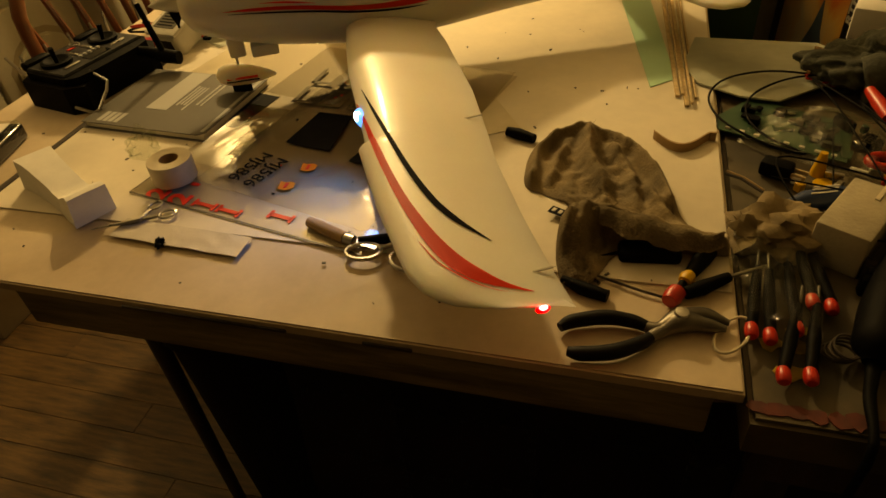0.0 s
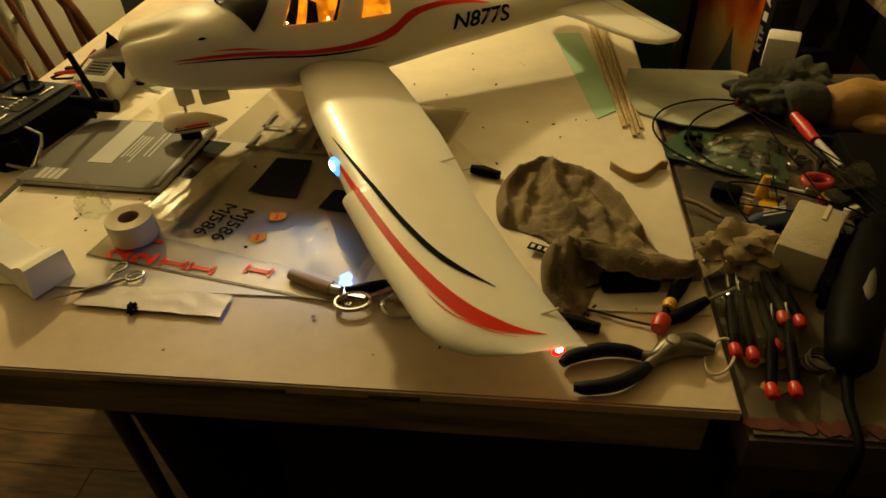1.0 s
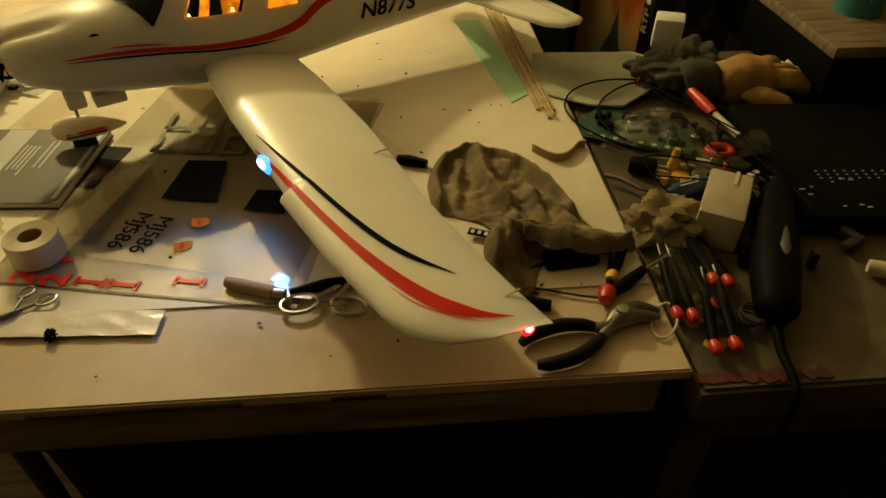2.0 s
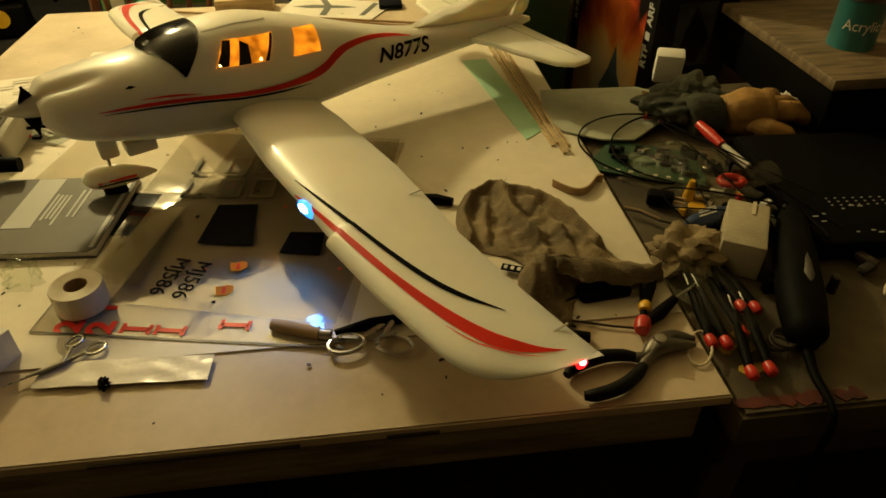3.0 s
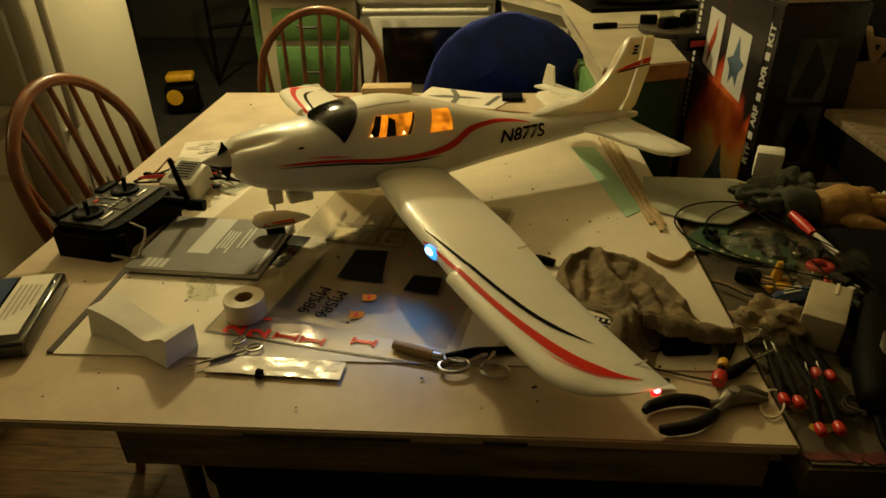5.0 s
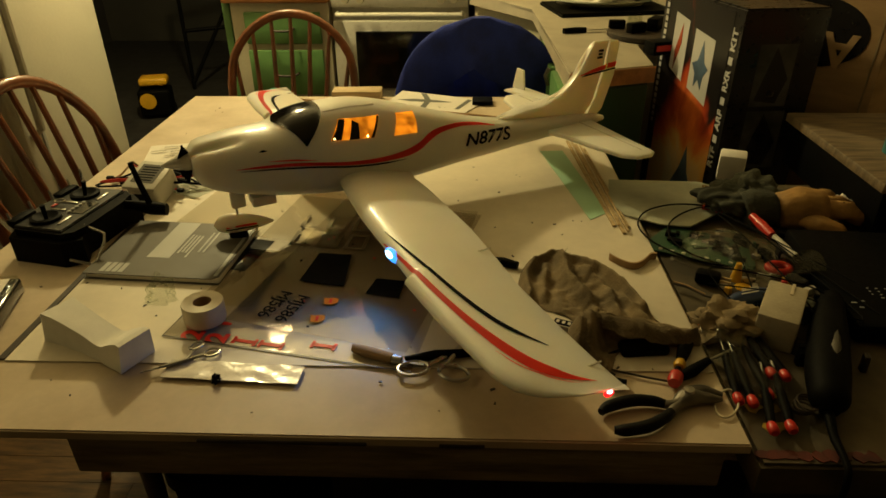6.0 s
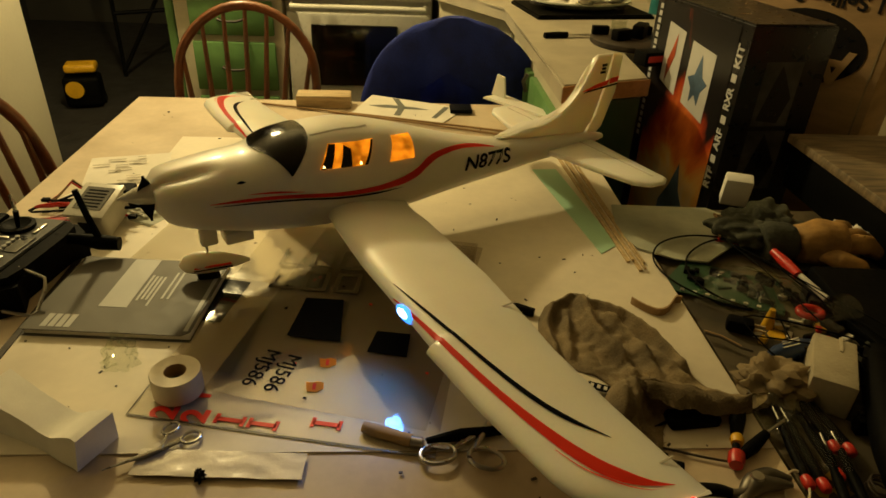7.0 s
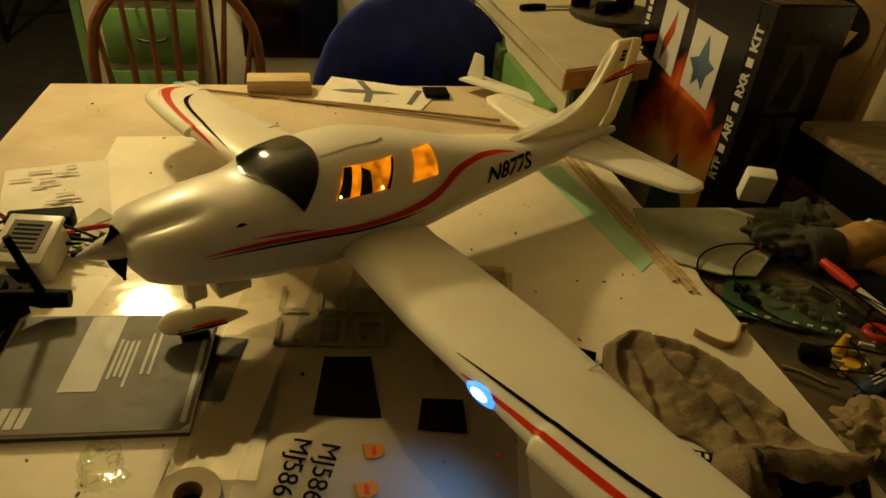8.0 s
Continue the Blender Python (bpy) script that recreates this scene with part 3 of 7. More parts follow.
# ---- windsor chairs ----
def windsor(m, label):
    ch = thing("windsor_chair", label, "chair", m, group="wooden chairs round the table")
    seat = []
    for k in range(28):
        a = 2 * math.pi * k / 28
        seat.append((0.205 * math.copysign(abs(math.cos(a)) ** 0.75, math.cos(a)), 0.20 * math.copysign(abs(math.sin(a)) ** 0.8, math.sin(a))))
    part("seat", slab(seat, 0.425, 0.455, 0.008), M_CHAIR, ch)
    bow = []
    for k in range(25):
        a = math.pi * k / 24
        x = -0.235 * math.cos(a)
        zz = 0.455 + 0.465 * (math.sin(a) ** 0.62)
        bow.append((x * (0.80 + 0.2 * min(1, math.sin(a) * 1.6)), 0.17 + 0.13 * (zz - 0.455) / 0.485, zz))
    part("bow", tube(bow, 0.0135, 10), M_CHAIR, ch)
    for k in range(7):
        f = (k - 3) / 3
        xt, xb = 0.185 * f, 0.13 * f
        zt = 0.455 + 0.465 * max(0.2, 1 - abs(0.185 * f / 0.235) ** 2) ** 0.31 - 0.004
        part("spindle", tube([(xb, 0.165, 0.45), ((xb + xt) / 2, 0.17 + 0.065 * (zt - 0.455) / 0.485, (0.45 + zt) / 2), (xt, 0.17 + 0.13 * (zt - 0.455) / 0.485, zt)], [0.006, 0.0085, 0.006], 8), M_CHAIR, ch)
    for sx in (-1, 1):
        for sy in (-1, 1):
            part("leg", tube([(0.13 * sx, 0.13 * sy, 0.43), (0.165 * sx, 0.165 * sy, 0.24), (0.2 * sx, 0.2 * sy, 0.0)], [0.014, 0.02, 0.012], 10), M_CHAIR, ch)
    part("stretcher", tube([(-0.17, 0.0, 0.21), (0.17, 0.0, 0.21)], 0.01, 8), M_CHAIR, ch)
    for sx in (-1, 1):
        part("stretcher", tube([(0.172 * sx, -0.17, 0.2), (0.172 * sx, 0.17, 0.2)], 0.01, 8), M_CHAIR, ch)
    return ch


windsor(pose(-0.475, 1.33, 0, 0, 0, 0), "red-brown bow-back wooden chair before the green drawers")
windsor(pose(-0.575, 0.765, 0, 0, 0, 84), "red-brown bow-back wooden chair beside the fridge")

# ---- chair draped with blue cloth ----
bl = thing("draped_chair", "chair wholly draped with a dark blue jacket", "chair", pose(0.125, 1.52, 0))
random.seed(3)
own = bmesh.new()
NA, NB = 48, 34
rings = []
for j in range(NB + 1):
    f = j / NB
    z = 0.10 + 0.83 * f
    ring = []
    for i in range(NA):
        a = 2 * math.pi * i / NA
        wx = 0.262 * max(0.0, 1 - (max(0.0, z - 0.62) / 0.3115) ** 2.2) ** 0.5 + 0.004
        wy = 0.075 * (1 - 0.75 * f**3)
        fold = (1 - f**6) * (0.010 * math.sin(5 * a + 3 * f) + 0.008 * math.sin(9 * a - 5 * f + 1) + 0.010 * noise.noise((3 * math.cos(a), 3 * math.sin(a), 6 * f)))
        ring.append(own.verts.new(((wx + fold) * math.cos(a), (wy + 0.8 * fold) * math.sin(a) - 0.02 * f, z)))
    rings.append(ring)
for r, s in zip(rings, rings[1:]):
    for i in range(NA):
        own.faces.new((r[i], r[(i + 1) % NA], s[(i + 1) % NA], s[i]))
own.faces.new(rings[0][::-1])
own.faces.new(rings[-1])
part("jacket", own, M_BLUE, bl)
own = bmesh.new()
rows = []
for j in range(7):
    rows.append([own.verts.new((-0.10 + 0.2 * i / 10 + 0.01 * j, -0.10 - 0.02 * math.sin(math.pi * i / 10) - 0.012 * math.sin(i * 1.3 + j), 0.80 - 0.03 * j - 0.012 * abs(i - 4))) for i in range(11)])
for r, s in zip(rows, rows[1:]):
    for i in range(10):
        own.faces.new((r[i], r[i + 1], s[i + 1], s[i]))
bmesh.ops.solidify(own, geom=own.faces[:], thickness=0.008)
part("hood", own, M_BLUE, bl)
for sx in (-1, 1):
    for sy in (-1, 1):
        part("leg", tube([(0.18 * sx, 0.06 * sy, 0.3), (0.19 * sx, 0.08 * sy, 0.0)], 0.016, 8), M_CHAIR, bl)
# ---- the model aeroplane ----
# own axes: x from spinner to tail, y towards the far wing, z up from the tabletop
PL = thing("model_aeroplane", "white foam low-wing model aeroplane with red and black stripes", "model plane", pose(-0.401, 0.436, TZ, 0, 0, 30.2))
VC = -0.04
TOP = [(0.042, 0.173), (0.05, 0.184), (0.08, 0.190), (0.13, 0.195), (0.17, 0.197), (0.205, 0.211), (0.25, 0.217), (0.31, 0.217), (0.36, 0.207), (0.42, 0.189), (0.50, 0.162), (0.58, 0.140), (0.66, 0.127), (0.76, 0.119), (0.84, 0.110), (0.872, 0.100)]
LOW = [(0.042, 0.133), (0.05, 0.119), (0.08, 0.103), (0.13, 0.088), (0.17, 0.079), (0.205, 0.073), (0.25, 0.066), (0.31, 0.062), (0.36, 0.061), (0.42, 0.063), (0.50, 0.069), (0.58, 0.073), (0.66, 0.077), (0.76, 0.081), (0.84, 0.086), (0.872, 0.090)]
WID = [(0.042, 0.036), (0.05, 0.047), (0.08, 0.056), (0.13, 0.063), (0.17, 0.067), (0.205, 0.070), (0.25, 0.071), (0.31, 0.070), (0.36, 0.067), (0.42, 0.061), (0.50, 0.051), (0.58, 0.042), (0.66, 0.033), (0.76, 0.023), (0.84, 0.013), (0.872, 0.006)]
POW = [(0.042, 2.2), (0.2, 2.5), (0.4, 2.6), (0.87, 2.1)]


def fus(u, a, out=0.0):
    """A point of the body's skin: a is the angle from the top, positive towards the near side."""
    zt, zb, hw, p = smoothed(TOP, u), smoothed(LOW, u), smoothed(WID, u), smoothed(POW, u)
    zc, hz = (zt + zb) / 2 - 0.004, (zt - zb) / 2
    s, c = math.sin(a), math.cos(a)
    k = 1.0
    if u < 0.17:
        # the cheeks beside the cowl's crown
        dip = math.exp(-((abs(a) - 0.50) / 0.17) ** 2) * 0.27 * max(0, 1 - ((u - 0.04) / 0.085) ** 2)
        k -= dip
    y = VC - (hw * k + out) * math.copysign(abs(s) ** (2 / p), s)
    z = zc + (hz * k + out) * math.copysign(abs(c) ** (2 / p), c)
    return Vector((u, y, z))


def skin_v(u, z, out=0.0):
    """The near skin's y at a height."""
    lo, hi = 0.02, math.pi - 0.02
    for _ in range(24):
        mid = (lo + hi) / 2
        if fus(u, mid).z > z:
            lo = mid
        else:
            hi = mid
    return fus(u, lo, out).y


own = bmesh.new()
NU, NS = 84, 56
rings = [[own.verts.new(fus(0.042 + (0.872 - 0.042) * (i / NU), 2 * math.pi * k / NS)) for k in range(NS)] for i in range(NU + 1)]
for r, s in zip(rings, rings[1:]):
    for k in range(NS):
        own.faces.new((r[k], r[(k + 1) % NS], s[(k + 1) % NS], s[k]))
own.faces.new(rings[0])
own.faces.new(rings[-1][::-1])
body = part("fuselage", own, M_FOAM, PL)


def side_patch(name, corners, material, parent, out=0.0012, n=12, label=""):
    """A patch on the near skin with four (u, z) corners, in order."""
    own = bmesh.new()
    a, b, c, d = [Vector(p) for p in corners]
    rows = []
    for j in range(n + 1):
        row = []
        for i in range(n + 1):
            f, g = i / n, j / n
            p = a * (1 - f) * (1 - g) + b * f * (1 - g) + c * f * g + d * (1 - f) * g
            row.append(own.verts.new((p.x, skin_v(p.x, p.y, out), p.y)))
        rows.append(row)
    for r, s in zip(rows, rows[1:]):
        for i in range(n):
            own.faces.new((r[i], r[i + 1], s[i + 1], s[i]))
    bmesh.ops.solidify(own, geom=own.faces[:], thickness=0.0006)
    return part(name, own, material, parent, label)


def side_band(name, rows, material, parent, out=0.0008, n=60, label=""):
    """A stripe on the near skin from rows of (u, z, width)."""
    own = bmesh.new()
    u0, u1 = rows[0][0], rows[-1][0]
    prev = None
    for i in range(n + 1):
        u = u0 + (u1 - u0) * i / n
        z, w = smoothed([(r[0], r[1]) for r in rows], u), max(0.0003, smoothed([(r[0], r[2]) for r in rows], u))
        ring = [own.verts.new((u, skin_v(u, z + w * (k / 3 - 0.5), out), z + w * (k / 3 - 0.5))) for k in range(4)]
        if prev:
            for k in range(3):
                own.faces.new((prev[k], prev[k + 1], ring[k + 1], ring[k]))
        prev = ring
    bmesh.ops.solidify(own, geom=own.faces[:], thickness=0.0004)
    return part(name, own, material, parent, label)


# windscreen
own = bmesh.new()
rows = []
for j in range(25):
    al = radians(-70 + 140 * j / 24)
    d = abs(al) / radians(70)
    uf, ur = 0.175 + 0.035 * d**1.2, 0.252 - 0.040 * d**2.2
    rows.append([own.verts.new(fus(uf + (ur - uf) * i / 10, al, 0.0012)) for i in range(11)])
for r, s in zip(rows, rows[1:]):
    for i in range(10):
        own.faces.new((r[i], r[i + 1], s[i + 1], s[i]))
bmesh.ops.solidify(own, geom=own.faces[:], thickness=0.0006)
part("windscreen", own, M_GLOSSBLK, PL, "smoked glossy windscreen")
# cabin windows: the panes themselves glow, in place of light from inside
W1 = side_patch("side_window", [(0.250, 0.170), (0.325, 0.163), (0.342, 0.194), (0.270, 0.199)], M_WINDOW, PL, label="cabin window whose pane itself glows orange")
# dark patches laid on the glowing pane as silhouettes
side_patch("seat_shade", [(0.2515, 0.170), (0.268, 0.169), (0.281, 0.1975), (0.271, 0.1985)], M_GLOSSBLK, W1, 0.002, label="dark patch over the front end of the glass")
side_patch("seat_shade", [(0.281, 0.1672), (0.299, 0.1657), (0.302, 0.189), (0.292, 0.195)], M_GLOSSBLK, W1, 0.002, label="dark patch painting a seat silhouette on the glass")
side_patch("seat_shade", [(0.319, 0.1640), (0.3247, 0.1635), (0.3413, 0.1935), (0.3375, 0.1938)], M_GLOSSBLK, W1, 0.002)
side_patch("cabin_bulb", [(0.311, 0.1665), (0.3155, 0.1662), (0.3145, 0.1705), (0.3125, 0.1705)], M_LEDW, W1, 0.0025, 3)
side_patch("cabin_bulb", [(0.2545, 0.1715), (0.2585, 0.1713), (0.2575, 0.1745), (0.2555, 0.1747)], M_LEDW, W1, 0.0025, 3)
side_patch("side_window", [(0.362, 0.159), (0.408, 0.155), (0.414, 0.184), (0.376, 0.190)], M_WINDOW, PL, label="cabin window whose pane itself glows orange")
# door seam and small scoop
M_SEAM = mat("foam_seam", (0.56, 0.51, 0.42), 0.7, vary=0.1, bump=0)
side_band("door_seam", [(0.252, 0.2085, 0.0012), (0.30, 0.2095, 0.0012), (0.345, 0.205, 0.0012)], M_SEAM, PL)
side_band("scoop", [(0.138, 0.1685, 0.0006), (0.144, 0.169, 0.0032), (0.150, 0.1685, 0.0006)], M_NAVY, PL, 0.0012, 14, "small dark scoop")
# stripes
side_band("red_stripe", [(0.100, 0.1475, 0.0005), (0.14, 0.146, 0.004), (0.20, 0.141, 0.0055), (0.28, 0.1275, 0.0065), (0.34, 0.1225, 0.0085), (0.385, 0.1245, 0.012), (0.412, 0.1315, 0.014), (0.432, 0.1425, 0.0135), (0.455, 0.1485, 0.009), (0.50, 0.1475, 0.0055), (0.545, 0.1395, 0.0035), (0.585, 0.1295, 0.001)], M_RED, PL, n=110)
side_band("red_pinstripe", [(0.15, 0.153, 0.0005), (0.19, 0.1495, 0.0028), (0.225, 0.1435, 0.0004)], M_RED, PL)
side_band("dark_stripe", [(0.105, 0.1435, 0.0005), (0.16, 0.1395, 0.0022), (0.22, 0.1325, 0.0028), (0.28, 0.1215, 0.003), (0.34, 0.115, 0.003), (0.385, 0.1135, 0.0005)], M_NAVY, PL)
reg = words("registration_marking", "N877S", 0.044, M_NAVY, PL, Matrix.Identity(4), shear=0.28, bold=0.0008, fit=0.108, thick=0.0001)
own = bmesh.new()
own.from_mesh(reg.data)
bmesh.ops.triangulate(own, faces=own.faces[:])
bmesh.ops.subdivide_edges(own, edges=[e for e in own.edges if e.calc_length() > 0.004], cuts=4)
own.to_mesh(reg.data)
own.free()
for v in reg.data.vertices:
    u, z = 0.560 + v.co.x, 0.1145 - 0.075 * v.co.x + v.co.y * 0.70
    v.co = (u, skin_v(u, z, 0.0014 if v.co.z > 0 else 0.0008), z)

# ---- wings ----
LEAD = [(0.0, 0.262), (0.05, 0.262), (0.13, 0.250), (0.21, 0.2405), (0.33, 0.234), (0.394, 0.230), (0.3985, 0.2215), (0.50, 0.2205), (0.60, 0.226), (0.630, 0.236), (0.650, 0.258), (0.664, 0.292), (0.6685, 0.320), (0.6690, 0.343)]
TRAIL = [(0.0, 0.402), (0.06, 0.394), (0.085, 0.390), (0.13, 0.390), (0.29, 0.380), (0.39, 0.366), (0.45, 0.356), (0.55, 0.349), (0.62, 0.347), (0.669, 0.348)]


def linear(rows, k):
    return float(np.interp(k, [r[0] for r in rows], [r[1] for r in rows]))


def wing_at(w, f, upper, span=1.0, shift=0.0):
    """Skin of the wing: w from the middle, f along the chord (0 leading edge)."""
    le, te = linear(LEAD, w), linear(TRAIL, w)
    c = max(te - le, 0.002)
    th = 0.115 * c * (1.25 - 0.35 * w / 0.67) * min(1.0, ((0.6695 - w) / 0.05 + 0.06)) ** 0.5
    t = th * (2.969 * math.sqrt(max(f, 0)) - 1.26 * f - 3.516 * f**2 + 2.843 * f**3 - 1.015 * f**4) / 1.0 * 0.5 * 2
    z = 0.082 + 0.012 * (1 - f) - 0.010 * (w / 0.67) ** 2
    return le + c * f, z + (t if upper else -0.35 * t)


def wing(name, sign, span, shift, tilt):
    own = bmesh.new()
    ws = sorted({0.02 + 0.6485 * i / 60 for i in range(61)} | {0.394, 0.3985, 0.645, 0.655, 0.662, 0.6665, 0.6689})
    fs = [(1 - math.cos(math.pi * i / 22)) / 2 for i in range(23)]
    rings = []
    for w in ws:
        ring = []
        for f in fs:
            u, z = wing_at(w, f, True)
            ring.append(own.verts.new((u + shift, VC + sign * w * span, z + tilt * w)))
        for f in fs[-2:0:-1]:
            u, z = wing_at(w, f, False)
            ring.append(own.verts.new((u + shift, VC + sign * w * span, z + tilt * w)))
        rings.append(ring)
    n = len(rings[0])
    for r, s in zip(rings, rings[1:]):
        for k in range(n):
            own.faces.new((r[k], r[(k + 1) % n], s[(k + 1) % n], s[k]))
    own.faces.new(rings[0])
    own.faces.new(rings[-1][::-1])
    ob = part(name, own, M_FOAM, PL)

    def band(nm, rows, material, lift=0.0007, k=70):
        own = bmesh.new()
        prev = None
        for i in range(k + 1):
            w = rows[0][0] + (rows[-1][0] - rows[0][0]) * i / k
            u, wd = smoothed([(r[0], r[1]) for r in rows], w), max(0.0004, smoothed([(r[0], r[2]) for r in rows], w))
            ring = []
            for j in range(5):
                uu = u + wd * (j / 4 - 0.5)
                le, te = linear(LEAD, w), linear(TRAIL, w)
                f = min(1, max(0.0, (uu - le) / (te - le)))
                x, z = wing_at(w, f, True)
                ring.append(own.verts.new((x + shift, VC + sign * w * span, z + tilt * w + lift)))
            if prev:
                for j in range(4):
                    own.faces.new((prev[j], prev[j + 1], ring[j + 1], ring[j]))
            prev = ring
        bmesh.ops.solidify(own, geom=own.faces[:], thickness=0.0003)
        return part(nm, own, material, ob)

    band("red_stripe", [(0.30, 0.2365, 0.0006), (0.36, 0.2375, 0.004), (0.42, 0.2385, 0.007), (0.50, 0.2435, 0.0085), (0.56, 0.2525, 0.0125), (0.60, 0.264, 0.017), (0.625, 0.279, 0.020), (0.640, 0.298, 0.014), (0.649, 0.320, 0.002)], M_RED)
    band("red_pinstripe", [(0.575, 0.2445, 0.0005), (0.605, 0.2535, 0.0014), (0.630, 0.2715, 0.0018), (0.645, 0.293, 0.0012), (0.6495, 0.312, 0.0004)], M_RED)
    band("dark_stripe", [(0.282, 0.2465, 0.0006), (0.36, 0.2515, 0.004), (0.46, 0.2605, 0.006), (0.52, 0.271, 0.0075), (0.555, 0.285, 0.008), (0.585, 0.306, 0.001)], M_NAVY)
    # aileron gaps
    for w in (0.365, 0.625):
        own = None
        for f0 in (0.72,):
            a, b = wing_at(w, f0, True), wing_at(w, 0.995, True)
            own = box(b[0] - a[0], 0.0016, 0.0014, ((a[0] + b[0]) / 2 + shift, VC + sign * w * span, (a[1] + b[1]) / 2 + tilt * w + 0.0004), bm=own)
        part("aileron_gap", own, M_SEAM, ob)
    return ob


near = wing("wing", -1, 1.0, 0.0, 0.006)
far = wing("wing", 1, 0.86, 0.018, 0.006)
# landing light on the leading edge
led = part("landing_light", lathe([(0.0, 0.010), (0.007, 0.008), (0.010, 0.002), (0.010, -0.004)], 18, m=pose(0.2365, VC - 0.330, 0.0955, 0, -62, 0) @ Matrix.Diagonal((0.75, 2.0, 0.7, 1))), M_LEDB, near, "bright blue-white light in the leading edge")
part("led_core", lathe([(0.0, 0.0118), (0.0045, 0.0105), (0.0055, 0.008), (0.0, 0.006)], 14, m=pose(0.2365, VC - 0.330, 0.0955, 0, -62, 0) @ Matrix.Diagonal((0.75, 2.0, 0.7, 1))), M_LEDCORE, led)
nav = part("navigation_light", lathe([(0.0, 0.004), (0.004, 0.003), (0.005, 0.0), (0.004, -0.003), (0, -0.004)], 12, m=pose(0.320, VC - 0.668, 0.083) @ Matrix.Diagonal((1.3, 0.7, 0.7, 1))), M_LEDR, near, "red wing-tip light")
part("led_core", lathe([(0.0, 0.0046), (0.0022, 0.0040), (0.0026, 0.002), (0, 0.001)], 10, m=pose(0.320, VC - 0.668, 0.083, 25, 0, 0) @ Matrix.Diagonal((1.5, 0.9, 0.95, 1))), M_LEDPINK, nav)
part("navigation_light", lathe([(0.0, 0.004), (0.004, 0.003), (0.005, 0.0), (0.004, -0.003), (0, -0.004)], 12, m=pose(0.325, VC + 0.578, 0.086) @ Matrix.Diagonal((2.0, 0.9, 0.9, 1))), mat("green_lens", (0.1, 0.55, 0.4), 0.15, bump=0), far, "green wing-tip lens")


# ---- tail ----
def plate(outline, half, place, parent, name, material=M_FOAM, rim=0.5):
    """A tail surface: outline in its own plane, thickest in the middle."""
    own = bmesh.new()
    cx = sum(p[0] for p in outline) / len(outline)
    cy = sum(p[1] for p in outline) / len(outline)
    layers = []
    for k, (s, h) in enumerate(((1.0, 0.0), (0.985, 0.45), (0.93, 0.85), (0.6, 1.0))):
        layers.append((s, h))
    def ring(s, h):
        return [own.verts.new(place(cx + (x - cx) * s, cy + (y - cy) * s, half * h)) for x, y in outline]
    top = [ring(s, h) for s, h in layers]
    low = [top[0]] + [ring(s, -h) for s, h in layers[1:]]
    n = len(outline)
    for rings in (top, low):
        for r, q in zip(rings, rings[1:]):
            for i in range(n):
                own.faces.new((r[i], r[(i + 1) % n], q[(i + 1) % n], q[i]))
        own.faces.new(rings[-1])
    return part(name, own, material, parent)


def upright(x, z, h):
    return (x, VC + h, z)


fin = plate([(0.60, 0.130), (0.66, 0.131), (0.705, 0.138), (0.745, 0.152), (0.775, 0.174), (0.798, 0.200), (0.815, 0.230), (0.826, 0.249), (0.832, 0.253), (0.866, 0.252), (0.858, 0.200), (0.838, 0.130), (0.815, 0.100), (0.66, 0.115)], 0.007, upright, PL, "fin")
rud = plate([(0.868, 0.252), (0.890, 0.249), (0.894, 0.246), (0.888, 0.180), (0.864, 0.110), (0.842, 0.092), (0.822, 0.100), (0.842, 0.135), (0.862, 0.205)], 0.005, upright, PL, "rudder")
own = slab([(0.795, 0.1895), (0.858, 0.1955), (0.862, 0.2055), (0.826, 0.199)], 0.0, 0.0006, m=Matrix(((1, 0, 0, 0), (0, 0, 1, VC - 0.0079), (0, 1, 0, 0), (0, 0, 0, 1))))
part("red_flash", own, M_RED, fin)
own = slab([(0.865, 0.1965), (0.886, 0.1985), (0.888, 0.208), (0.866, 0.2065)], 0.0, 0.0006, m=Matrix(((1, 0, 0, 0), (0, 0, 1, VC - 0.0062), (0, 1, 0, 0), (0, 0, 0, 1))))
part("red_flash", own, M_RED, rud)
own = slab([(0.80, 0.1865), (0.884, 0.1935), (0.885, 0.1965), (0.81, 0.1905)], 0.0, 0.0006, m=Matrix(((1, 0, 0, 0), (0, 0, 1, VC - 0.0080), (0, 1, 0, 0), (0, 0, 0, 1))))
part("dark_flash", own, M_NAVY, fin)
for k, (dz, w) in enumerate(((0.0, 0.013), (0.0065, 0.010), (0.013, 0.012))):
    part("emblem_bar", box(w, 0.0008, 0.0045, (0.842 + 0.001 * k, VC - 0.0074, 0.221 + dz), 0), M_NAVY, fin)


def stab(sign):
    def flat(x, y, h):
        return (x, VC + sign * y, 0.093 + h)

    ob = plate([(0.705, 0.012), (0.722, 0.058), (0.733, 0.125), (0.752, 0.200), (0.772, 0.222), (0.800, 0.224), (0.815, 0.214), (0.822, 0.10), (0.830, 0.012)], 0.0055, flat, PL, "tailplane")
    part("elevator_gap", box(0.0016, 0.18, 0.0006, (0.795, VC + sign * 0.11, 0.0985)), M_SEAM, ob)


stab(-1)
stab(1)

# ---- spinner and propeller ----
NOSE = Matrix.Translation((0.042, VC, 0.153))
part("spinner", lathe([(0.0, 0.044), (0.002, 0.041), (0.0055, 0.033), (0.0105, 0.020), (0.0142, 0.008), (0.0152, 0.0), (0.0, -0.002)], 28, m=NOSE @ pose(0, 0, 0, 0, -90, 0)), M_SPIN, PL, "silver painted spinner")
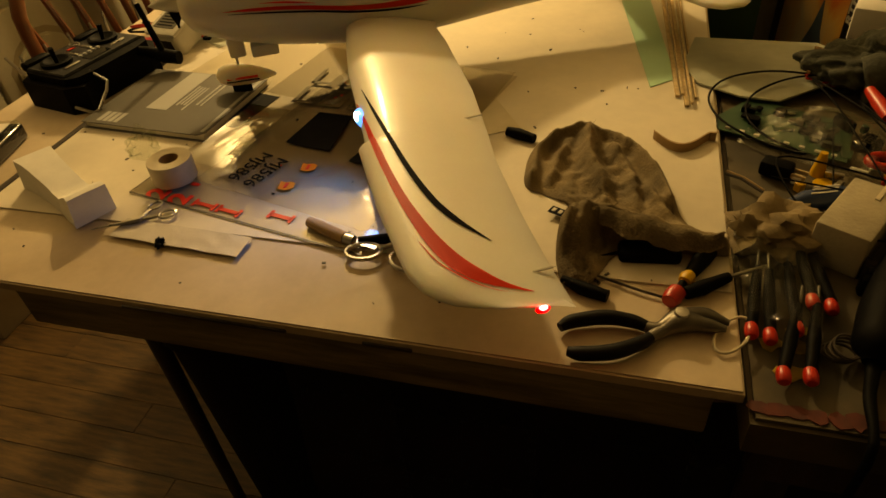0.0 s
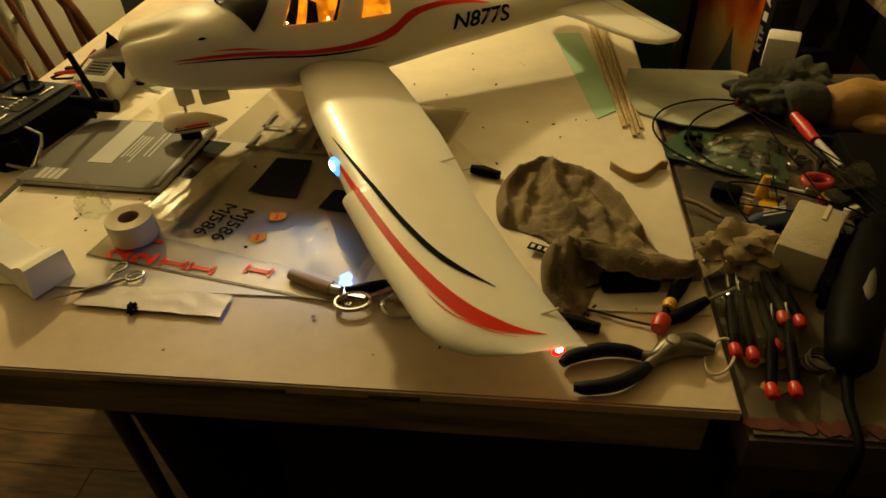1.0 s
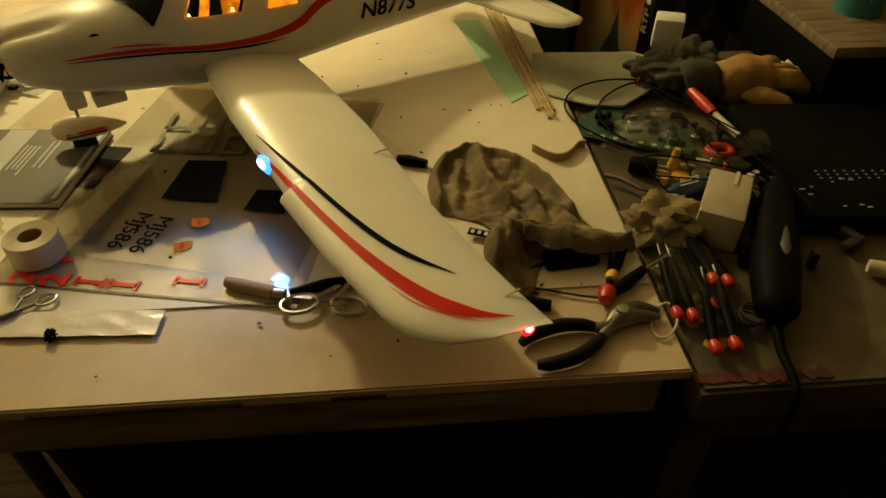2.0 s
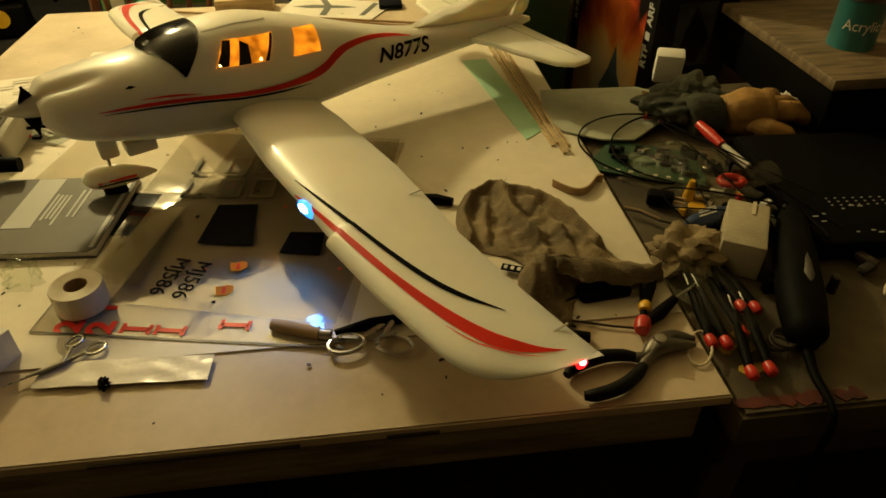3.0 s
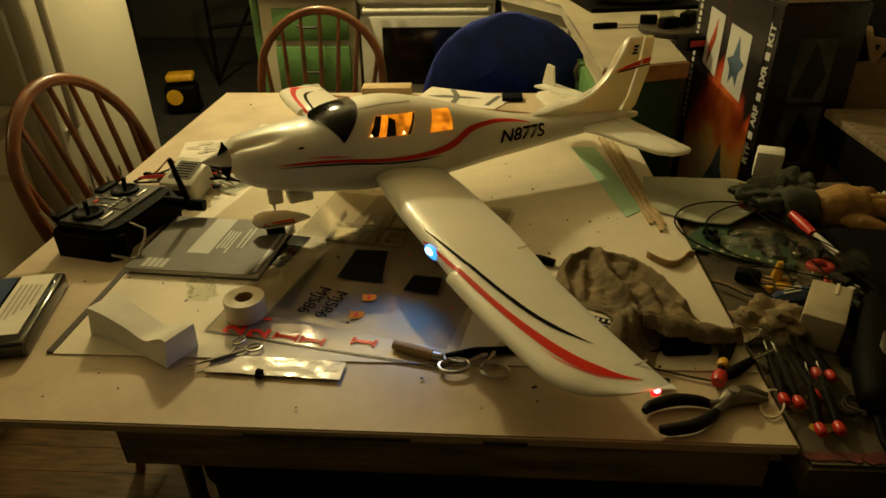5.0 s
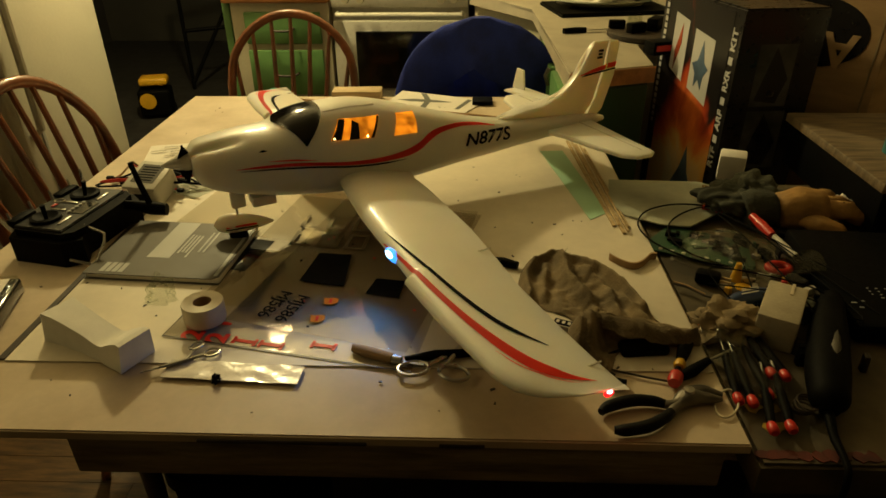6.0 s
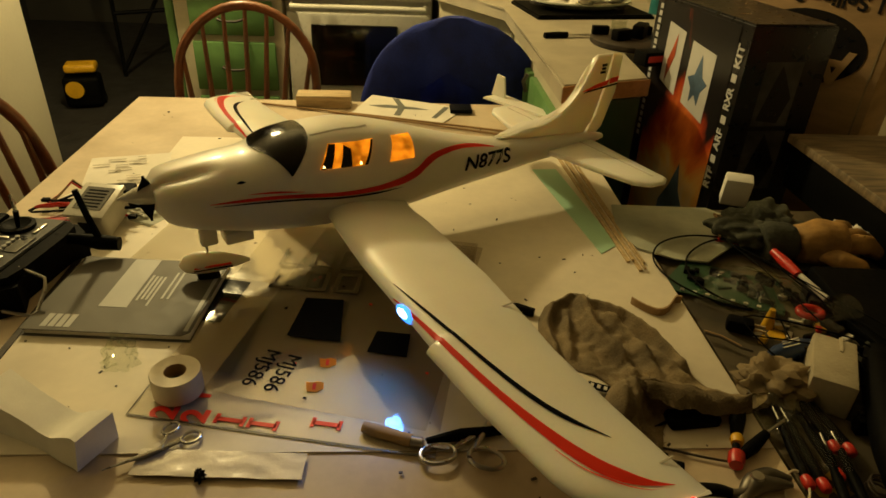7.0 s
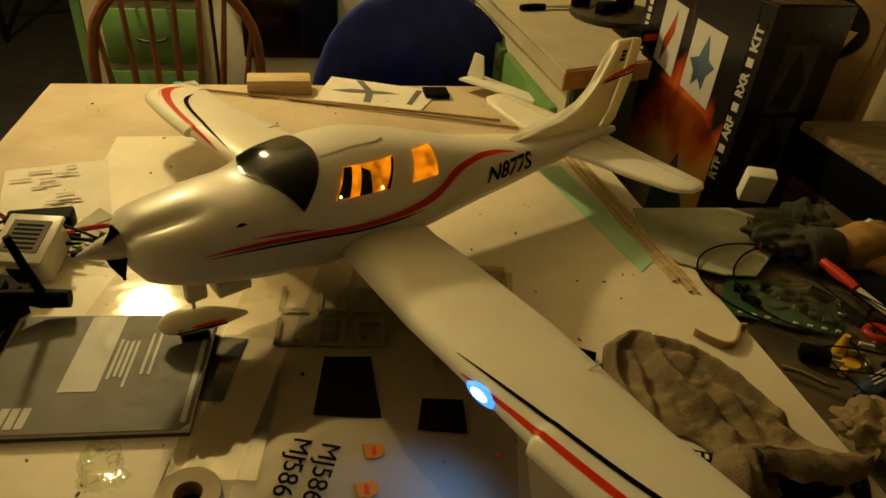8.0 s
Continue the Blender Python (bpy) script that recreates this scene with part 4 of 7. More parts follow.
for k in range(3):
    a = radians(25 + 120 * k)
    own = bmesh.new()
    prev = None
    for i in range(9):
        r = 0.012 + 0.100 * i / 8
        c = 0.020 * math.sin(math.pi * min(1, 0.25 + 0.75 * i / 8)) + 0.004
        tw = radians(55 - 38 * i / 8)
        ring = []
        for q, h in ((-0.5, 0), (0, 0.0016), (0.5, 0), (0, -0.0016)):
            y, x = q * c * math.cos(tw), q * c * math.sin(tw) + h
            ring.append(own.verts.new((-0.008 + x, y * math.cos(a) - r * math.sin(a), y * math.sin(a) + r * math.cos(a))))
        if prev:
            for j in range(4):
                own.faces.new((prev[j], prev[(j + 1) % 4], ring[(j + 1) % 4], ring[j]))
        else:
            own.faces.new(ring)
        prev = ring
    own.faces.new(prev[::-1])
    bmesh.ops.transform(own, matrix=NOSE @ Matrix.Diagonal((1.1, 0.32, 0.32, 1)), verts=own.verts)
    part("propeller_blade", own, M_BLACK, PL, "folding black propeller blade")

# ---- nose gear ----
GX, GY = 0.097, -0.055
part("gear_fairing", box(0.024, 0.014, 0.030, (GX + 0.004, GY, 0.081), 0.004), M_FOAM, PL)
part("gear_strut", tube([(GX, GY, 0.072), (GX - 0.001, GY, 0.045), (GX, GY, 0.034)], 0.0022, 8), M_STEEL, PL)
part("strut_collar", lathe([(0.0, 0.008), (0.006, 0.008), (0.007, 0.0), (0.0, 0.0)], 10, m=pose(GX, GY, 0.036)), M_BLACK, PL)
own = bmesh.new()
prev = None
for i in range(15):
    f = i / 14
    x = GX - 0.042 + 0.098 * f
    r = 0.019 * (math.sin(math.pi * min(1, f**0.62 * 0.98 + 0.01)) ** 0.75) + 0.0008
    ring = [own.verts.new((x, GY + 0.62 * r * math.sin(t), 0.027 + 0.006 * f + r * math.cos(t) * (1.0 if math.cos(t) > 0 else 0.75))) for t in [2 * math.pi * k / 16 for k in range(16)]]
    if prev:
        for k in range(16):
            own.faces.new((prev[k], prev[(k + 1) % 16], ring[(k + 1) % 16], ring[k]))
    else:
        own.faces.new(ring)
    prev = ring
own.faces.new(prev[::-1])
pant = part("wheel_fairing", own, M_FOAM, PL)
part("red_flash", box(0.052, 0.0016, 0.0036, (GX + 0.006, GY - 0.0113, 0.031), 0.001, turn=pose(0, 0, 0, 0, -8, 0)), M_RED, pant)
part("dark_flash", box(0.055, 0.0016, 0.0024, (GX + 0.006, GY - 0.0112, 0.0265), 0.0008, turn=pose(0, 0, 0, 0, -8, 0)), M_NAVY, pant)
nose_wheel = part("wheel", lathe([(0.0, -0.006), (0.013, -0.006), (0.0165, 0.0), (0.013, 0.006), (0.0, 0.006)], 20, m=pose(GX - 0.004, GY, 0.0168, 90)), M_RUBBER, PL)
steer = Matrix.Translation((GX, GY, 0)) @ Matrix.Rotation(radians(-24), 4, "Z") @ Matrix.Translation((-GX, -GY, 0))
pant.matrix_local = Matrix.Translation((0, 0, 0.007)) @ steer
nose_wheel.matrix_local = steer
part("belly_block", box(0.040, 0.030, 0.018, (GX + 0.044, GY, 0.074), 0.003), M_FOAM, PL)
# main legs under the wing
for sy in (-1, 1):
    w = 0.20
    x, y = 0.32, VC + sy * w
    part("gear_strut", tube([(x, y, 0.075), (x, y, 0.034)], 0.0022, 8), M_STEEL, PL)
    part("wheel", lathe([(0.0, -0.006), (0.014, -0.006), (0.0185, 0.0), (0.014, 0.006), (0.0, 0.006)], 20, m=pose(x, y + 0.008, 0.0187, 90)), M_RUBBER, PL)
# ---- things on the work table ----
def rotz(x, y, z, a):
    return pose(x, y, z, 0, 0, a)


poster = thing("white_poster_board", "large white poster board lying on the work table", "board", pose(0, 0, 0))
part("board", slab(rect(-0.500, 0.118, 0.393, 1.02), TZ + 0.0004, TZ + 0.0022), M_SHEET, poster)
part("edge_strip", slab([(-0.510, 0.120), (-0.5005, 0.120), (-0.5005, 0.60), (-0.508, 0.60)], TZ + 0.0004, TZ + 0.0034), M_DARKWOOD, poster, "dark brown strip along one edge")
Z1 = TZ + 0.0024

# clear decal sheets


def ripple(amp, seed, fx=2.6, fy=3.1):
    def height(x, y):
        return amp * (1 + noise.noise((x * fx + seed, y * fy, seed))) + 0.6 * amp * (1 + noise.noise((x * 7 + seed, y * 6, seed + 4)))
    return height


A = radians(-11)
film_low = thing("decal_sheet", "clear plastic decal sheet with red numerals", "decal sheet", rotz(-0.105, 0.365, Z1, -11))
part("film", sheet_grid(0.345, 0.46, 24, 30, ripple(0.0003, 3)), M_FILM, film_low)
film_up = thing("decal_sheet", "clear plastic decal sheet with dark patches and lettering", "decal sheet", rotz(-0.065, 0.375, Z1 + 0.0022, -14.5))
part("film", sheet_grid(0.265, 0.41, 22, 30, ripple(0.0003, 9)), M_FILM, film_up)


def edge_line(ob, w, d, width=0.0022, z=0.0011):
    for x0, y0, x1, y1 in ((-w, -d, w, -d + width), (-w, -d + width, -w + width * 0.5, -d + 0.10)):
        part("film_edge", slab([(x0, y0), (x1, y0), (x1, y1), (x0, y1)], z, z + 0.0004), M_FILMEDGE, ob, "dark cut edge")


M_FILMEDGE = mat("film_cut_edge", (0.10, 0.08, 0.05), 0.4, vary=0.3, scale=30, bump=0)
edge_line(film_low, 0.1725, 0.23)


def on(ob, x, y):
    """Place of a tabletop point in a thing's own axes."""
    return ob.matrix_world.inverted() @ Vector((x, y, 0))


bpy.context.view_layer.update()
ZF = 0.0012
ZL = 0.0012


def flat_on(ob, name, pts, material, z=ZF, h=0.0006, label=""):
    part(name, slab([tuple(on(ob, *p)[:2]) for p in pts], z, z + h), material, ob, label)


flat_on(film_up, "dark_patch", [(-0.150, 0.396), (-0.097, 0.391), (-0.096, 0.348), (-0.094, 0.298), (-0.129, 0.303), (-0.164, 0.311), (-0.157, 0.352)], M_NAVY, label="navy blue patch")
flat_on(film_up, "dark_patch", [(-0.048, 0.320), (-0.004, 0.313), (-0.009, 0.267), (-0.059, 0.278)], M_NAVY, label="navy blue patch")
for x, y in ((-0.106, 0.256), (-0.117, 0.213)):
    flat_on(film_up, "orange_crest", [(x - 0.011, y + 0.009), (x - 0.004, y + 0.0075), (x + 0.003, y + 0.0095), (x + 0.010, y + 0.007), (x + 0.011, y - 0.003), (x + 0.003, y - 0.009), (x - 0.008, y - 0.007)], M_ORANGE, label="orange crest decal")
    flat_on(film_up, "crest_line", [(x - 0.002, y + 0.005), (x + 0.002, y + 0.005), (x + 0.002, y - 0.005), (x - 0.002, y - 0.005)], M_RED, ZF + 0.0008)
for (x, y) in ((-0.185, 0.248), (-0.158, 0.238)):
    p = on(film_up, x, y)
    words("lettering", "MJ586", 0.027, M_NAVY, film_up, pose(p.x, p.y, ZF + 0.0006, 0, 0, -94), thick=0.0003, fit=0.066)
M_PALE = mat("pale_olive_print", (0.16, 0.125, 0.065), 0.6, vary=0.08, bump=0)


def block_letter(ob, shape, x, y, a, w=0.036, h=0.050, t=0.0060):
    segs = {"L": [(0, 0, t, h), (0, 0, w, t)], "O": [(0, 0, t, h), (w - t, 0, w, h), (t, 0, w - t, t), (t, h - t, w - t, h)]}[shape]
    for x0, y0, x1, y1 in segs:
        pts = []
        for px, py in ((x0, y0), (x1, y0), (x1, y1), (x0, y1)):
            q = Matrix.Rotation(radians(a), 2) @ Vector((px, py))
            pts.append((x + q.x, y + q.y))
        flat_on(ob, "outline_bar", pts, M_PALE)


for row in (0, 1):
    for k, c in enumerate("LOO"):
        x, y = -0.208 + 0.005 * row + 0.0465 * k, 0.422 + 0.063 * row - 0.006 * k
        block_letter(film_up, c, x, y, -6)
random.seed(8)
for k in range(26):
    x, y = -0.20 + 0.24 * random.random(), 0.19 + 0.26 * random.random()
    if abs(x + 0.12) < 0.05 and 0.27 < y < 0.41:
        continue
    flat_on(film_up, "tiny_mark", [(x, y), (x + random.uniform(0.002, 0.005), y - 0.001), (x + 0.004, y + random.uniform(0.002, 0.005)), (x, y + 0.003)], M_NAVY if k % 3 else M_RED)
# red numerals on the lower sheet
for txt, x, y in (("2", -0.276, 0.176), ("2", -0.241, 0.170), ("'", -0.228, 0.200)):
    p = on(film_low, x, y)
    words("red_numeral", txt, 0.040, M_RED, film_low, pose(p.x, p.y, ZL, 0, 0, 92), thick=0.0003, bold=0.0014)
for x, y in ((-0.203, 0.163), (-0.166, 0.156), (-0.097, 0.156)):
    p = on(film_low, x, y)
    own = box(0.030, 0.0058, 0.0005, (p.x, p.y, ZL + 0.0003))
    for d in (-0.015, 0.015):
        own = box(0.0045, 0.0140, 0.0005, (p.x + d, p.y, ZL + 0.0003), bm=own)
    part("red_numeral", own, M_RED, film_low)
# two more clear sheets, by the manual and under the nose
for x, y, w, h, turn, z in ((-0.262, 0.545, 0.30, 0.20, -12, 0.0050), (-0.240, 0.318, 0.070, 0.160, -8, 0.0056)):
    loose = thing("clear_film_sheet", "loose clear plastic film lying over the board", "plastic film", rotz(x, y, Z1 + z, turn), group="loose clear films")
    part("film", sheet_grid(w, h, 26, 20, ripple(0.0004, 3 + 50 * w)), M_LOOSE, loose)

M_SLICK = mat("slick_backing_paper", (0.66, 0.60, 0.50), 0.2, vary=0.06, scale=12, fine=60, bump=0.25, depth=0.003, coat=0.5)
strip = thing("paper_strip", "long narrow strip of white paper on the board", "paper", pose(0, 0, 0))
part("sheet", sheet_grid(0.172, 0.034, 26, 8, ripple(0.0011, 8, 7, 3), m=rotz(-0.199, 0.101, Z1, -3)), M_SLICK, strip)

# grey manual
book = thing("grey_manual", "grey paper-covered instruction manual lying on the board", "book", rotz(-0.386, 0.396, Z1, -4))
part("page_block", box(0.212, 0.172, 0.008, (0.0015, 0, 0.0052), 0.001), M_PAPER, book)
part("cover", slab([(-0.108, -0.089), (0.098, -0.089), (0.107, -0.081), (0.108, 0.088), (-0.108, 0.089)], 0.0095, 0.0106, 0.0004), M_GREY, book)
part("back_cover", slab(rect(-0.108, -0.089, 0.108, 0.089), 0.0, 0.0009), M_GREY, book)
part("spine", slab(rect(0.098, -0.080, 0.1035, 0.085), 0.0108, 0.0112), M_PALEGREY, book)
part("title_band", slab(rect(-0.032, -0.035, 0.006, 0.086), 0.0108, 0.0112), M_PALEGREY, book)
random.seed(5)
for k in range(6):
    x = 0.010 + 0.006 * k if k < 4 else 0.042 + 0.008 * (k - 4)
    y0 = -0.030 + 0.02 * random.random()
    part("title_bar", slab(rect(x, y0, x + 0.0032, y0 + 0.085 - 0.03 * random.random()), 0.0108, 0.0111), M_PALEGREY, book)
for k in range(4):
    part("small_print_bar", slab(rect(-0.085 + 0.010 * k, -0.082, -0.077 + 0.010 * k, -0.055), 0.0108, 0.0111), M_PALEGREY, book)
dk = thing("black_card", "black card lying half under the manual", "card", rotz(-0.268, 0.395, Z1, -12))
part("card", slab(rect(-0.022, -0.05, 0.022, 0.05), 0.0001, 0.0008), M_NAVY, dk)

# tape roll
tape = thing("tape_roll", "small roll of cream masking tape", "tape", pose(-0.270, 0.207, Z1 + 0.005))
part("roll", lathe([(0.0125, 0.0), (0.0272, 0.0), (0.028, 0.0015), (0.028, 0.0275), (0.0272, 0.029), (0.0125, 0.029), (0.0125, 0.0)], 36), M_TAPE, tape)
part("core", lathe([(0.0118, 0.0005), (0.0124, 0.0005), (0.0124, 0.0285), (0.0118, 0.0285), (0.0118, 0.0005)], 28), M_CARD, tape)
# black disc paints the shadow down inside the tape's core
part("spindle", lathe([(0.0, 0.0002), (0.0117, 0.0002), (0.0117, 0.012), (0, 0.012)], 24), M_BLACK, tape, "black disc painting the shadow inside the core")

# carved white packing foam
blk = thing("foam_offcut", "carved white packing foam offcut with a notched top", "foam block", rotz(-0.392, 0.150, Z1, -26))
own = bmesh.new()
prev = None
for i in range(25):
    f = i / 24
    x = -0.074 + 0.148 * f
    zt = smoothed([(0.0, 0.043), (0.25, 0.036), (0.50, 0.027), (0.62, 0.022), (0.70, 0.023), (0.82, 0.033), (0.95, 0.041), (1.0, 0.040)], f)
    wd = 0.026 - 0.005 * math.sin(math.pi * f)
    jag = 0.0012 * noise.noise((f * 9, 0.4, 2.0))
    ring = [own.verts.new(p) for p in ((x, -wd + jag, 0), (x, wd, 0), (x + 0.003, wd * 0.96, zt * 0.94), (x + 0.005, 0.0, zt + jag), (x + 0.006, -wd * 0.88 + jag, zt + 0.001))]
    if prev:
        for k in range(5):
            own.faces.new((prev[k], prev[(k + 1) % 5], ring[(k + 1) % 5], ring[k]))
    else:
        own.faces.new(ring)
    prev = ring
own.faces.new(prev[::-1])
part("block", own, M_PACK, blk)


def crumple(name, at, size, material, label, cat, seed, flat=0.7, rough=0.5, crisp=True):
    t = thing(name, label, cat, pose(*at))
    own = bmesh.new()
    bmesh.ops.create_icosphere(own, subdivisions=4 if crisp else 5, radius=1.0)
    for v in own.verts:
        n = v.co.normalized()
        k = 1 + rough * noise.noise(n * (2.3 if crisp else 1.6) + Vector((seed, 0, 0)))
        if crisp:
            k += 0.5 * rough * abs(noise.noise(n * 5.5 + Vector((0, seed, 0)))) + 0.2 * rough * noise.noise(n * 12)
        else:
            q = n + 0.35 * Vector((noise.noise(n * 1.5 + Vector((seed, 1, 0))), noise.noise(n * 1.5 + Vector((1, seed, 0))), 0))
            k += 0.75 * rough * abs(noise.noise(q * 3.0)) - 0.2 * rough + 0.35 * rough * abs(noise.noise(q * 6.5)) + 0.12 * rough * abs(noise.noise(q * 14))
        v.co = Vector((n.x * size[0] * k, n.y * size[1] * k, max(0.0, (n.z * k + 0.55)) * size[2] * flat))
    part("crumple", own, material, t, sharp=38 if crisp else 170)
    return t


crumple("crumpled_film", (-0.356, 0.262, Z1), (0.017, 0.017, 0.026), M_BAG, "crumpled scrap of clear film", "plastic scrap", 2, rough=0.9)
crumple("black_speck", (-0.215, 0.086, Z1), (0.0045, 0.006, 0.006), M_BLACK, "small black connector scrap", "scrap", 5, rough=1.0)


def loop(cx, cy, z, rx, ry, a=0.0, n=20):
    return [(cx + rx * math.cos(t) * math.cos(a) - ry * math.sin(t) * math.sin(a), cy + rx * math.cos(t) * math.sin(a) + ry * math.sin(t) * math.cos(a), z) for t in [2 * math.pi * k / n for k in range(n)]]


# slim scissors by the foam
sc = thing("slim_scissors", "slim steel hobby scissors, closed", "scissors", pose(0, 0, Z1 + 0.004))
part("blade", tube([(-0.312, 0.093, 0), (-0.28, 0.110, 0.0005), (-0.262, 0.119, 0.001), (-0.247, 0.130, 0)], [0.0006, 0.0022, 0.0028, 0.002], 8), M_STEEL, sc)
part("blade", tube([(-0.311, 0.091, 0.002), (-0.28, 0.106, 0.003), (-0.262, 0.117, 0.003), (-0.262, 0.138, 0.001)], [0.0006, 0.002, 0.0028, 0.002], 8), M_STEEL, sc)
part("finger_ring", tube(loop(-0.237, 0.136, 0, 0.010, 0.008, 0.5), 0.0018, 8, closed=True), M_STEEL, sc)
part("finger_ring", tube(loop(-0.262, 0.149, 0, 0.009, 0.007, 0.9), 0.0018, 8, closed=True), M_STEEL, sc)
# second scissors under the wing
sc = thing("steel_scissors", "steel scissors with ring handles lying beneath the wing", "scissors", pose(0, 0, Z1 + 0.005))
part("finger_ring", tube(loop(0.024, 0.109, 0, 0.019, 0.013, 0.2), 0.0026, 8, closed=True), M_STEEL, sc)
part("finger_ring", tube(loop(0.074, 0.102, 0, 0.019, 0.013, -0.4), 0.0026, 8, closed=True), M_STEEL, sc)
part("blade", tube([(0.040, 0.117, 0), (0.08, 0.145, 0.001), (0.15, 0.20, 0)], [0.0026, 0.004, 0.001], 8), M_STEEL, sc)
part("blade", tube([(0.062, 0.113, 0.001), (0.08, 0.148, 0.002), (0.14, 0.21, 0.001)], [0.0026, 0.004, 0.001], 8), M_STEEL, sc)
kn = thing("hobby_knife", "hobby knife with a wood-brown handle", "knife", pose(0, 0, Z1 + 0.006))
part("handle", tube([(-0.056, 0.147, 0), (-0.04, 0.140, 0), (-0.004, 0.126, 0)], [0.006, 0.0075, 0.007], 10), M_CARD, kn)
part("ferrule", tube([(-0.004, 0.126, 0), (0.008, 0.123, 0)], 0.006, 10), M_STEEL, kn)
part("blade", box(0.03, 0.007, 0.0008, (0.022, 0.120, 0), 0, turn=pose(0, 0, 0, 0, 0, -12)), M_STEEL, kn)
mk = thing("black_marker", "black pen lying beneath the wing", "pen", pose(0, 0, Z1 + 0.006))
part("barrel", tube([(0.012, 0.125, 0), (0.05, 0.135, 0), (0.105, 0.142, 0)], [0.004, 0.0065, 0.005], 10), M_BLACK, mk)


# ---- pliers ----
pl = thing("slip_joint_pliers", "steel slip-joint pliers with black dipped handles", "pliers", pose(-0.006, -0.010, TZ + 0.008))
part("handle_grip", tube(*flow([(0.247, 0.048, 0), (0.258, 0.057, 0.001), (0.285, 0.066, 0.002), (0.308, 0.067, 0.001), (0.322, 0.0635, 0)], [0.0045, 0.0068, 0.0072, 0.0066, 0.0055]), 16), M_RUBBER, pl, "black rubber grip")
part("handle_grip", tube(*flow([(0.257, 0.021, 0), (0.27, 0.020, 0.001), (0.295, 0.026, 0.002), (0.315, 0.0395, 0.001), (0.326, 0.0505, 0)], [0.0045, 0.0068, 0.0072, 0.0066, 0.0055]), 16), M_RUBBER, pl, "black rubber grip")
part("half", tube(*flow([(0.318, 0.0645, 0), (0.332, 0.0625, 0), (0.350, 0.0755, 0.001), (0.37, 0.086, 0), (0.393, 0.081, 0)], [0.005, 0.006, 0.0105, 0.008, 0.003]), 16), M_WORNSTEEL, pl)
part("half", tube(*flow([(0.322, 0.0465, 0), (0.335, 0.060, 0), (0.352, 0.073, 0.002), (0.372, 0.0745, 0), (0.390, 0.073, 0)], [0.005, 0.006, 0.0105, 0.007, 0.003]), 16), M_WORNSTEEL, pl)
part("pivot_bolt", lathe([(0, 0.006), (0.006, 0.005), (0.0075, 0.0), (0.0075, -0.002)], 14, m=pose(0.351, 0.0745, 0.0085)), M_STEEL, pl)
ring = thing("rubber_band", "pale loop of film by the pliers", "band", pose(0, 0, TZ + 0.0022))
part("band", tube(loop(0.390, 0.062, 0.001, 0.012, 0.026, -0.5), 0.0014, 6, closed=True), M_TAPE, ring)
cw = thing("connecting_rod", "thin brown wire rod across the tabletop", "rod", pose(0, 0, TZ + 0.0035))
part("rod", tube([(0.262, 0.12, 0), (0.31, 0.104, 0), (0.345, 0.095, 0)], 0.0014, 6), M_DARKWOOD, cw)

# orange and red handled small driver, dark driver
sd = thing("orange_driver", "small screwdriver with orange collar and red end", "screwdriver", pose(-0.004, -0.012, TZ + 0.009))
part("end_cap", lathe([(0, -0.010), (0.007, -0.009), (0.009, -0.002), (0.0085, 0.008), (0.005, 0.011), (0, 0.011)], 16, m=look((0.343, 0.107, 0.001), (0.32, 0.06, 0.001))), M_REDPL, sd, "red end cap")
part("neck", tube([(0.346, 0.113, 0), (0.352, 0.128, 0)], 0.004, 10), M_BLACK, sd)
part("collar", lathe([(0, -0.007), (0.006, -0.006), (0.0078, 0), (0.006, 0.006), (0, 0.007)], 16, m=look((0.3555, 0.134, 0.001), (0.34, 0.1, 0.001))), M_YELLOW, sd, "orange collar")
part("grip", tube([(0.358, 0.14, 0), (0.37, 0.165, 0.001), (0.381, 0.178, 0)], [0.006, 0.009, 0.005], 12), M_BLACK, sd)
sd = thing("dark_driver", "black handled screwdriver lying by the rag", "screwdriver", pose(0, 0, TZ + 0.008))
part("grip", tube([(0.350, 0.103, 0), (0.365, 0.113, 0), (0.390, 0.133, 0)], [0.006, 0.0075, 0.005], 12), M_BLACK, sd)
part("shaft", tube([(0.39, 0.133, 0), (0.425, 0.155, 0)], 0.0018, 8), M_STEEL, sd)

# ---- rag ----
rag = thing("crumpled_rag", "crumpled tan terry cloth rag heaped on the table", "rag", pose(0.270, 0.250, TZ + 0.0024))
RC = Vector((0.270, 0.250))
RIM = [(0.172, 0.262), (0.168, 0.330), (0.190, 0.382), (0.229, 0.402), (0.268, 0.386), (0.303, 0.350), (0.330, 0.300), (0.346, 0.235), (0.366, 0.198), (0.392, 0.170), (0.345, 0.166), (0.305, 0.168), (0.280, 0.146), (0.264, 0.108), (0.238, 0.100), (0.226, 0.130), (0.222, 0.165), (0.224, 0.192), (0.238, 0.208), (0.224, 0.232), (0.196, 0.246)]
HEM = [(0.180, 0.268), (0.177, 0.328), (0.197, 0.373), (0.229, 0.391), (0.263, 0.375), (0.296, 0.341), (0.321, 0.295), (0.336, 0.240)]
LIP = [(0.232, 0.168), (0.248, 0.186), (0.275, 0.186), (0.310, 0.179), (0.350, 0.172), (0.388, 0.171)]
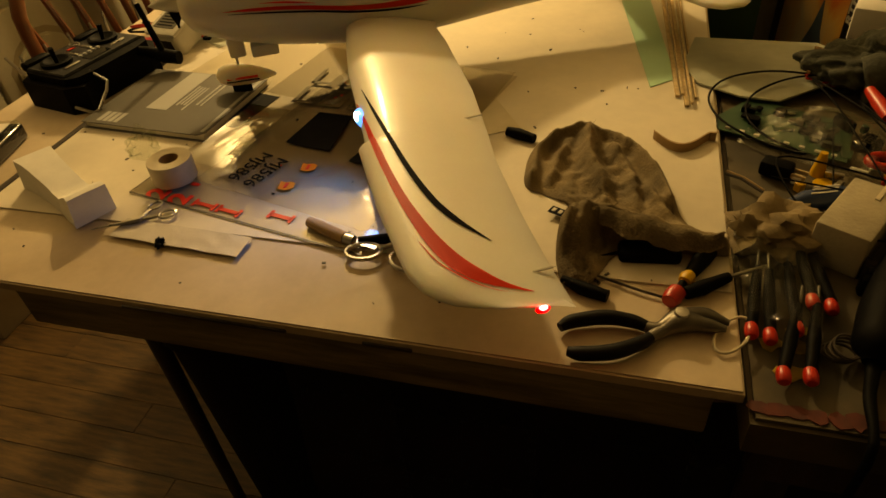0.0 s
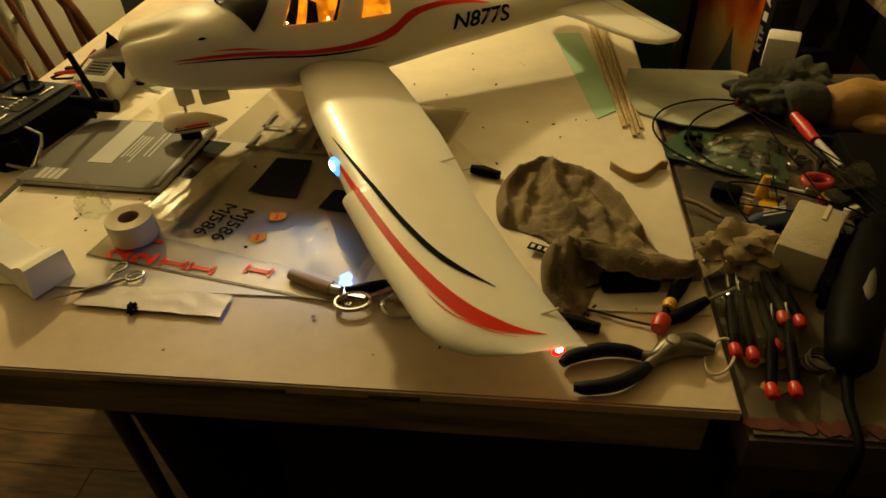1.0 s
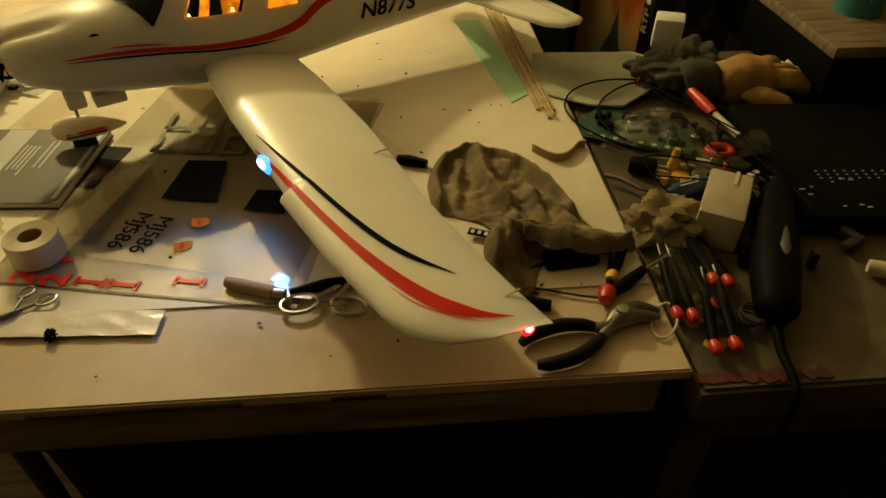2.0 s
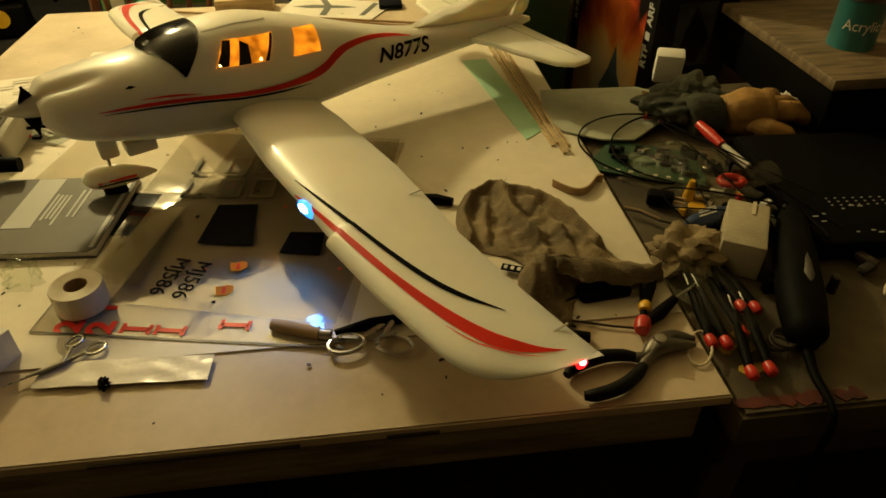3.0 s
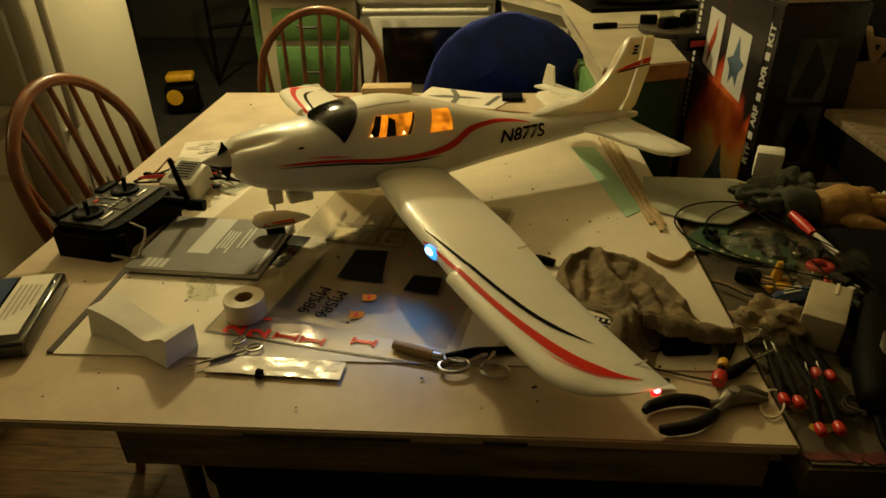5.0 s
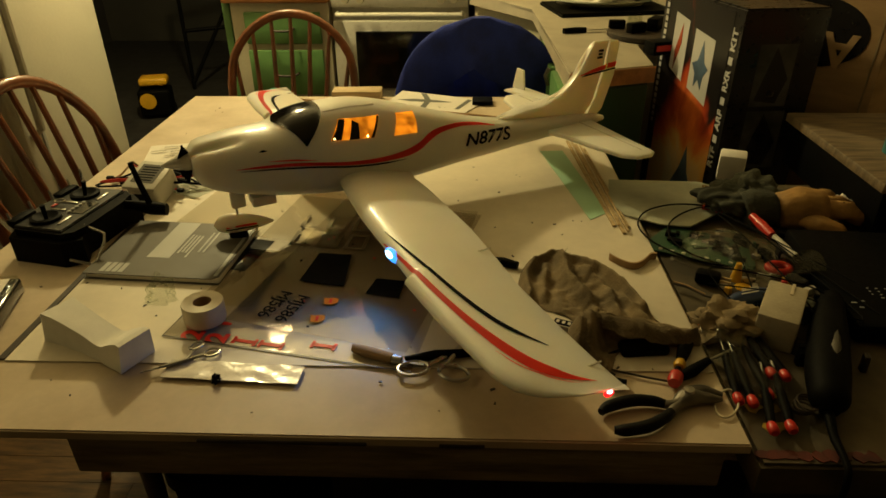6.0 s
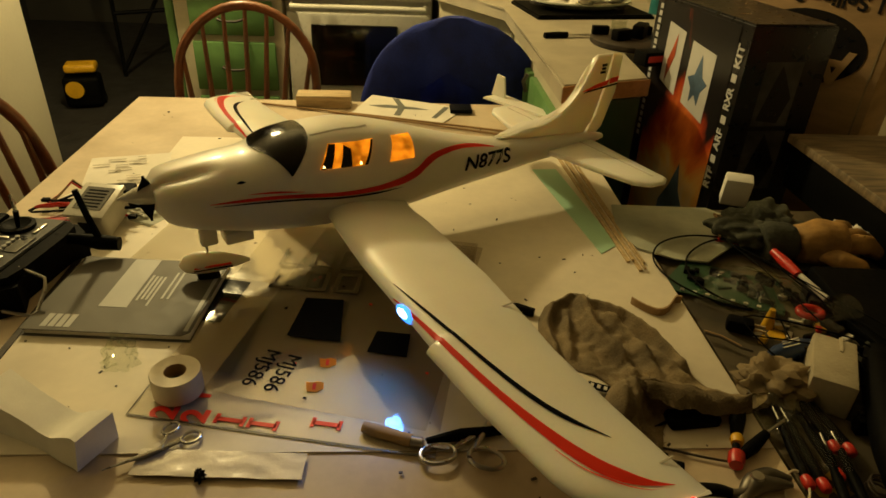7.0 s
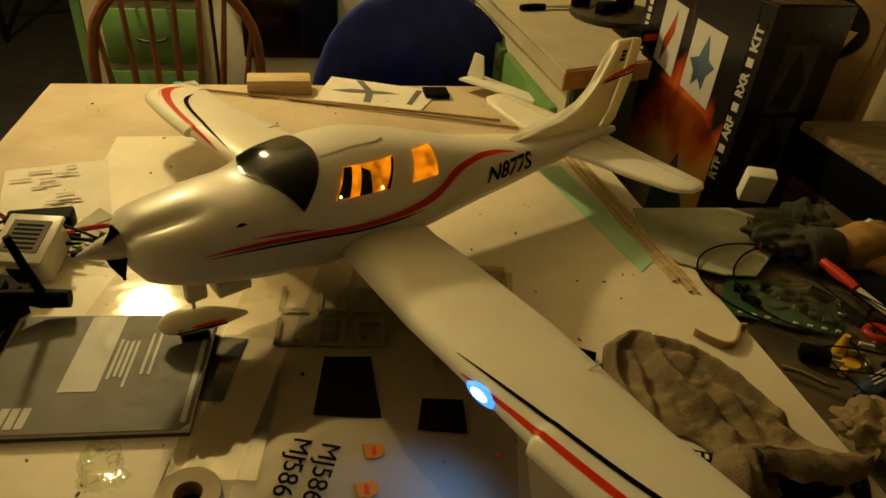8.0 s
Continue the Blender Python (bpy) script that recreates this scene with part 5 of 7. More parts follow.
FOLDS = (([(0.214, 0.362), (0.205, 0.315), (0.200, 0.268)], 0.014, 0.0065), ([(0.236, 0.372), (0.240, 0.320), (0.262, 0.262), (0.268, 0.225)], 0.030, 0.010), ([(0.268, 0.345), (0.292, 0.290), (0.300, 0.236)], 0.024, 0.008), ([(0.312, 0.262), (0.330, 0.222), (0.352, 0.190)], 0.016, 0.007), ([(0.250, 0.182), (0.243, 0.140), (0.246, 0.108)], 0.010, 0.006), ([(0.268, 0.178), (0.262, 0.140), (0.262, 0.115)], 0.008, 0.005), ([(0.234, 0.165), (0.231, 0.130), (0.232, 0.108)], 0.008, 0.005))


def near_line(line, x, y):
    """Distance to a polyline, how far along it (0 to 1), and the side."""
    best = (9.0, 0.0, 1.0)
    n = len(line) - 1
    for i in range(n):
        (ax, ay), (bx, by) = line[i], line[i + 1]
        dx, dy = bx - ax, by - ay
        t = min(1.0, max(0.0, ((x - ax) * dx + (y - ay) * dy) / (dx * dx + dy * dy)))
        d = math.hypot(x - ax - t * dx, y - ay - t * dy)
        if d < best[0]:
            best = (d, (i + t) / n, 1.0 if dx * (y - ay) - dy * (x - ax) > 0 else -1.0)
    return best


def rag_height(x, y):
    d, f, side_ = near_line(HEM, x, y)
    h = 0.0028 + 0.023 * (0.75 + 0.35 * noise.noise((f * 5, 0.3, 1.0))) * math.exp(-((d / (0.009 if side_ > 0 else 0.007)) ** 2))
    for line, high, wide in FOLDS:
        d, f, side_ = near_line(line, x, y)
        h += high * (0.8 + 0.5 * noise.noise((f * 4, high * 900, 2.0))) * math.exp(-((d / wide) ** 2)) * (1 - 0.5 * f)
    d, f, side_ = near_line(LIP, x, y)
    front = 0.030 - 0.024 * min(1.0, max(0.0, (x - 0.250) / 0.02))
    w = 0.019 if side_ > 0 else front
    h += (0.040 - 0.016 * f) * math.exp(-((d / w) ** 2))
    q = Vector((x * 42, y * 42, 3.0))
    h += 0.0055 * noise.noise(q) + 0.003 * noise.noise(q * 2.3)
    return max(0.0012, h)


def rim_at(a):
    """The outline at a turn from 0 to 1, rounded between its points."""
    n = len(RIM)
    i, t = int(a * n) % n, a * n - int(a * n)
    p0, p1, p2, p3 = (Vector(RIM[(i + d) % n]) for d in (-1, 0, 1, 2))
    return 0.5 * (2 * p1 + (p2 - p0) * t + (2 * p0 - 5 * p1 + 4 * p2 - p3) * t * t + (3 * p1 - p0 - 3 * p2 + p3) * t**3)


own = bmesh.new()
NA, NR = 210, 70
rows = []
for j in range(NR + 1):
    s_ = (j / NR) ** 0.8
    row = []
    for i in range(NA):
        p = RC + (rim_at(i / NA) - RC) * s_ * (1 + 0.018 * noise.noise((i * 0.23, 0.0, 5.0)) * s_)
        z = rag_height(p.x, p.y) * (1 - s_**14) ** 0.5 + 0.0008
        row.append(own.verts.new((p.x - RC.x, p.y - RC.y, z)))
    rows.append(row)
for r, q in zip(rows, rows[1:]):
    for i in range(NA):
        own.faces.new((r[i], r[(i + 1) % NA], q[(i + 1) % NA], q[i]))
bmesh.ops.remove_doubles(own, verts=own.verts[:], dist=0.00002)
part("cloth", own, M_TOWEL, rag, sharp=170)
own = bmesh.new()
prev = None
for k in range(41):
    f = 0.30 + 0.68 * k / 40
    g = f * (len(LIP) - 1)
    i = min(int(g), len(LIP) - 2)
    x, y = (LIP[i][q] + (LIP[i + 1][q] - LIP[i][q]) * (g - i) for q in (0, 1))
    reach = 0.030 * math.sin(math.pi * (0.10 + 0.86 * k / 40)) ** 0.6 * (1 + 0.25 * noise.noise((f * 9, 1.0, 4.0)))
    z0 = rag_height(x, y) - 0.001
    ring_ = []
    for q in range(9):
        d = q / 8
        ring_.append(own.verts.new((x - RC.x + 0.004 * noise.noise((f * 12, d * 2, 1.0)), y - RC.y - reach * d, z0 + 0.005 * math.sin(math.pi * d) - 0.010 * d * d + 0.002 * noise.noise((f * 18, d * 4, 2.0)))))
    if prev:
        for q in range(8):
            own.faces.new((prev[q], prev[q + 1], ring_[q + 1], ring_[q]))
    prev = ring_
bmesh.ops.solidify(own, geom=own.faces[:], thickness=0.0035)
part("lip_fold", own, M_TOWEL, rag, sharp=170)
# frayed threads along the inner fold and the torn foot
random.seed(77)
own = bmesh.new()
for k in range(520):
    line = random.choice((FOLDS[1][0], FOLDS[1][0], FOLDS[4][0], FOLDS[5][0], [(0.232, 0.106), (0.268, 0.112)], LIP[:4]))
    i, t = random.randrange(len(line) - 1), random.random()
    x = line[i][0] + (line[i + 1][0] - line[i][0]) * t + random.gauss(0, 0.006)
    y = line[i][1] + (line[i + 1][1] - line[i][1]) * t + random.gauss(0, 0.006)
    z = rag_height(x, y) - 0.001
    r, b = 0.0005, Vector((x - RC.x, y - RC.y, z))
    tip = b + Vector((random.gauss(0, 0.005), random.gauss(-0.002, 0.005), random.uniform(0.001, 0.007)))
    tip.z = max(0.002, tip.z)
    vs = [own.verts.new(b + Vector((r * math.cos(2.1 * q), r * math.sin(2.1 * q), 0))) for q in range(3)]
    top_v = own.verts.new(tip)
    for q in range(3):
        own.faces.new((vs[q], vs[(q + 1) % 3], top_v))
tagged(part("frayed_threads", own, M_TOWEL, rag, "loose frayed threads"), kind="stuff")
# black block put under the rag's lip to give its hollow dark shade
bt = thing("rag_hollow_block", "black block standing in for the shaded hollow under the rag", "charger", rotz(0.316, 0.158, TZ, 6))
part("case", box(0.062, 0.026, 0.015, (0, 0, 0.0075), 0.006, 3), M_BLACK, bt)
part("lead", tube([(-0.03, 0, 0.006), (-0.06, -0.01, 0.003), (-0.066, -0.03, 0.003), (-0.05, -0.045, 0.003)], 0.0016, 6), M_BLACK, bt)
tg = thing("printed_tag", "small black and white printed tag", "tag", rotz(0.224, 0.207, TZ + 0.004, -24))
part("tag", box(0.034, 0.012, 0.001, (0, 0, 0.0045)), M_NAVY, tg)
for k in range(4):
    part("print_bar", box(0.004, 0.006, 0.0006, (-0.012 + 0.008 * k, 0, 0.0054)), M_PAPER, tg)
hk = thing("black_file", "black handled file beneath the wing", "file", pose(0, 0, TZ + 0.008))
part("handle", tube([(0.13, 0.375, 0), (0.145, 0.370, 0), (0.168, 0.360, 0)], [0.006, 0.008, 0.006], 10), M_BLACK, hk)
hk2 = thing("dark_wrench", "dark steel wrench half beneath the wing tip", "wrench", pose(0, 0, TZ + 0.006))
part("bar", tube([(0.235, 0.105, 0), (0.255, 0.095, 0), (0.28, 0.088, 0)], [0.004, 0.007, 0.006], 10), M_BLACK, hk2)
cp = thing("square_card", "thin brownish card corner beneath the wing", "card", rotz(0.075, 0.41, TZ, 32))
part("card", slab(rect(-0.05, -0.05, 0.05, 0.05), 0.0026, 0.0034), M_TAPE, cp)
st = thing("leather_strip", "curved brown leather strip on the table", "strip", pose(0, 0, TZ))
own = bmesh.new()
prev = None
for k in range(19):
    f = k / 18
    x, y = 0.315 + 0.075 * f, 0.392 - 0.030 * math.sin(math.pi * min(1, f * 1.15)) + 0.004 * f
    ring = [own.verts.new((x, y, 0.0024)), own.verts.new((x, y, 0.014)), own.verts.new((x, y - 0.003, 0.014)), own.verts.new((x, y - 0.003, 0.0024))]
    if prev:
        for q in range(4):
            own.faces.new((prev[q], prev[(q + 1) % 4], ring[(q + 1) % 4], ring[q]))
    else:
        own.faces.new(ring)
    prev = ring
own.faces.new(prev[::-1])
part("strip", own, M_CARD, st)

# mint green sheet and balsa sticks
gs = thing("mint_green_sheet", "mint green plastic strip lying under balsa sticks", "plastic sheet", pose(0, 0, TZ))
part("strip", slab([(0.250, 0.868), (0.300, 0.872), (0.343, 0.560), (0.308, 0.530)], 0.0026, 0.0036), M_GREENTAPE, gs)
random.seed(2)
for k in range(5):
    s = thing("balsa_stick", "thin square balsa stick", "stick", pose(0, 0, TZ + 0.0045 + 0.0035 * (k % 2)), group="balsa sticks on the table")
    x0, x1 = 0.318 + 0.008 * k, 0.345 + 0.006 * k
    y0, y1 = 0.93 - 0.012 * k, 0.475 + 0.03 * random.random()
    w = 0.0055 if k in (0, 2) else 0.003
    a = math.atan2(y1 - y0, x1 - x0)
    part("stick", box(math.hypot(x1 - x0, y1 - y0), w, 0.0035, ((x0 + x1) / 2, (y0 + y1) / 2, 0), turn=Matrix.Rotation(a, 4, "Z")), M_BALSA, s)
gr = thing("grey_green_sheet", "grey-green foam sheet with an uneven edge", "foam sheet", pose(0, 0, 0))
part("sheet", slab([(0.372, 0.705), (0.548, 0.696), (0.60, 0.64), (0.545, 0.56), (0.475, 0.502), (0.425, 0.51), (0.372, 0.545), (0.352, 0.60)], TZ + 0.004, TZ + 0.0065, 0.0006), M_GREYSHEET, gr)

# back of the table
wb = thing("wood_block", "small plain wooden block at the table's far edge", "wood block", rotz(-0.217, 1.262, TZ, 2))
part("block", box(0.135, 0.055, 0.032, (0, 0, 0.016), 0.003), M_BALSA, wb)
for k, (a, b) in enumerate((((-0.40, 1.262), (0.24, 1.085)), ((-0.20, 1.205), (0.27, 1.045)))):
    r = thing("long_dowel", "thin brown wooden dowel across the table", "dowel", pose(0, 0, TZ + 0.004), group="dowels")
    part("dowel", tube([(*a, 0), ((a[0] + b[0]) / 2, (a[1] + b[1]) / 2, 0.001), (*b, 0)], 0.0028, 8), M_CARD, r)
cd = thing("picture_card", "white card printed with a grey aeroplane silhouette", "card", pose(0, 0, TZ))
part("card", slab([(-0.150, 1.185), (0.075, 1.135), (0.140, 1.255), (-0.100, 1.350)], 0.001, 0.003), M_PAPER, cd)
M_SIL = mat("silhouette_grey", (0.13, 0.14, 0.13), 0.6, vary=0.1, bump=0)
part("silhouette_body", slab([(-0.105, 1.262), (-0.06, 1.268), (0.01, 1.252), (0.045, 1.235), (0.0, 1.236), (-0.07, 1.246)], 0.0032, 0.0036), M_SIL, cd)
part("silhouette_wing", slab([(-0.045, 1.32), (-0.030, 1.318), (-0.012, 1.25), (-0.025, 1.185), (-0.040, 1.19), (-0.028, 1.25)], 0.0037, 0.0041), M_SIL, cd)
part("silhouette_side", slab([(0.052, 1.175), (0.064, 1.172), (0.10, 1.255), (0.088, 1.262)], 0.0032, 0.0036), M_SIL, cd)
part("dark_stub", box(0.055, 0.05, 0.01, (0.128, 1.235, 0.008), 0.002), M_NAVY, cd)
gl = thing("foam_tail_part", "white foam tailplane and fin of a small glider", "foam part", rotz(0.275, 1.215, TZ, -50))
part("tailplane", slab([(-0.10, -0.03), (0.10, -0.022), (0.105, 0.015), (-0.09, 0.03)], 0.024, 0.030, 0.002), M_FOAM, gl)
part("fin", slab([(-0.10, 0.0), (-0.055, 0.0), (-0.062, 0.052), (-0.085, 0.055)], -0.003, 0.003, m=Matrix(((1, 0, 0, 0), (0, 0, 1, 0.004), (0, 1, 0, 0.030), (0, 0, 0, 1)))), M_FOAM, gl)
part("wood_foot", box(0.05, 0.03, 0.024, (0.06, 0, 0.012), 0.002), M_BALSA, gl)

# papers by the propeller
M_FAINT = mat("faint_print", (0.52, 0.47, 0.38), 0.6, vary=0.1, bump=0)
fp = thing("printed_sheet", "pale printed sheet lying by the table's edge", "paper", rotz(-0.545, 0.815, TZ, 14))
part("sheet", sheet_grid(0.15, 0.19, 8, 8, ripple(0.0012, 5)), M_PAPER, fp)
random.seed(6)
for k in range(16):
    x, y = random.uniform(-0.06, 0.04), random.uniform(-0.085, 0.08)
    part("print_bar", box(random.uniform(0.015, 0.035), 0.005, 0.0004, (x, y, 0.0062)), M_FAINT, fp)
lp = thing("grey_card", "grey-green printed card under the propeller", "card", rotz(-0.450, 0.672, TZ, -32))
part("card", sheet_grid(0.095, 0.10, 8, 8, lambda x, y: 0.002 + 0.012 * (1 - x) ** 3 * y), M_GREYSHEET, lp)
for k in range(6):
    part("print_bar", box(0.03, 0.004, 0.0004, (-0.005 + 0.012 * (k % 2), -0.03 + 0.011 * k, 0.0056)), M_FAINT, lp)

# ---- transmitter, tub, battery ----
M_TXGREY = mat("dark_grey_plastic", (0.030, 0.031, 0.033), 0.35, vary=0.2, scale=20, fine=150, bump=0.1)
tx = thing("radio_transmitter", "black radio control transmitter with two sticks", "transmitter", rotz(-0.578, 0.452, TZ, 80) @ Matrix.Diagonal((1.0, 1.0, 1.12, 1)))
own = slab([(-0.095, -0.05), (-0.075, -0.075), (-0.045, -0.058), (0.045, -0.058), (0.075, -0.075), (0.095, -0.05), (0.092, 0.045), (0.06, 0.062), (-0.06, 0.062), (-0.092, 0.045)], 0.0, 0.048, 0.010)
part("case", own, M_BLACK, tx)
part("front_panel", slab([(-0.08, -0.045), (0.08, -0.045), (0.078, 0.042), (0.05, 0.054), (-0.05, 0.054), (-0.078, 0.042)], 0.048, 0.0515, 0.0015), M_TXGREY, tx, "dark grey control panel")
for sx in (-1, 1):
    g = part("gimbal", lathe([(0.024, 0.0), (0.024, 0.005), (0.019, 0.006), (0.010, 0.001), (0.0, 0.001)], 28, m=pose(0.047 * sx, 0.008, 0.051)), M_BLACK, tx)
    part("stick", tube([(0.047 * sx, 0.008, 0.052), (0.049 * sx, 0.006, 0.074)], [0.003, 0.0042], 10), M_BLACK, g)
for k in range(4):
    part("toggle_switch", tube([(-0.07 + 0.046 * k, 0.052, 0.05), (-0.07 + 0.046 * k, 0.056, 0.066)], [0.003, 0.0018], 8), M_STEEL, tx)
part("screen", box(0.042, 0.02, 0.001, (0, -0.028, 0.0522)), M_SMOKE, tx)
part("red_badge", box(0.014, 0.005, 0.001, (0.0, 0.030, 0.0524)), M_REDPL, tx)
part("carry_handle", tube([(-0.045, -0.058, 0.046), (-0.050, -0.096, 0.038), (-0.060, -0.101, 0.030), (-0.086, -0.102, 0.012), (-0.092, -0.096, 0.009), (-0.092, -0.058, 0.012)], 0.0024, 8), M_STEEL, tx, "chrome carrying handle")
part("antenna_base", tube([(0.045, -0.050, 0.042), (0.055, -0.080, 0.038), (0.062, -0.104, 0.032), (0.067, -0.132, 0.030)], [0.007, 0.008, 0.011, 0.010], 10), M_BLACK, tx)
part("antenna", tube([(0.062, -0.106, 0.034), (0.060, -0.097, 0.070), (0.059, -0.088, 0.108)], [0.0055, 0.005, 0.0045], 10), M_BLACK, tx, "upright black aerial rod")
for k in range(2):
    part("trim_slider", box(0.030, 0.005, 0.002, (-0.047 + 0.094 * k, -0.026, 0.0525), 0.0008), M_STEEL, tx)
    part("trim_slider", box(0.005, 0.028, 0.002, (-0.014 + 0.028 * k, 0.012, 0.0525), 0.0008), M_STEEL, tx)
    part("shoulder_pod", box(0.048, 0.020, 0.014, (-0.052 + 0.104 * k, 0.050, 0.050), 0.005), M_BLACK, tx)
    part("lever_switch", tube([(-0.086 + 0.172 * k, 0.04, 0.046), (-0.096 + 0.192 * k, 0.05, 0.074)], [0.0032, 0.0024], 8), M_STEEL, tx)
for k in range(5):
    part("button", lathe([(0, 0.003), (0.003, 0.0025), (0.0035, 0), (0, 0)], 10, m=pose(-0.018 + 0.009 * k, -0.012, 0.0515)), M_PALEGREY, tx)
part("neck_strap_eye", tube(loop(0.0, 0.018, 0.060, 0.007, 0.009), 0.0014, 6, closed=True), M_STEEL, tx)
tub = thing("white_tub", "small white plastic tub with a dark label window", "container", rotz(-0.508, 0.612, TZ, -10) @ pose(0, 0, 0.007, 16, 0, 0))
part("tub", box(0.062, 0.074, 0.045, (0, 0, 0.0225), 0.008, 3), M_ENAMEL, tub)
part("rim", box(0.068, 0.080, 0.007, (0, 0, 0.047), 0.003), M_ENAMEL, tub)
part("label", box(0.046, 0.052, 0.001, (0, 0.002, 0.0512)), M_GREY, tub, "grey printed label")
for k in range(6):
    part("label_bar", box(0.034, 0.003, 0.0006, (0, -0.018 + 0.0075 * k, 0.0519)), M_BLACK, tub)
part("front_sticker", box(0.03, 0.001, 0.025, (0, -0.0375, 0.020)), M_BLACK, tub)
ba = thing("battery_pack", "black battery pack with loose wires", "battery", rotz(-0.535, 0.712, TZ, 6))
part("pack", box(0.085, 0.034, 0.024, (0, 0, 0.012), 0.004), M_BLACK, ba)
for k, m in enumerate((M_REDPL, M_BLACK, M_CARD)):
    part("wire", tube([(-0.04, 0.002 * k, 0.016), (-0.065, 0.01 + 0.005 * k, 0.03), (-0.085, -0.01 * k, 0.012), (-0.10, -0.03 + 0.01 * k, 0.006)], 0.002, 6), m, ba)
# loose leads and papers round the tub
random.seed(33)
for k, (m, col) in enumerate(((M_BLACK, "black"), (M_REDPL, "red"), (M_PAPER, "white"), (M_BLACK, "black"), (M_BLACK, "black"))):
    w = thing("loose_lead", col + " thin lead tangled by the tub", "wire", pose(-0.53, 0.635, TZ), group="loose leads")
    a = [Vector((random.uniform(-0.10, 0.12), random.uniform(-0.03, 0.09), 0.004 + random.uniform(0, 0.03))) for _ in range(6)]
    bend = [a[0]]
    for i in range(5):
        p0, p1, p2, p3 = a[max(0, i - 1)], a[i], a[i + 1], a[min(5, i + 2)]
        for q in range(1, 6):
            t = q / 5
            bend.append(0.5 * (2 * p1 + (p2 - p0) * t + (2 * p0 - 5 * p1 + 4 * p2 - p3) * t * t + (3 * p1 - p0 - 3 * p2 + p3) * t**3))
    for p in bend:
        p.z = max(0.003, p.z)
    part("lead", tube(bend, 0.0022, 6), m, w)
    part("connector", box(0.013, 0.009, 0.006, tuple(a[-1]), 0.001), M_BLACK if k % 2 else M_PAPER, w)
for k, (x, y, r) in enumerate(((-0.455, 0.705, 25), (-0.585, 0.700, -20))):
    w = thing("white_slip", "small white slip of paper among the leads", "paper", rotz(x, y, TZ, r), group="paper slips")
    part("slip", sheet_grid(0.07, 0.045, 8, 6, ripple(0.002, 4 + k)), M_PAPER, w)
li = thing("pink_lighter", "pink plastic lighter by the transmitter", "lighter", rotz(-0.585, 0.610, TZ, 10))
part("body", box(0.062, 0.020, 0.012, (0, 0, 0.007), 0.005, 3), mat("pink_plastic", (0.75, 0.09, 0.12), 0.3, bump=0), li)
part("head", box(0.013, 0.018, 0.013, (0.037, 0, 0.0075), 0.002), M_STEEL, li)
ca = thing("organiser_case", "clear organiser case with a blue and orange label", "case", rotz(-0.598, 0.185, TZ, 14))
part("base", box(0.098, 0.178, 0.024, (0, 0, 0.012), 0.005, 3), M_SMOKE, ca)
part("lid", box(0.094, 0.174, 0.005, (0, 0, 0.0268), 0.002), M_BAG, ca, "clear lid")
part("blue_label", box(0.030, 0.150, 0.0008, (-0.024, 0, 0.0299)), M_LBLUE, ca)
part("orange_label", box(0.030, 0.022, 0.0008, (-0.024, -0.06, 0.0307)), M_ORANGE, ca)
part("white_label", box(0.045, 0.150, 0.0008, (0.018, 0, 0.0299)), M_PAPER, ca)
for k in range(5):
    part("label_bar", box(0.003, 0.10 - 0.012 * k, 0.0006, (0.004 + 0.007 * k, 0.005 * k, 0.0306)), M_FAINT, ca)

# crumbs on the tabletop
random.seed(11)
own = None
for k in range(130):
    x, y = random.uniform(-0.62, 0.37), random.uniform(0.02, 1.2)
    s = random.uniform(0.0008, 0.0026)
    own = box(s * random.uniform(1, 2.4), s, s * 0.6, (x, y, TZ + 0.0026), turn=Matrix.Rotation(random.random() * 6, 4, "Z"), bm=own)
cr = tagged(link("crumbs", own, M_DARKWOOD), "dark crumbs and filings strewn over the tabletop", "debris", kind="stuff")
# ---- things on the side table ----
SZ = 0.742
# screwdriver set in a clear sleeve
for k, (x, y) in enumerate(((0.427, 0.023), (0.448, 0.026), (0.406, 0.070), (0.421, 0.066), (0.444, 0.080), (0.462, 0.117), (0.477, 0.113))):
    s = thing("precision_driver", "small screwdriver with a red turning cap", "screwdriver", pose(x, y, SZ + 0.011), group="red-capped precision screwdrivers")
    dx = 0.012 - 0.005 * k + 0.01
    part("turning_cap", lathe([(0, -0.008), (0.0040, -0.0077), (0.0056, -0.006), (0.0062, -0.002), (0.0060, 0.003), (0.0050, 0.007), (0, 0.008)], 14, m=look((0, 0, 0), (-0.2 * dx * 8, -1, 0))), M_REDPL, s, "red cap")
    part("barrel", tube([(0.001, 0.007, 0), (dx * 0.5, 0.045, 0.001), (dx, 0.085, 0.002)], [0.005, 0.0058, 0.004], 10), M_BLACK, s, "black barrel")
    part("tip", tube([(dx, 0.085, 0.002), (dx * 1.3, 0.112, 0.002)], 0.0014, 6), M_WORNSTEEL, s)
sl = thing("clear_sleeve", "crinkled clear plastic sleeve round the screwdrivers", "plastic bag", rotz(0.438, 0.135, SZ + 0.019, -8))
part("sleeve", sheet_grid(0.062, 0.125, 16, 24, ripple(0.004, 6, 5, 6)), M_SLEEVE, sl)

M_OLDFOAM = mat("yellowed_foam", (0.46, 0.40, 0.28), 0.9, vary=0.08, scale=20, fine=220, bump=0.5, depth=0.0015)
fb = thing("foam_brick", "white packing foam brick", "foam block", rotz(0.512, 0.222, SZ, -30))
part("brick", box(0.050, 0.098, 0.048, (0, 0, 0.024), 0.003), M_OLDFOAM, fb)
part("groove", box(0.004, 0.03, 0.002, (0.006, 0.034, 0.0485)), M_TAPE, fb)
fb = thing("foam_chunk", "small white foam chunk leaning by the kit box", "foam block", rotz(0.625, 0.745, SZ, -20))
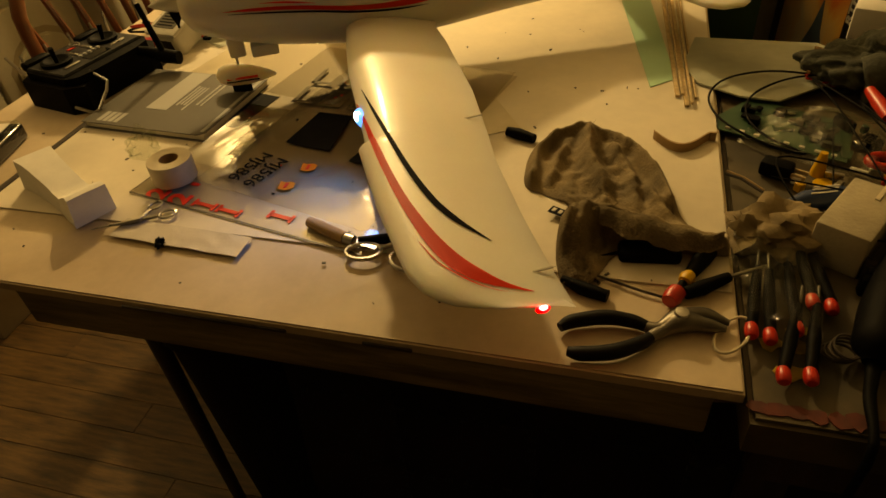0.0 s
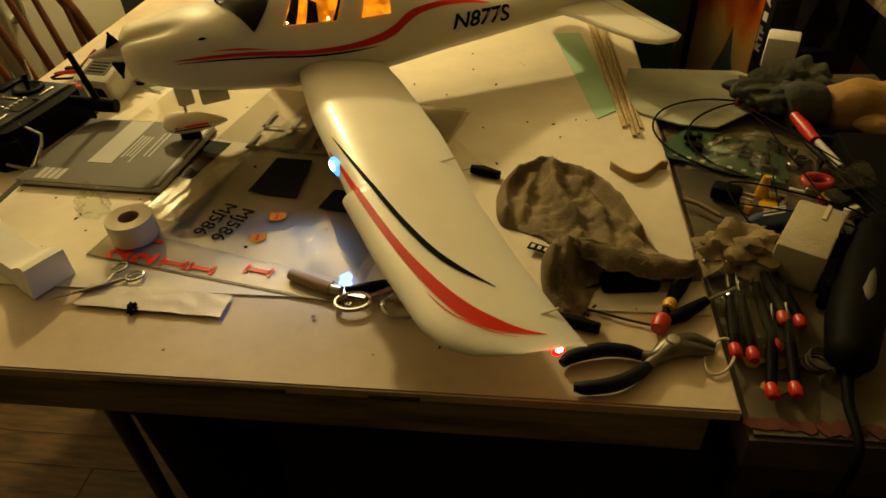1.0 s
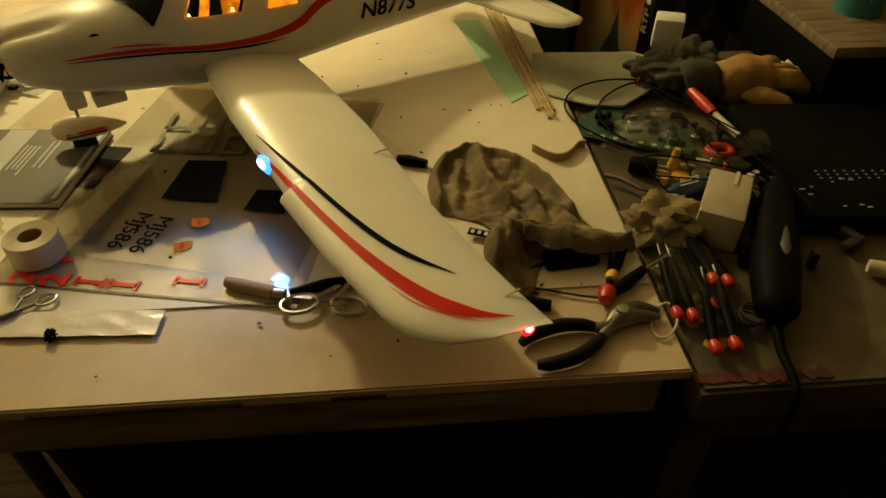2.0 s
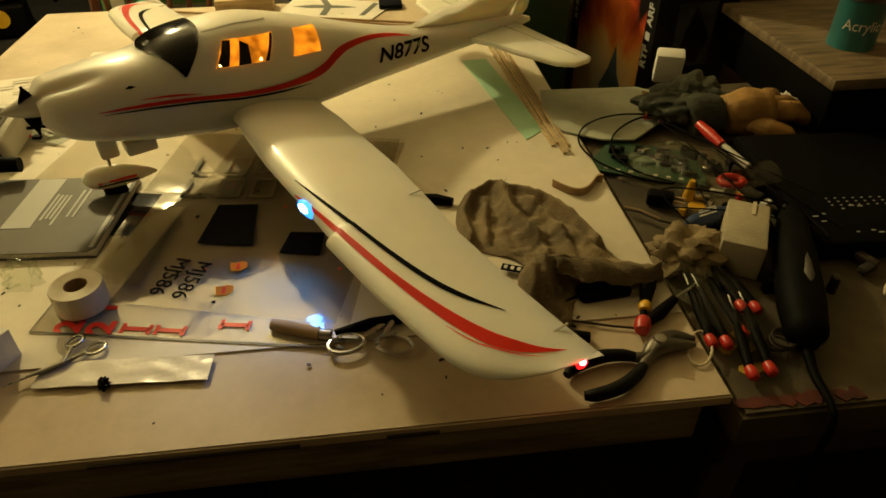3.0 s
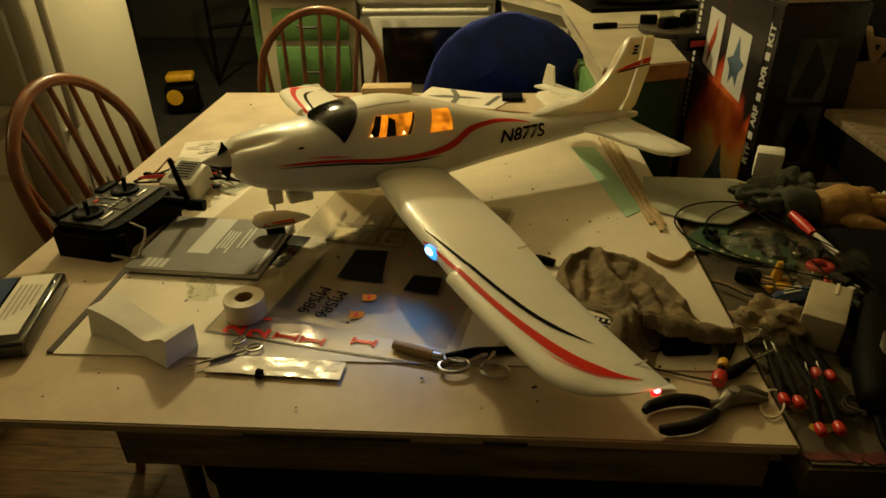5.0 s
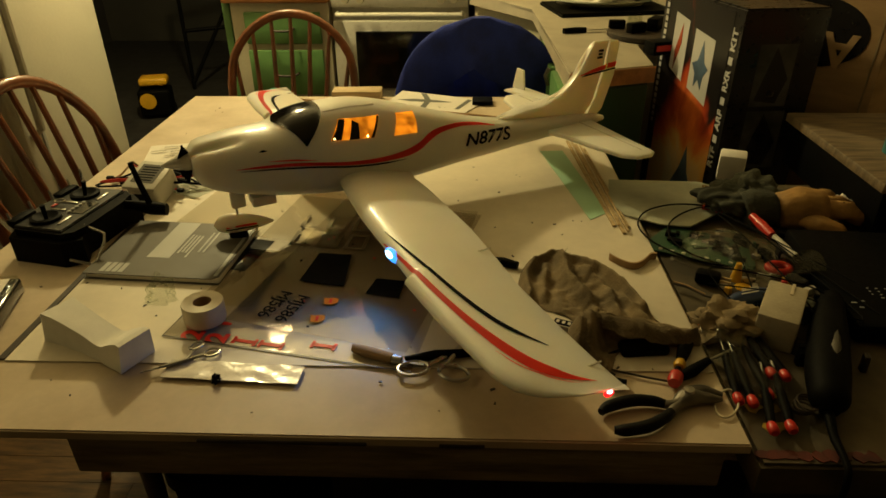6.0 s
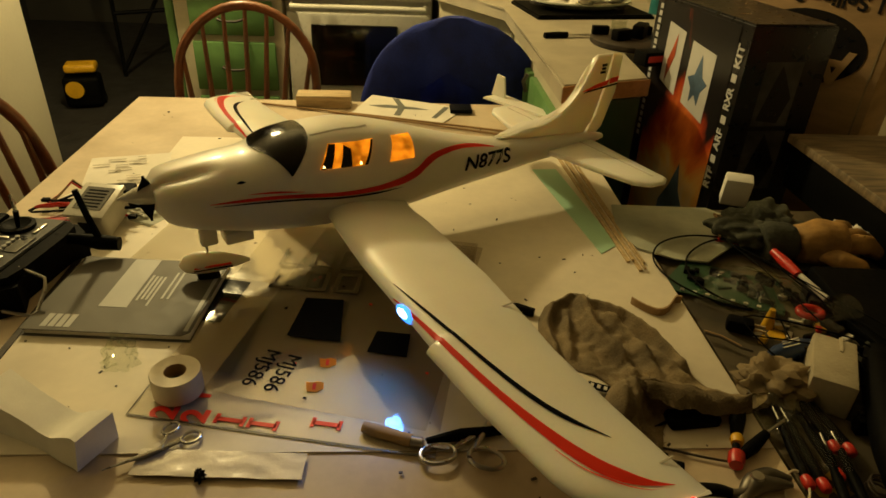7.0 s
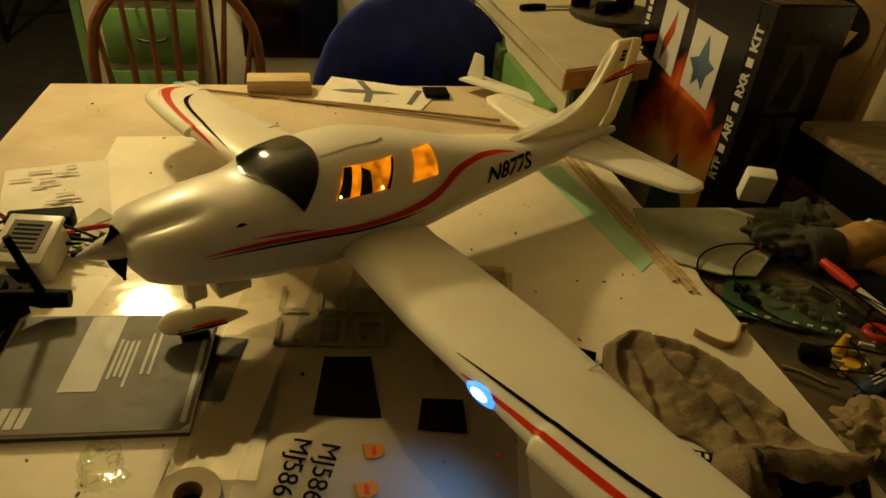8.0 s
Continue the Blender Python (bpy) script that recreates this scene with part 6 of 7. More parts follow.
part("chunk", box(0.05, 0.03, 0.06, (0, 0, 0.03), 0.004, turn=pose(0, 0, 0, 14, 0, 0)), M_PACK, fb)

# rotary tool with its lead over the edge
rt = thing("rotary_tool", "black rotary hand tool with its lead hanging down", "power tool", pose(0, 0, SZ))
part("body", tube(*flow([(0.600, 0.265, 0.024), (0.578, 0.225, 0.026), (0.548, 0.165, 0.028), (0.520, 0.105, 0.027), (0.503, 0.062, 0.022), (0.497, 0.045, 0.016)], [0.014, 0.02, 0.024, 0.025, 0.022, 0.010]), 22), M_BLACK, rt)
part("grey_panel", tube([(0.555, 0.17, 0.046), (0.53, 0.12, 0.048), (0.515, 0.09, 0.044)], [0.004, 0.007, 0.004], 10), M_GREY, rt)
part("lead", tube(*flow([(0.497, 0.045, 0.014), (0.490, 0.015, 0.008), (0.487, -0.018, 0.006), (0.485, -0.032, -0.006), (0.483, -0.036, -0.06), (0.478, -0.034, -0.35)], [0.006, 0.005, 0.004, 0.004, 0.0035, 0.0035]), 10), M_BLACK, rt)
wl = thing("wire_coil", "small coil of wire by the screwdrivers", "wire", pose(0, 0, SZ + 0.006))
for k in range(4):
    part("turn", tube(loop(0.475 + 0.002 * k, 0.062, 0.003 * k, 0.014, 0.011, 0.5 * k), 0.0012, 6, closed=True), M_DARKWOOD, wl)

crumple("brown_tissue", (0.440, 0.215, SZ + 0.002), (0.042, 0.034, 0.036), M_BROWN, "crumpled brown tissue paper", "tissue", 7, rough=0.55, crisp=True)
crumple("clear_wrap", (0.42, 0.165, SZ + 0.002), (0.020, 0.026, 0.022), M_BAG, "crumpled clear wrapping film", "plastic scrap", 17, rough=0.9)
gt = thing("glue_tube", "blue-labelled glue tube with a red cap", "glue", pose(0, 0, SZ + 0.013))
part("tube", tube([(0.455, 0.267, 0), (0.475, 0.274, 0.001), (0.512, 0.286, 0.001), (0.53, 0.292, 0)], [0.003, 0.011, 0.0125, 0.009], 16), M_LBLUE, gt)
part("shoulder", tube([(0.522, 0.289, 0), (0.538, 0.294, 0)], [0.011, 0.006], 14), M_PAPER, gt)
part("cap", tube([(0.538, 0.294, 0), (0.562, 0.303, 0)], [0.0075, 0.006], 12), M_REDPL, gt, "red cap")
for k in range(3):
    part("label_bar", box(0.028, 0.0015, 0.0012, (0.492 + 0.002 * k, 0.276 + 0.006 * k, 0.0135 - 0.001 * abs(k - 1)), turn=Matrix.Rotation(0.31, 4, "Z")), M_PAPER, gt)
wi = thing("bare_wire", "short twist of brown wire", "wire", pose(0, 0, SZ + 0.01))
part("wire", tube([(0.398, 0.322, 0), (0.415, 0.312, 0.001), (0.435, 0.290, 0), (0.448, 0.283, 0)], 0.0016, 6), M_DARKWOOD, wi)
part("wire", tube([(0.400, 0.328, 0), (0.417, 0.314, 0.002), (0.437, 0.294, 0)], 0.0012, 6), M_CARD, wi)
pg = thing("mains_plug", "black mains plug with brass pins", "plug", rotz(0.455, 0.340, SZ, -25))
part("body", box(0.036, 0.022, 0.02, (0, 0, 0.011), 0.005), M_BLACK, pg)
for y in (-0.006, 0.006):
    part("pin", box(0.016, 0.002, 0.005, (0.025, y, 0.011)), M_BALSA, pg)
yl = thing("yellow_wire_nut", "yellow screw-on wire connector", "connector", pose(0.502, 0.350, SZ))
part("nut", lathe([(0, 0.03), (0.004, 0.03), (0.0085, 0.004), (0.0085, 0), (0, 0)], 12), M_YELLOW, yl)
part("skirt", lathe([(0, 0.002), (0.011, 0.002), (0.012, 0), (0, 0)], 12, m=pose(0.004, -0.02, 0)), M_YELLOW, yl)

# black cable loops and a clear bag of parts
cb = thing("black_cable", "looped black cable on the clutter", "cable", pose(0, 0, SZ))
pts = [(0.59, 0.52, 0.03), (0.54, 0.56, 0.024), (0.47, 0.575, 0.022), (0.41, 0.55, 0.02), (0.385, 0.50, 0.016), (0.40, 0.44, 0.014), (0.45, 0.39, 0.012), (0.49, 0.375, 0.012), (0.45, 0.41, 0.012), (0.43, 0.46, 0.014), (0.445, 0.515, 0.018), (0.50, 0.555, 0.024), (0.57, 0.545, 0.034), (0.60, 0.50, 0.036)]
smooth_pts = []
for i in range(len(pts) - 1):
    p0, p1, p2, p3 = (Vector(pts[max(0, min(len(pts) - 1, i + d))]) for d in (-1, 0, 1, 2))
    for k in range(5):
        t = k / 5
        smooth_pts.append(0.5 * (2 * p1 + (p2 - p0) * t + (2 * p0 - 5 * p1 + 4 * p2 - p3) * t * t + (3 * p1 - p0 - 3 * p2 + p3) * t**3))
part("cable", tube(smooth_pts, 0.0015, 8), M_BLACK, cb)
bag = thing("parts_bag", "crinkled clear bag of small dark parts", "plastic bag", rotz(0.520, 0.425, SZ, -28))
part("bag", sheet_grid(0.165, 0.135, 30, 26, lambda x, y: 0.004 + 0.030 * math.sin(math.pi * x) * math.sin(math.pi * y) + 0.010 * abs(noise.noise((x * 6, y * 6, 2))) + 0.004 * noise.noise((x * 14, y * 14, 2))), M_BAG, bag)
random.seed(13)
for k in range(22):
    x, y = random.uniform(-0.07, 0.07), random.uniform(-0.055, 0.055)
    part("small_part", box(random.uniform(0.008, 0.026), random.uniform(0.005, 0.014), random.uniform(0.004, 0.012), (x, y, 0.006), 0.001, 1, turn=Matrix.Rotation(random.random() * 3, 4, "Z")), random.choice((M_BLACK, M_BLACK, M_DKGREEN, M_STEEL, M_DARKWOOD)), bag)
for k in range(9):
    m = random.choice((M_STEEL, M_PAPER, M_YELLOW, M_BLACK, M_REDPL, M_BLACK))
    s = thing("small_bit", "small loose electronic component among the clutter", "component", rotz(random.uniform(0.47, 0.60), random.uniform(0.31, 0.38), SZ, random.uniform(0, 180)), group="loose components")
    part("bit", box(random.uniform(0.008, 0.02), random.uniform(0.005, 0.01), random.uniform(0.005, 0.012), (0, 0, 0.006), 0.001, 1), m, s)
rh = thing("red_handled_tool", "red handled tool with a white shaft", "hand tool", pose(0, 0, SZ + 0.03))
part("handle", tube([(0.575, 0.50, 0.006), (0.580, 0.470, 0.004), (0.586, 0.440, 0.0)], [0.0065, 0.0085, 0.0075], 12), M_REDPL, rh, "red handle")
part("shaft", tube([(0.588, 0.438, 0), (0.598, 0.400, -0.004), (0.602, 0.385, -0.006)], 0.005, 10), M_ENAMEL, rh)
rr = thing("red_ring_cap", "glossy red ring-shaped cap", "cap", pose(0.572, 0.368, SZ + 0.002))
part("ring", tube(loop(0, 0, 0.010, 0.016, 0.013), 0.0055, 12, closed=True), M_REDPL, rr)
cc = thing("clear_cup", "clear plastic cup lying on its side", "cup", pose(0.590, 0.335, SZ + 0.026))
part("cup", lathe([(0.0, 0), (0.021, 0), (0.026, 0.05), (0.0245, 0.05), (0.0195, 0.002), (0, 0.002)], 24, m=pose(-0.025, 0.0, 0.0, 0, 90, 20)), M_BAG, cc)

# dark circuit board with a row of pale contacts, leaning on the bag
cbd = thing("circuit_board", "dark green circuit board with pale contacts along its edge", "circuit board", rotz(0.470, 0.445, SZ, -24))
part("board", slab([(-0.085, -0.045), (0.09, -0.045), (0.075, 0.05), (-0.055, 0.055)], 0.006, 0.008), M_DKGREEN, cbd)
for k in range(9):
    part("contact", box(0.006, 0.004, 0.002, (-0.07 + 0.018 * k, -0.038, 0.009)), M_PAPER, cbd)
random.seed(44)
for k in range(14):
    part("chip", box(random.uniform(0.006, 0.022), random.uniform(0.006, 0.014), random.uniform(0.003, 0.010), (random.uniform(-0.05, 0.07), random.uniform(-0.025, 0.04), 0.012), 0.0008, 1), random.choice((M_BLACK, M_BLACK, M_DARKWOOD, M_OLIVE)), cbd)
# heap of dark leads and oddments between the bag and the case
random.seed(45)
for k in range(26):
    s = thing("dark_oddment", "small dark oddment in the heap on the side table", "oddment", rotz(random.uniform(0.50, 0.66), random.uniform(0.14, 0.50), SZ, random.uniform(0, 180)), group="dark oddments")
    w = random.uniform(0.012, 0.04)
    part("body", box(w, w * random.uniform(0.3, 0.7), random.uniform(0.008, 0.03), (0, 0, 0.010), 0.003, 2), random.choice((M_BLACK, M_BLACK, M_RUBBER, M_DARKWOOD, M_OLIVE, M_CLOTH)), s)
for k in range(3):
    a = [Vector((random.uniform(0.44, 0.66), random.uniform(0.15, 0.52), SZ + random.uniform(0.01, 0.045))) for _ in range(5)]
    bend = []
    for i in range(4):
        p0, p1, p2, p3 = a[max(0, i - 1)], a[i], a[i + 1], a[min(4, i + 2)]
        for q in range(6):
            t = q / 6
            bend.append(0.5 * (2 * p1 + (p2 - p0) * t + (2 * p0 - 5 * p1 + 4 * p2 - p3) * t * t + (3 * p1 - p0 - 3 * p2 + p3) * t**3))
    s = thing("dark_lead", "thin dark lead tangled over the side table", "wire", pose(0, 0, 0), group="dark leads")
    for p in bend:
        p.z = max(SZ + 0.003, p.z)
    part("lead", tube(bend, 0.0011, 6), M_BLACK, s)

# work glove and cloth
gv = crumple("olive_cloth", (0.598, 0.588, SZ), (0.068, 0.050, 0.056), M_OLIVE, "crumpled olive cloth heaped on the side table", "cloth", 31, rough=0.5, crisp=False)
M_SEAMTHREAD = mat("glove_seam", (0.16, 0.09, 0.03), 0.9, vary=0.2, bump=0)
g2 = thing("work_glove", "worn tan leather work glove lying palm down", "glove", rotz(0.672, 0.530, SZ, 12))


def soft_lobe(line, radii, seed):
    """A padded leather form along a line, creased."""
    own = tube(line, radii, 20)
    bmesh.ops.subdivide_edges(own, edges=own.edges[:], cuts=2, use_grid_fill=True, smooth=0.6)
    for v in own.verts:
        n = v.co * 38 + Vector((seed, 0, 0))
        v.co += Vector((noise.noise(n), noise.noise(n + Vector((7, 0, 0))), noise.noise(n + Vector((0, 7, 0))))) * 0.004
        v.co.z = max(0.001, v.co.z)
    return own


part("palm", soft_lobe([(-0.050, 0.018, 0.026), (-0.034, 0.015, 0.030), (0.0, 0.008, 0.034), (0.030, 0.0, 0.031), (0.044, -0.003, 0.026)], [0.012, 0.032, 0.038, 0.034, 0.018], 1), M_TAN, g2, sharp=170)
for k, (y0, x1, y1, z1) in enumerate(((0.026, 0.094, 0.034, 0.020), (0.006, 0.104, 0.004, 0.024), (-0.016, 0.098, -0.026, 0.019))):
    part("finger", soft_lobe([(0.026, y0, 0.030), (0.045, y0, 0.036), ((0.045 + x1) / 2, (y0 + y1) / 2, 0.036), (x1, y1, z1), (x1 + 0.008, y1, z1 - 0.003)], [0.010, 0.0165, 0.0165, 0.013, 0.005], 3 + k), M_TAN, g2, sharp=170)
    part("seam", tube([(0.030, y0 - 0.002, 0.0465), (0.060, (y0 + y1) / 2, 0.0525), (x1 - 0.008, y1, z1 + 0.0165)], 0.0011, 6), M_SEAMTHREAD, g2)
part("thumb", soft_lobe([(-0.010, -0.016, 0.026), (0.006, -0.040, 0.024), (0.032, -0.058, 0.018), (0.040, -0.062, 0.016)], [0.012, 0.0165, 0.013, 0.005], 9), M_TAN, g2, sharp=170)
part("cuff", soft_lobe([(-0.092, 0.030, 0.030), (-0.084, 0.028, 0.032), (-0.050, 0.018, 0.030), (-0.040, 0.016, 0.028)], [0.030, 0.035, 0.032, 0.024], 11), M_OLIVE, g2, "dark olive knitted cuff", sharp=170)
g3 = crumple("white_tissue", (0.752, 0.572, SZ), (0.042, 0.036, 0.036), M_PAPER, "crumpled white paper tissue", "tissue", 51, rough=0.7, crisp=False)
d = thing("dark_parts_heap", "tangle of dark wires and brown connectors", "wires", pose(0.56, 0.59, SZ))
random.seed(21)
for k in range(12):
    a = [Vector((random.uniform(-0.05, 0.05), random.uniform(-0.04, 0.04), random.uniform(0.006, 0.04))) for _ in range(4)]
    part("wire", tube(a, 0.0022, 6), random.choice((M_BLACK, M_BLACK, M_DARKWOOD, M_CARD, M_REDPL)), d)

# black equipment case with a wooden board on it
M_WORNB = mat("worn_board", (0.26, 0.19, 0.11), 0.6, vary=0.25, scale=9, fine=60, stretch=(1.5, 10, 4))
eq = thing("equipment_case", "large black equipment case under a wooden board", "case", pose(0, 0, SZ))
part("case", box(0.58, 0.355, 0.088, (1.06, 0.662, 0.044), 0.006), M_BLACK, eq)
part("board", box(0.60, 0.375, 0.018, (1.06, 0.662, 0.099), 0.003), M_WORNB, eq, "worn brown wooden board")
kp = thing("control_panel", "black control panel with rows of small white marks", "control panel", rotz(0.86, 0.315, SZ, -4))
part("casing", box(0.50, 0.28, 0.030, (0, 0, 0.015), 0.008), M_BLACK, kp)
random.seed(9)
for j in range(3):
    for k in range(9):
        part("white_mark", box(0.0028, 0.0016, 0.0006, (-0.20 + 0.012 * k, -0.045 - 0.008 * j, 0.0304)), M_PALEGREY, kp)
for k in range(10):
    part("white_mark", box(random.uniform(0.003, 0.008), 0.002, 0.0006, (random.uniform(-0.235, -0.08), random.uniform(-0.13, -0.04), 0.0304)), M_PALEGREY, kp)
wt = thing("ribbed_hose", "short length of pale ribbed hose", "hose", pose(0, 0, SZ + 0.012))
part("hose", tube([(0.64 + 0.012 * k, 0.125 - 0.007 * k, 0) for k in range(13)], [0.009 if k % 2 else 0.0075 for k in range(13)], 12), M_TAPE, wt)
# paint tin and red can on the board
can = thing("paint_tin", "teal labelled acrylic paint tin", "paint tin", pose(0.868, 0.61, SZ + 0.108))
part("tin", lathe([(0, 0), (0.036, 0), (0.036, 0.078), (0.0375, 0.08), (0.0375, 0.084), (0.033, 0.084), (0.033, 0.078), (0, 0.078)], 32), M_TEAL, can)
part("rim", lathe([(0.0365, 0.077), (0.039, 0.079), (0.039, 0.085), (0.0365, 0.087), (0.033, 0.085), (0.033, 0.081)], 32), M_WORNSTEEL, can)
lab = words("label_lettering", "Acrylic", 0.024, M_PAPER, can, Matrix.Identity(4), thick=0.0003, fit=0.06)
for v in lab.data.vertices:
    a = -1.95 + v.co.x / 0.037
    v.co = ((0.0366 + v.co.z) * math.cos(a), (0.0366 + v.co.z) * math.sin(a), 0.040 + v.co.y)
rc = thing("red_can", "red and white aerosol can", "can", pose(0.945, 0.53, SZ + 0.108))
part("can", lathe([(0, 0), (0.031, 0), (0.032, 0.004), (0.032, 0.12), (0.02, 0.14), (0, 0.14)], 28), M_REDPL, rc)
part("white_band", lathe([(0.0322, 0.035), (0.0326, 0.036), (0.0326, 0.07), (0.0322, 0.071)], 28), M_PAPER, rc)
fo = thing("white_foam_slab", "white foam slab leaning over the paint tin", "foam", pose(0.925, 0.74, SZ + 0.108, 0, 24, 0))
part("slab", box(0.20, 0.10, 0.10, (0.06, 0.02, 0.15), 0.006), M_PACK, fo)

# ---- kit box, cardboard box ----
kit = thing("kit_box", "tall glossy model kit box with printed pictures", "box", rotz(0.640, 0.865, 0, 0))
M_KBLACK = mat("box_black", (0.012, 0.011, 0.011), 0.3, vary=0.1, bump=0)
M_KRED = mat("box_picture_red", (0.60, 0.10, 0.03), 0.35, vary=0.25, scale=11, bump=0)
M_KBLUE = mat("box_blue_grey", (0.13, 0.22, 0.36), 0.35, vary=0.3, scale=12, bump=0)
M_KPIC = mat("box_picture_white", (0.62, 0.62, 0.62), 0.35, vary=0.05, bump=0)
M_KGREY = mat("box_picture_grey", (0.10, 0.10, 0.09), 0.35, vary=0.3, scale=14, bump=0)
own = slab([(0, 0), (0.175, 0.02), (0.11, 0.365), (-0.065, 0.345)], 0.0, 1.055, 0.004)
part("carton", own, M_KBLACK, kit)
# picture side: s runs from the far edge to the near edge, t is height
FA, FB = Vector((-0.065, 0.345, 0)), Vector((0.0, 0.0, 0))
FD = (FB - FA).normalized()
FN = Vector((FD.y, -FD.x, 0))


def print_on(name, pts, material, lift, label=""):
    own = bmesh.new()
    lo = [own.verts.new(FA + FD * s + FN * (lift - 0.0006) + Vector((0, 0, t))) for s, t in pts]
    hi = [own.verts.new(FA + FD * s + FN * lift + Vector((0, 0, t))) for s, t in pts]
    own.faces.new(lo)
    own.faces.new(hi)
    for i in range(len(pts)):
        own.faces.new((lo[i], lo[(i + 1) % len(pts)], hi[(i + 1) % len(pts)], hi[i]))
    return part(name, own, material, kit, label)


M_FLAME = bpy.data.materials.new("flame_picture_print")
M_FLAME.use_nodes = True
fn, fl = M_FLAME.node_tree.nodes, M_FLAME.node_tree.links
fb_ = fn["Principled BSDF"]
fb_.inputs["Roughness"].default_value = 0.32
where = fn.new("ShaderNodeTexCoord")
stretch_ = fn.new("ShaderNodeMapping")
stretch_.inputs["Scale"].default_value = (7.0, 7.0, 4.5)
fl.new(where.outputs["Object"], stretch_.inputs[0])
cloud = fn.new("ShaderNodeTexNoise")
cloud.inputs["Scale"].default_value, cloud.inputs["Detail"].default_value, cloud.inputs["Distortion"].default_value = 1.0, 4.0, 0.8
fl.new(stretch_.outputs[0], cloud.inputs["Vector"])
axis = fn.new("ShaderNodeSeparateXYZ")
fl.new(where.outputs["Object"], axis.inputs[0])
rise = fn.new("ShaderNodeMapRange")
rise.inputs[1].default_value, rise.inputs[2].default_value, rise.inputs[3].default_value, rise.inputs[4].default_value = 0.60, 0.93, 0.30, -0.24
fl.new(axis.outputs[2], rise.inputs[0])
total = fn.new("ShaderNodeMath")
fl.new(cloud.outputs[0], total.inputs[0])
fl.new(rise.outputs[0], total.inputs[1])
ramp_ = fn.new("ShaderNodeValToRGB")
for place, c in ((0.50, (0.40, 0.05, 0.015)), (0.62, (0.75, 0.20, 0.04)), (0.72, (0.80, 0.50, 0.16)), (0.86, (0.70, 0.62, 0.42))):
    ramp_.color_ramp.elements.new(place).color = (*c, 1)
ramp_.color_ramp.elements[0].position, ramp_.color_ramp.elements[0].color = 0.38, (0.010, 0.009, 0.010, 1)
ramp_.color_ramp.elements[-1].color = (0.62, 0.60, 0.50, 1)
fl.new(total.outputs[0], ramp_.inputs[0])
fl.new(ramp_.outputs[0], fb_.inputs["Base Color"])
print_on("flame_print", [(0.040, 0.30), (0.316, 0.30), (0.316, 1.045), (0.040, 1.045)], M_FLAME, 0.0012, "printed picture of orange flame and smoke")
print_on("jet_print", [(0.16, 0.30), (0.27, 0.30), (0.272, 0.62), (0.24, 0.66), (0.222, 0.72), (0.20, 0.66), (0.17, 0.61)], M_KBLUE, 0.0022, "blue-grey jet print")
print_on("picture", [(0.070, 0.875), (0.140, 0.855), (0.140, 0.995), (0.070, 1.005)], M_KPIC, 0.0022, "white picture panel")
print_on("picture", [(0.172, 0.85), (0.262, 0.83), (0.262, 0.975), (0.172, 0.985)], M_KPIC, 0.0022, "white picture panel")
print_on("picture_craft", [(0.09, 0.875), (0.10, 0.90), (0.115, 0.94), (0.112, 0.985), (0.10, 0.95), (0.088, 0.92)], M_KRED, 0.0030)
print_on("picture_craft", [(0.180, 0.91), (0.203, 0.92), (0.217, 0.965), (0.232, 0.92), (0.252, 0.91), (0.235, 0.89), (0.232, 0.86), (0.215, 0.88), (0.200, 0.86), (0.198, 0.89)], M_KBLUE, 0.0030)
for k in range(20):
    print_on("maker_name_bar", [(0.016, 0.72 + 0.016 * k), (0.028, 0.72 + 0.016 * k), (0.028, 0.731 + 0.016 * k), (0.016, 0.731 + 0.016 * k)], M_KPIC, 0.0022)
fm = Matrix((( -FN.x * 0 + 0, -FD.x, FN.x, 0), (0, -FD.y, FN.y, 0), (1, 0, 0, 0), (0, 0, 0, 1)))
for txt, t in (("RTF", 0.735), ("ARF", 0.82), ("RXR", 0.905), ("KIT", 0.99)):
    p = FA + FD * 0.330 + FN * 0.0012
    words("side_lettering", txt, 0.026, M_KPIC, kit, Matrix.Translation((p.x, p.y, t)) @ fm, thick=0.0005, bold=0.0008, fit=0.046)
for t in (0.7775, 0.8625, 0.9475):
    print_on("square_mark", [(0.322, t - 0.008), (0.338, t - 0.008), (0.338, t + 0.008), (0.322, t + 0.008)], M_KPIC, 0.0016)
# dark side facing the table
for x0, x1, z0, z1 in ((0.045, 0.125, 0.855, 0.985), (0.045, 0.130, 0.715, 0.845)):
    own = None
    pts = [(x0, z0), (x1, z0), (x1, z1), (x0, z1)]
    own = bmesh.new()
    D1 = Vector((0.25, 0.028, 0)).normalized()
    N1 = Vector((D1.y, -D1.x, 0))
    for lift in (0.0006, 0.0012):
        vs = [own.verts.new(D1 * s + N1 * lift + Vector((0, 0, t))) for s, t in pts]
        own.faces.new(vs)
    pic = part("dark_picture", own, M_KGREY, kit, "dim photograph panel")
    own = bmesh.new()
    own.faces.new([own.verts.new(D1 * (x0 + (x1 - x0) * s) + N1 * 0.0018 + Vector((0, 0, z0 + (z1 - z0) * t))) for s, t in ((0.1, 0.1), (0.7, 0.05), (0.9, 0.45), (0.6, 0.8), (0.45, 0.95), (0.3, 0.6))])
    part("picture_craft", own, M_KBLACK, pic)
cbx = thing("cardboard_carton", "brown cardboard carton with black upside-down print", "carton", rotz(0.780, 1.262, 0, -51))
part("carton", box(0.36, 0.16, 1.17, (0.18, 0.08, 0.585), 0.004), M_CARD, cbx)
for x in (0.02, 0.34):
    part("corner_crease", box(0.004, 0.002, 1.15, (x, -0.0005, 0.585)), M_BROWN, cbx)
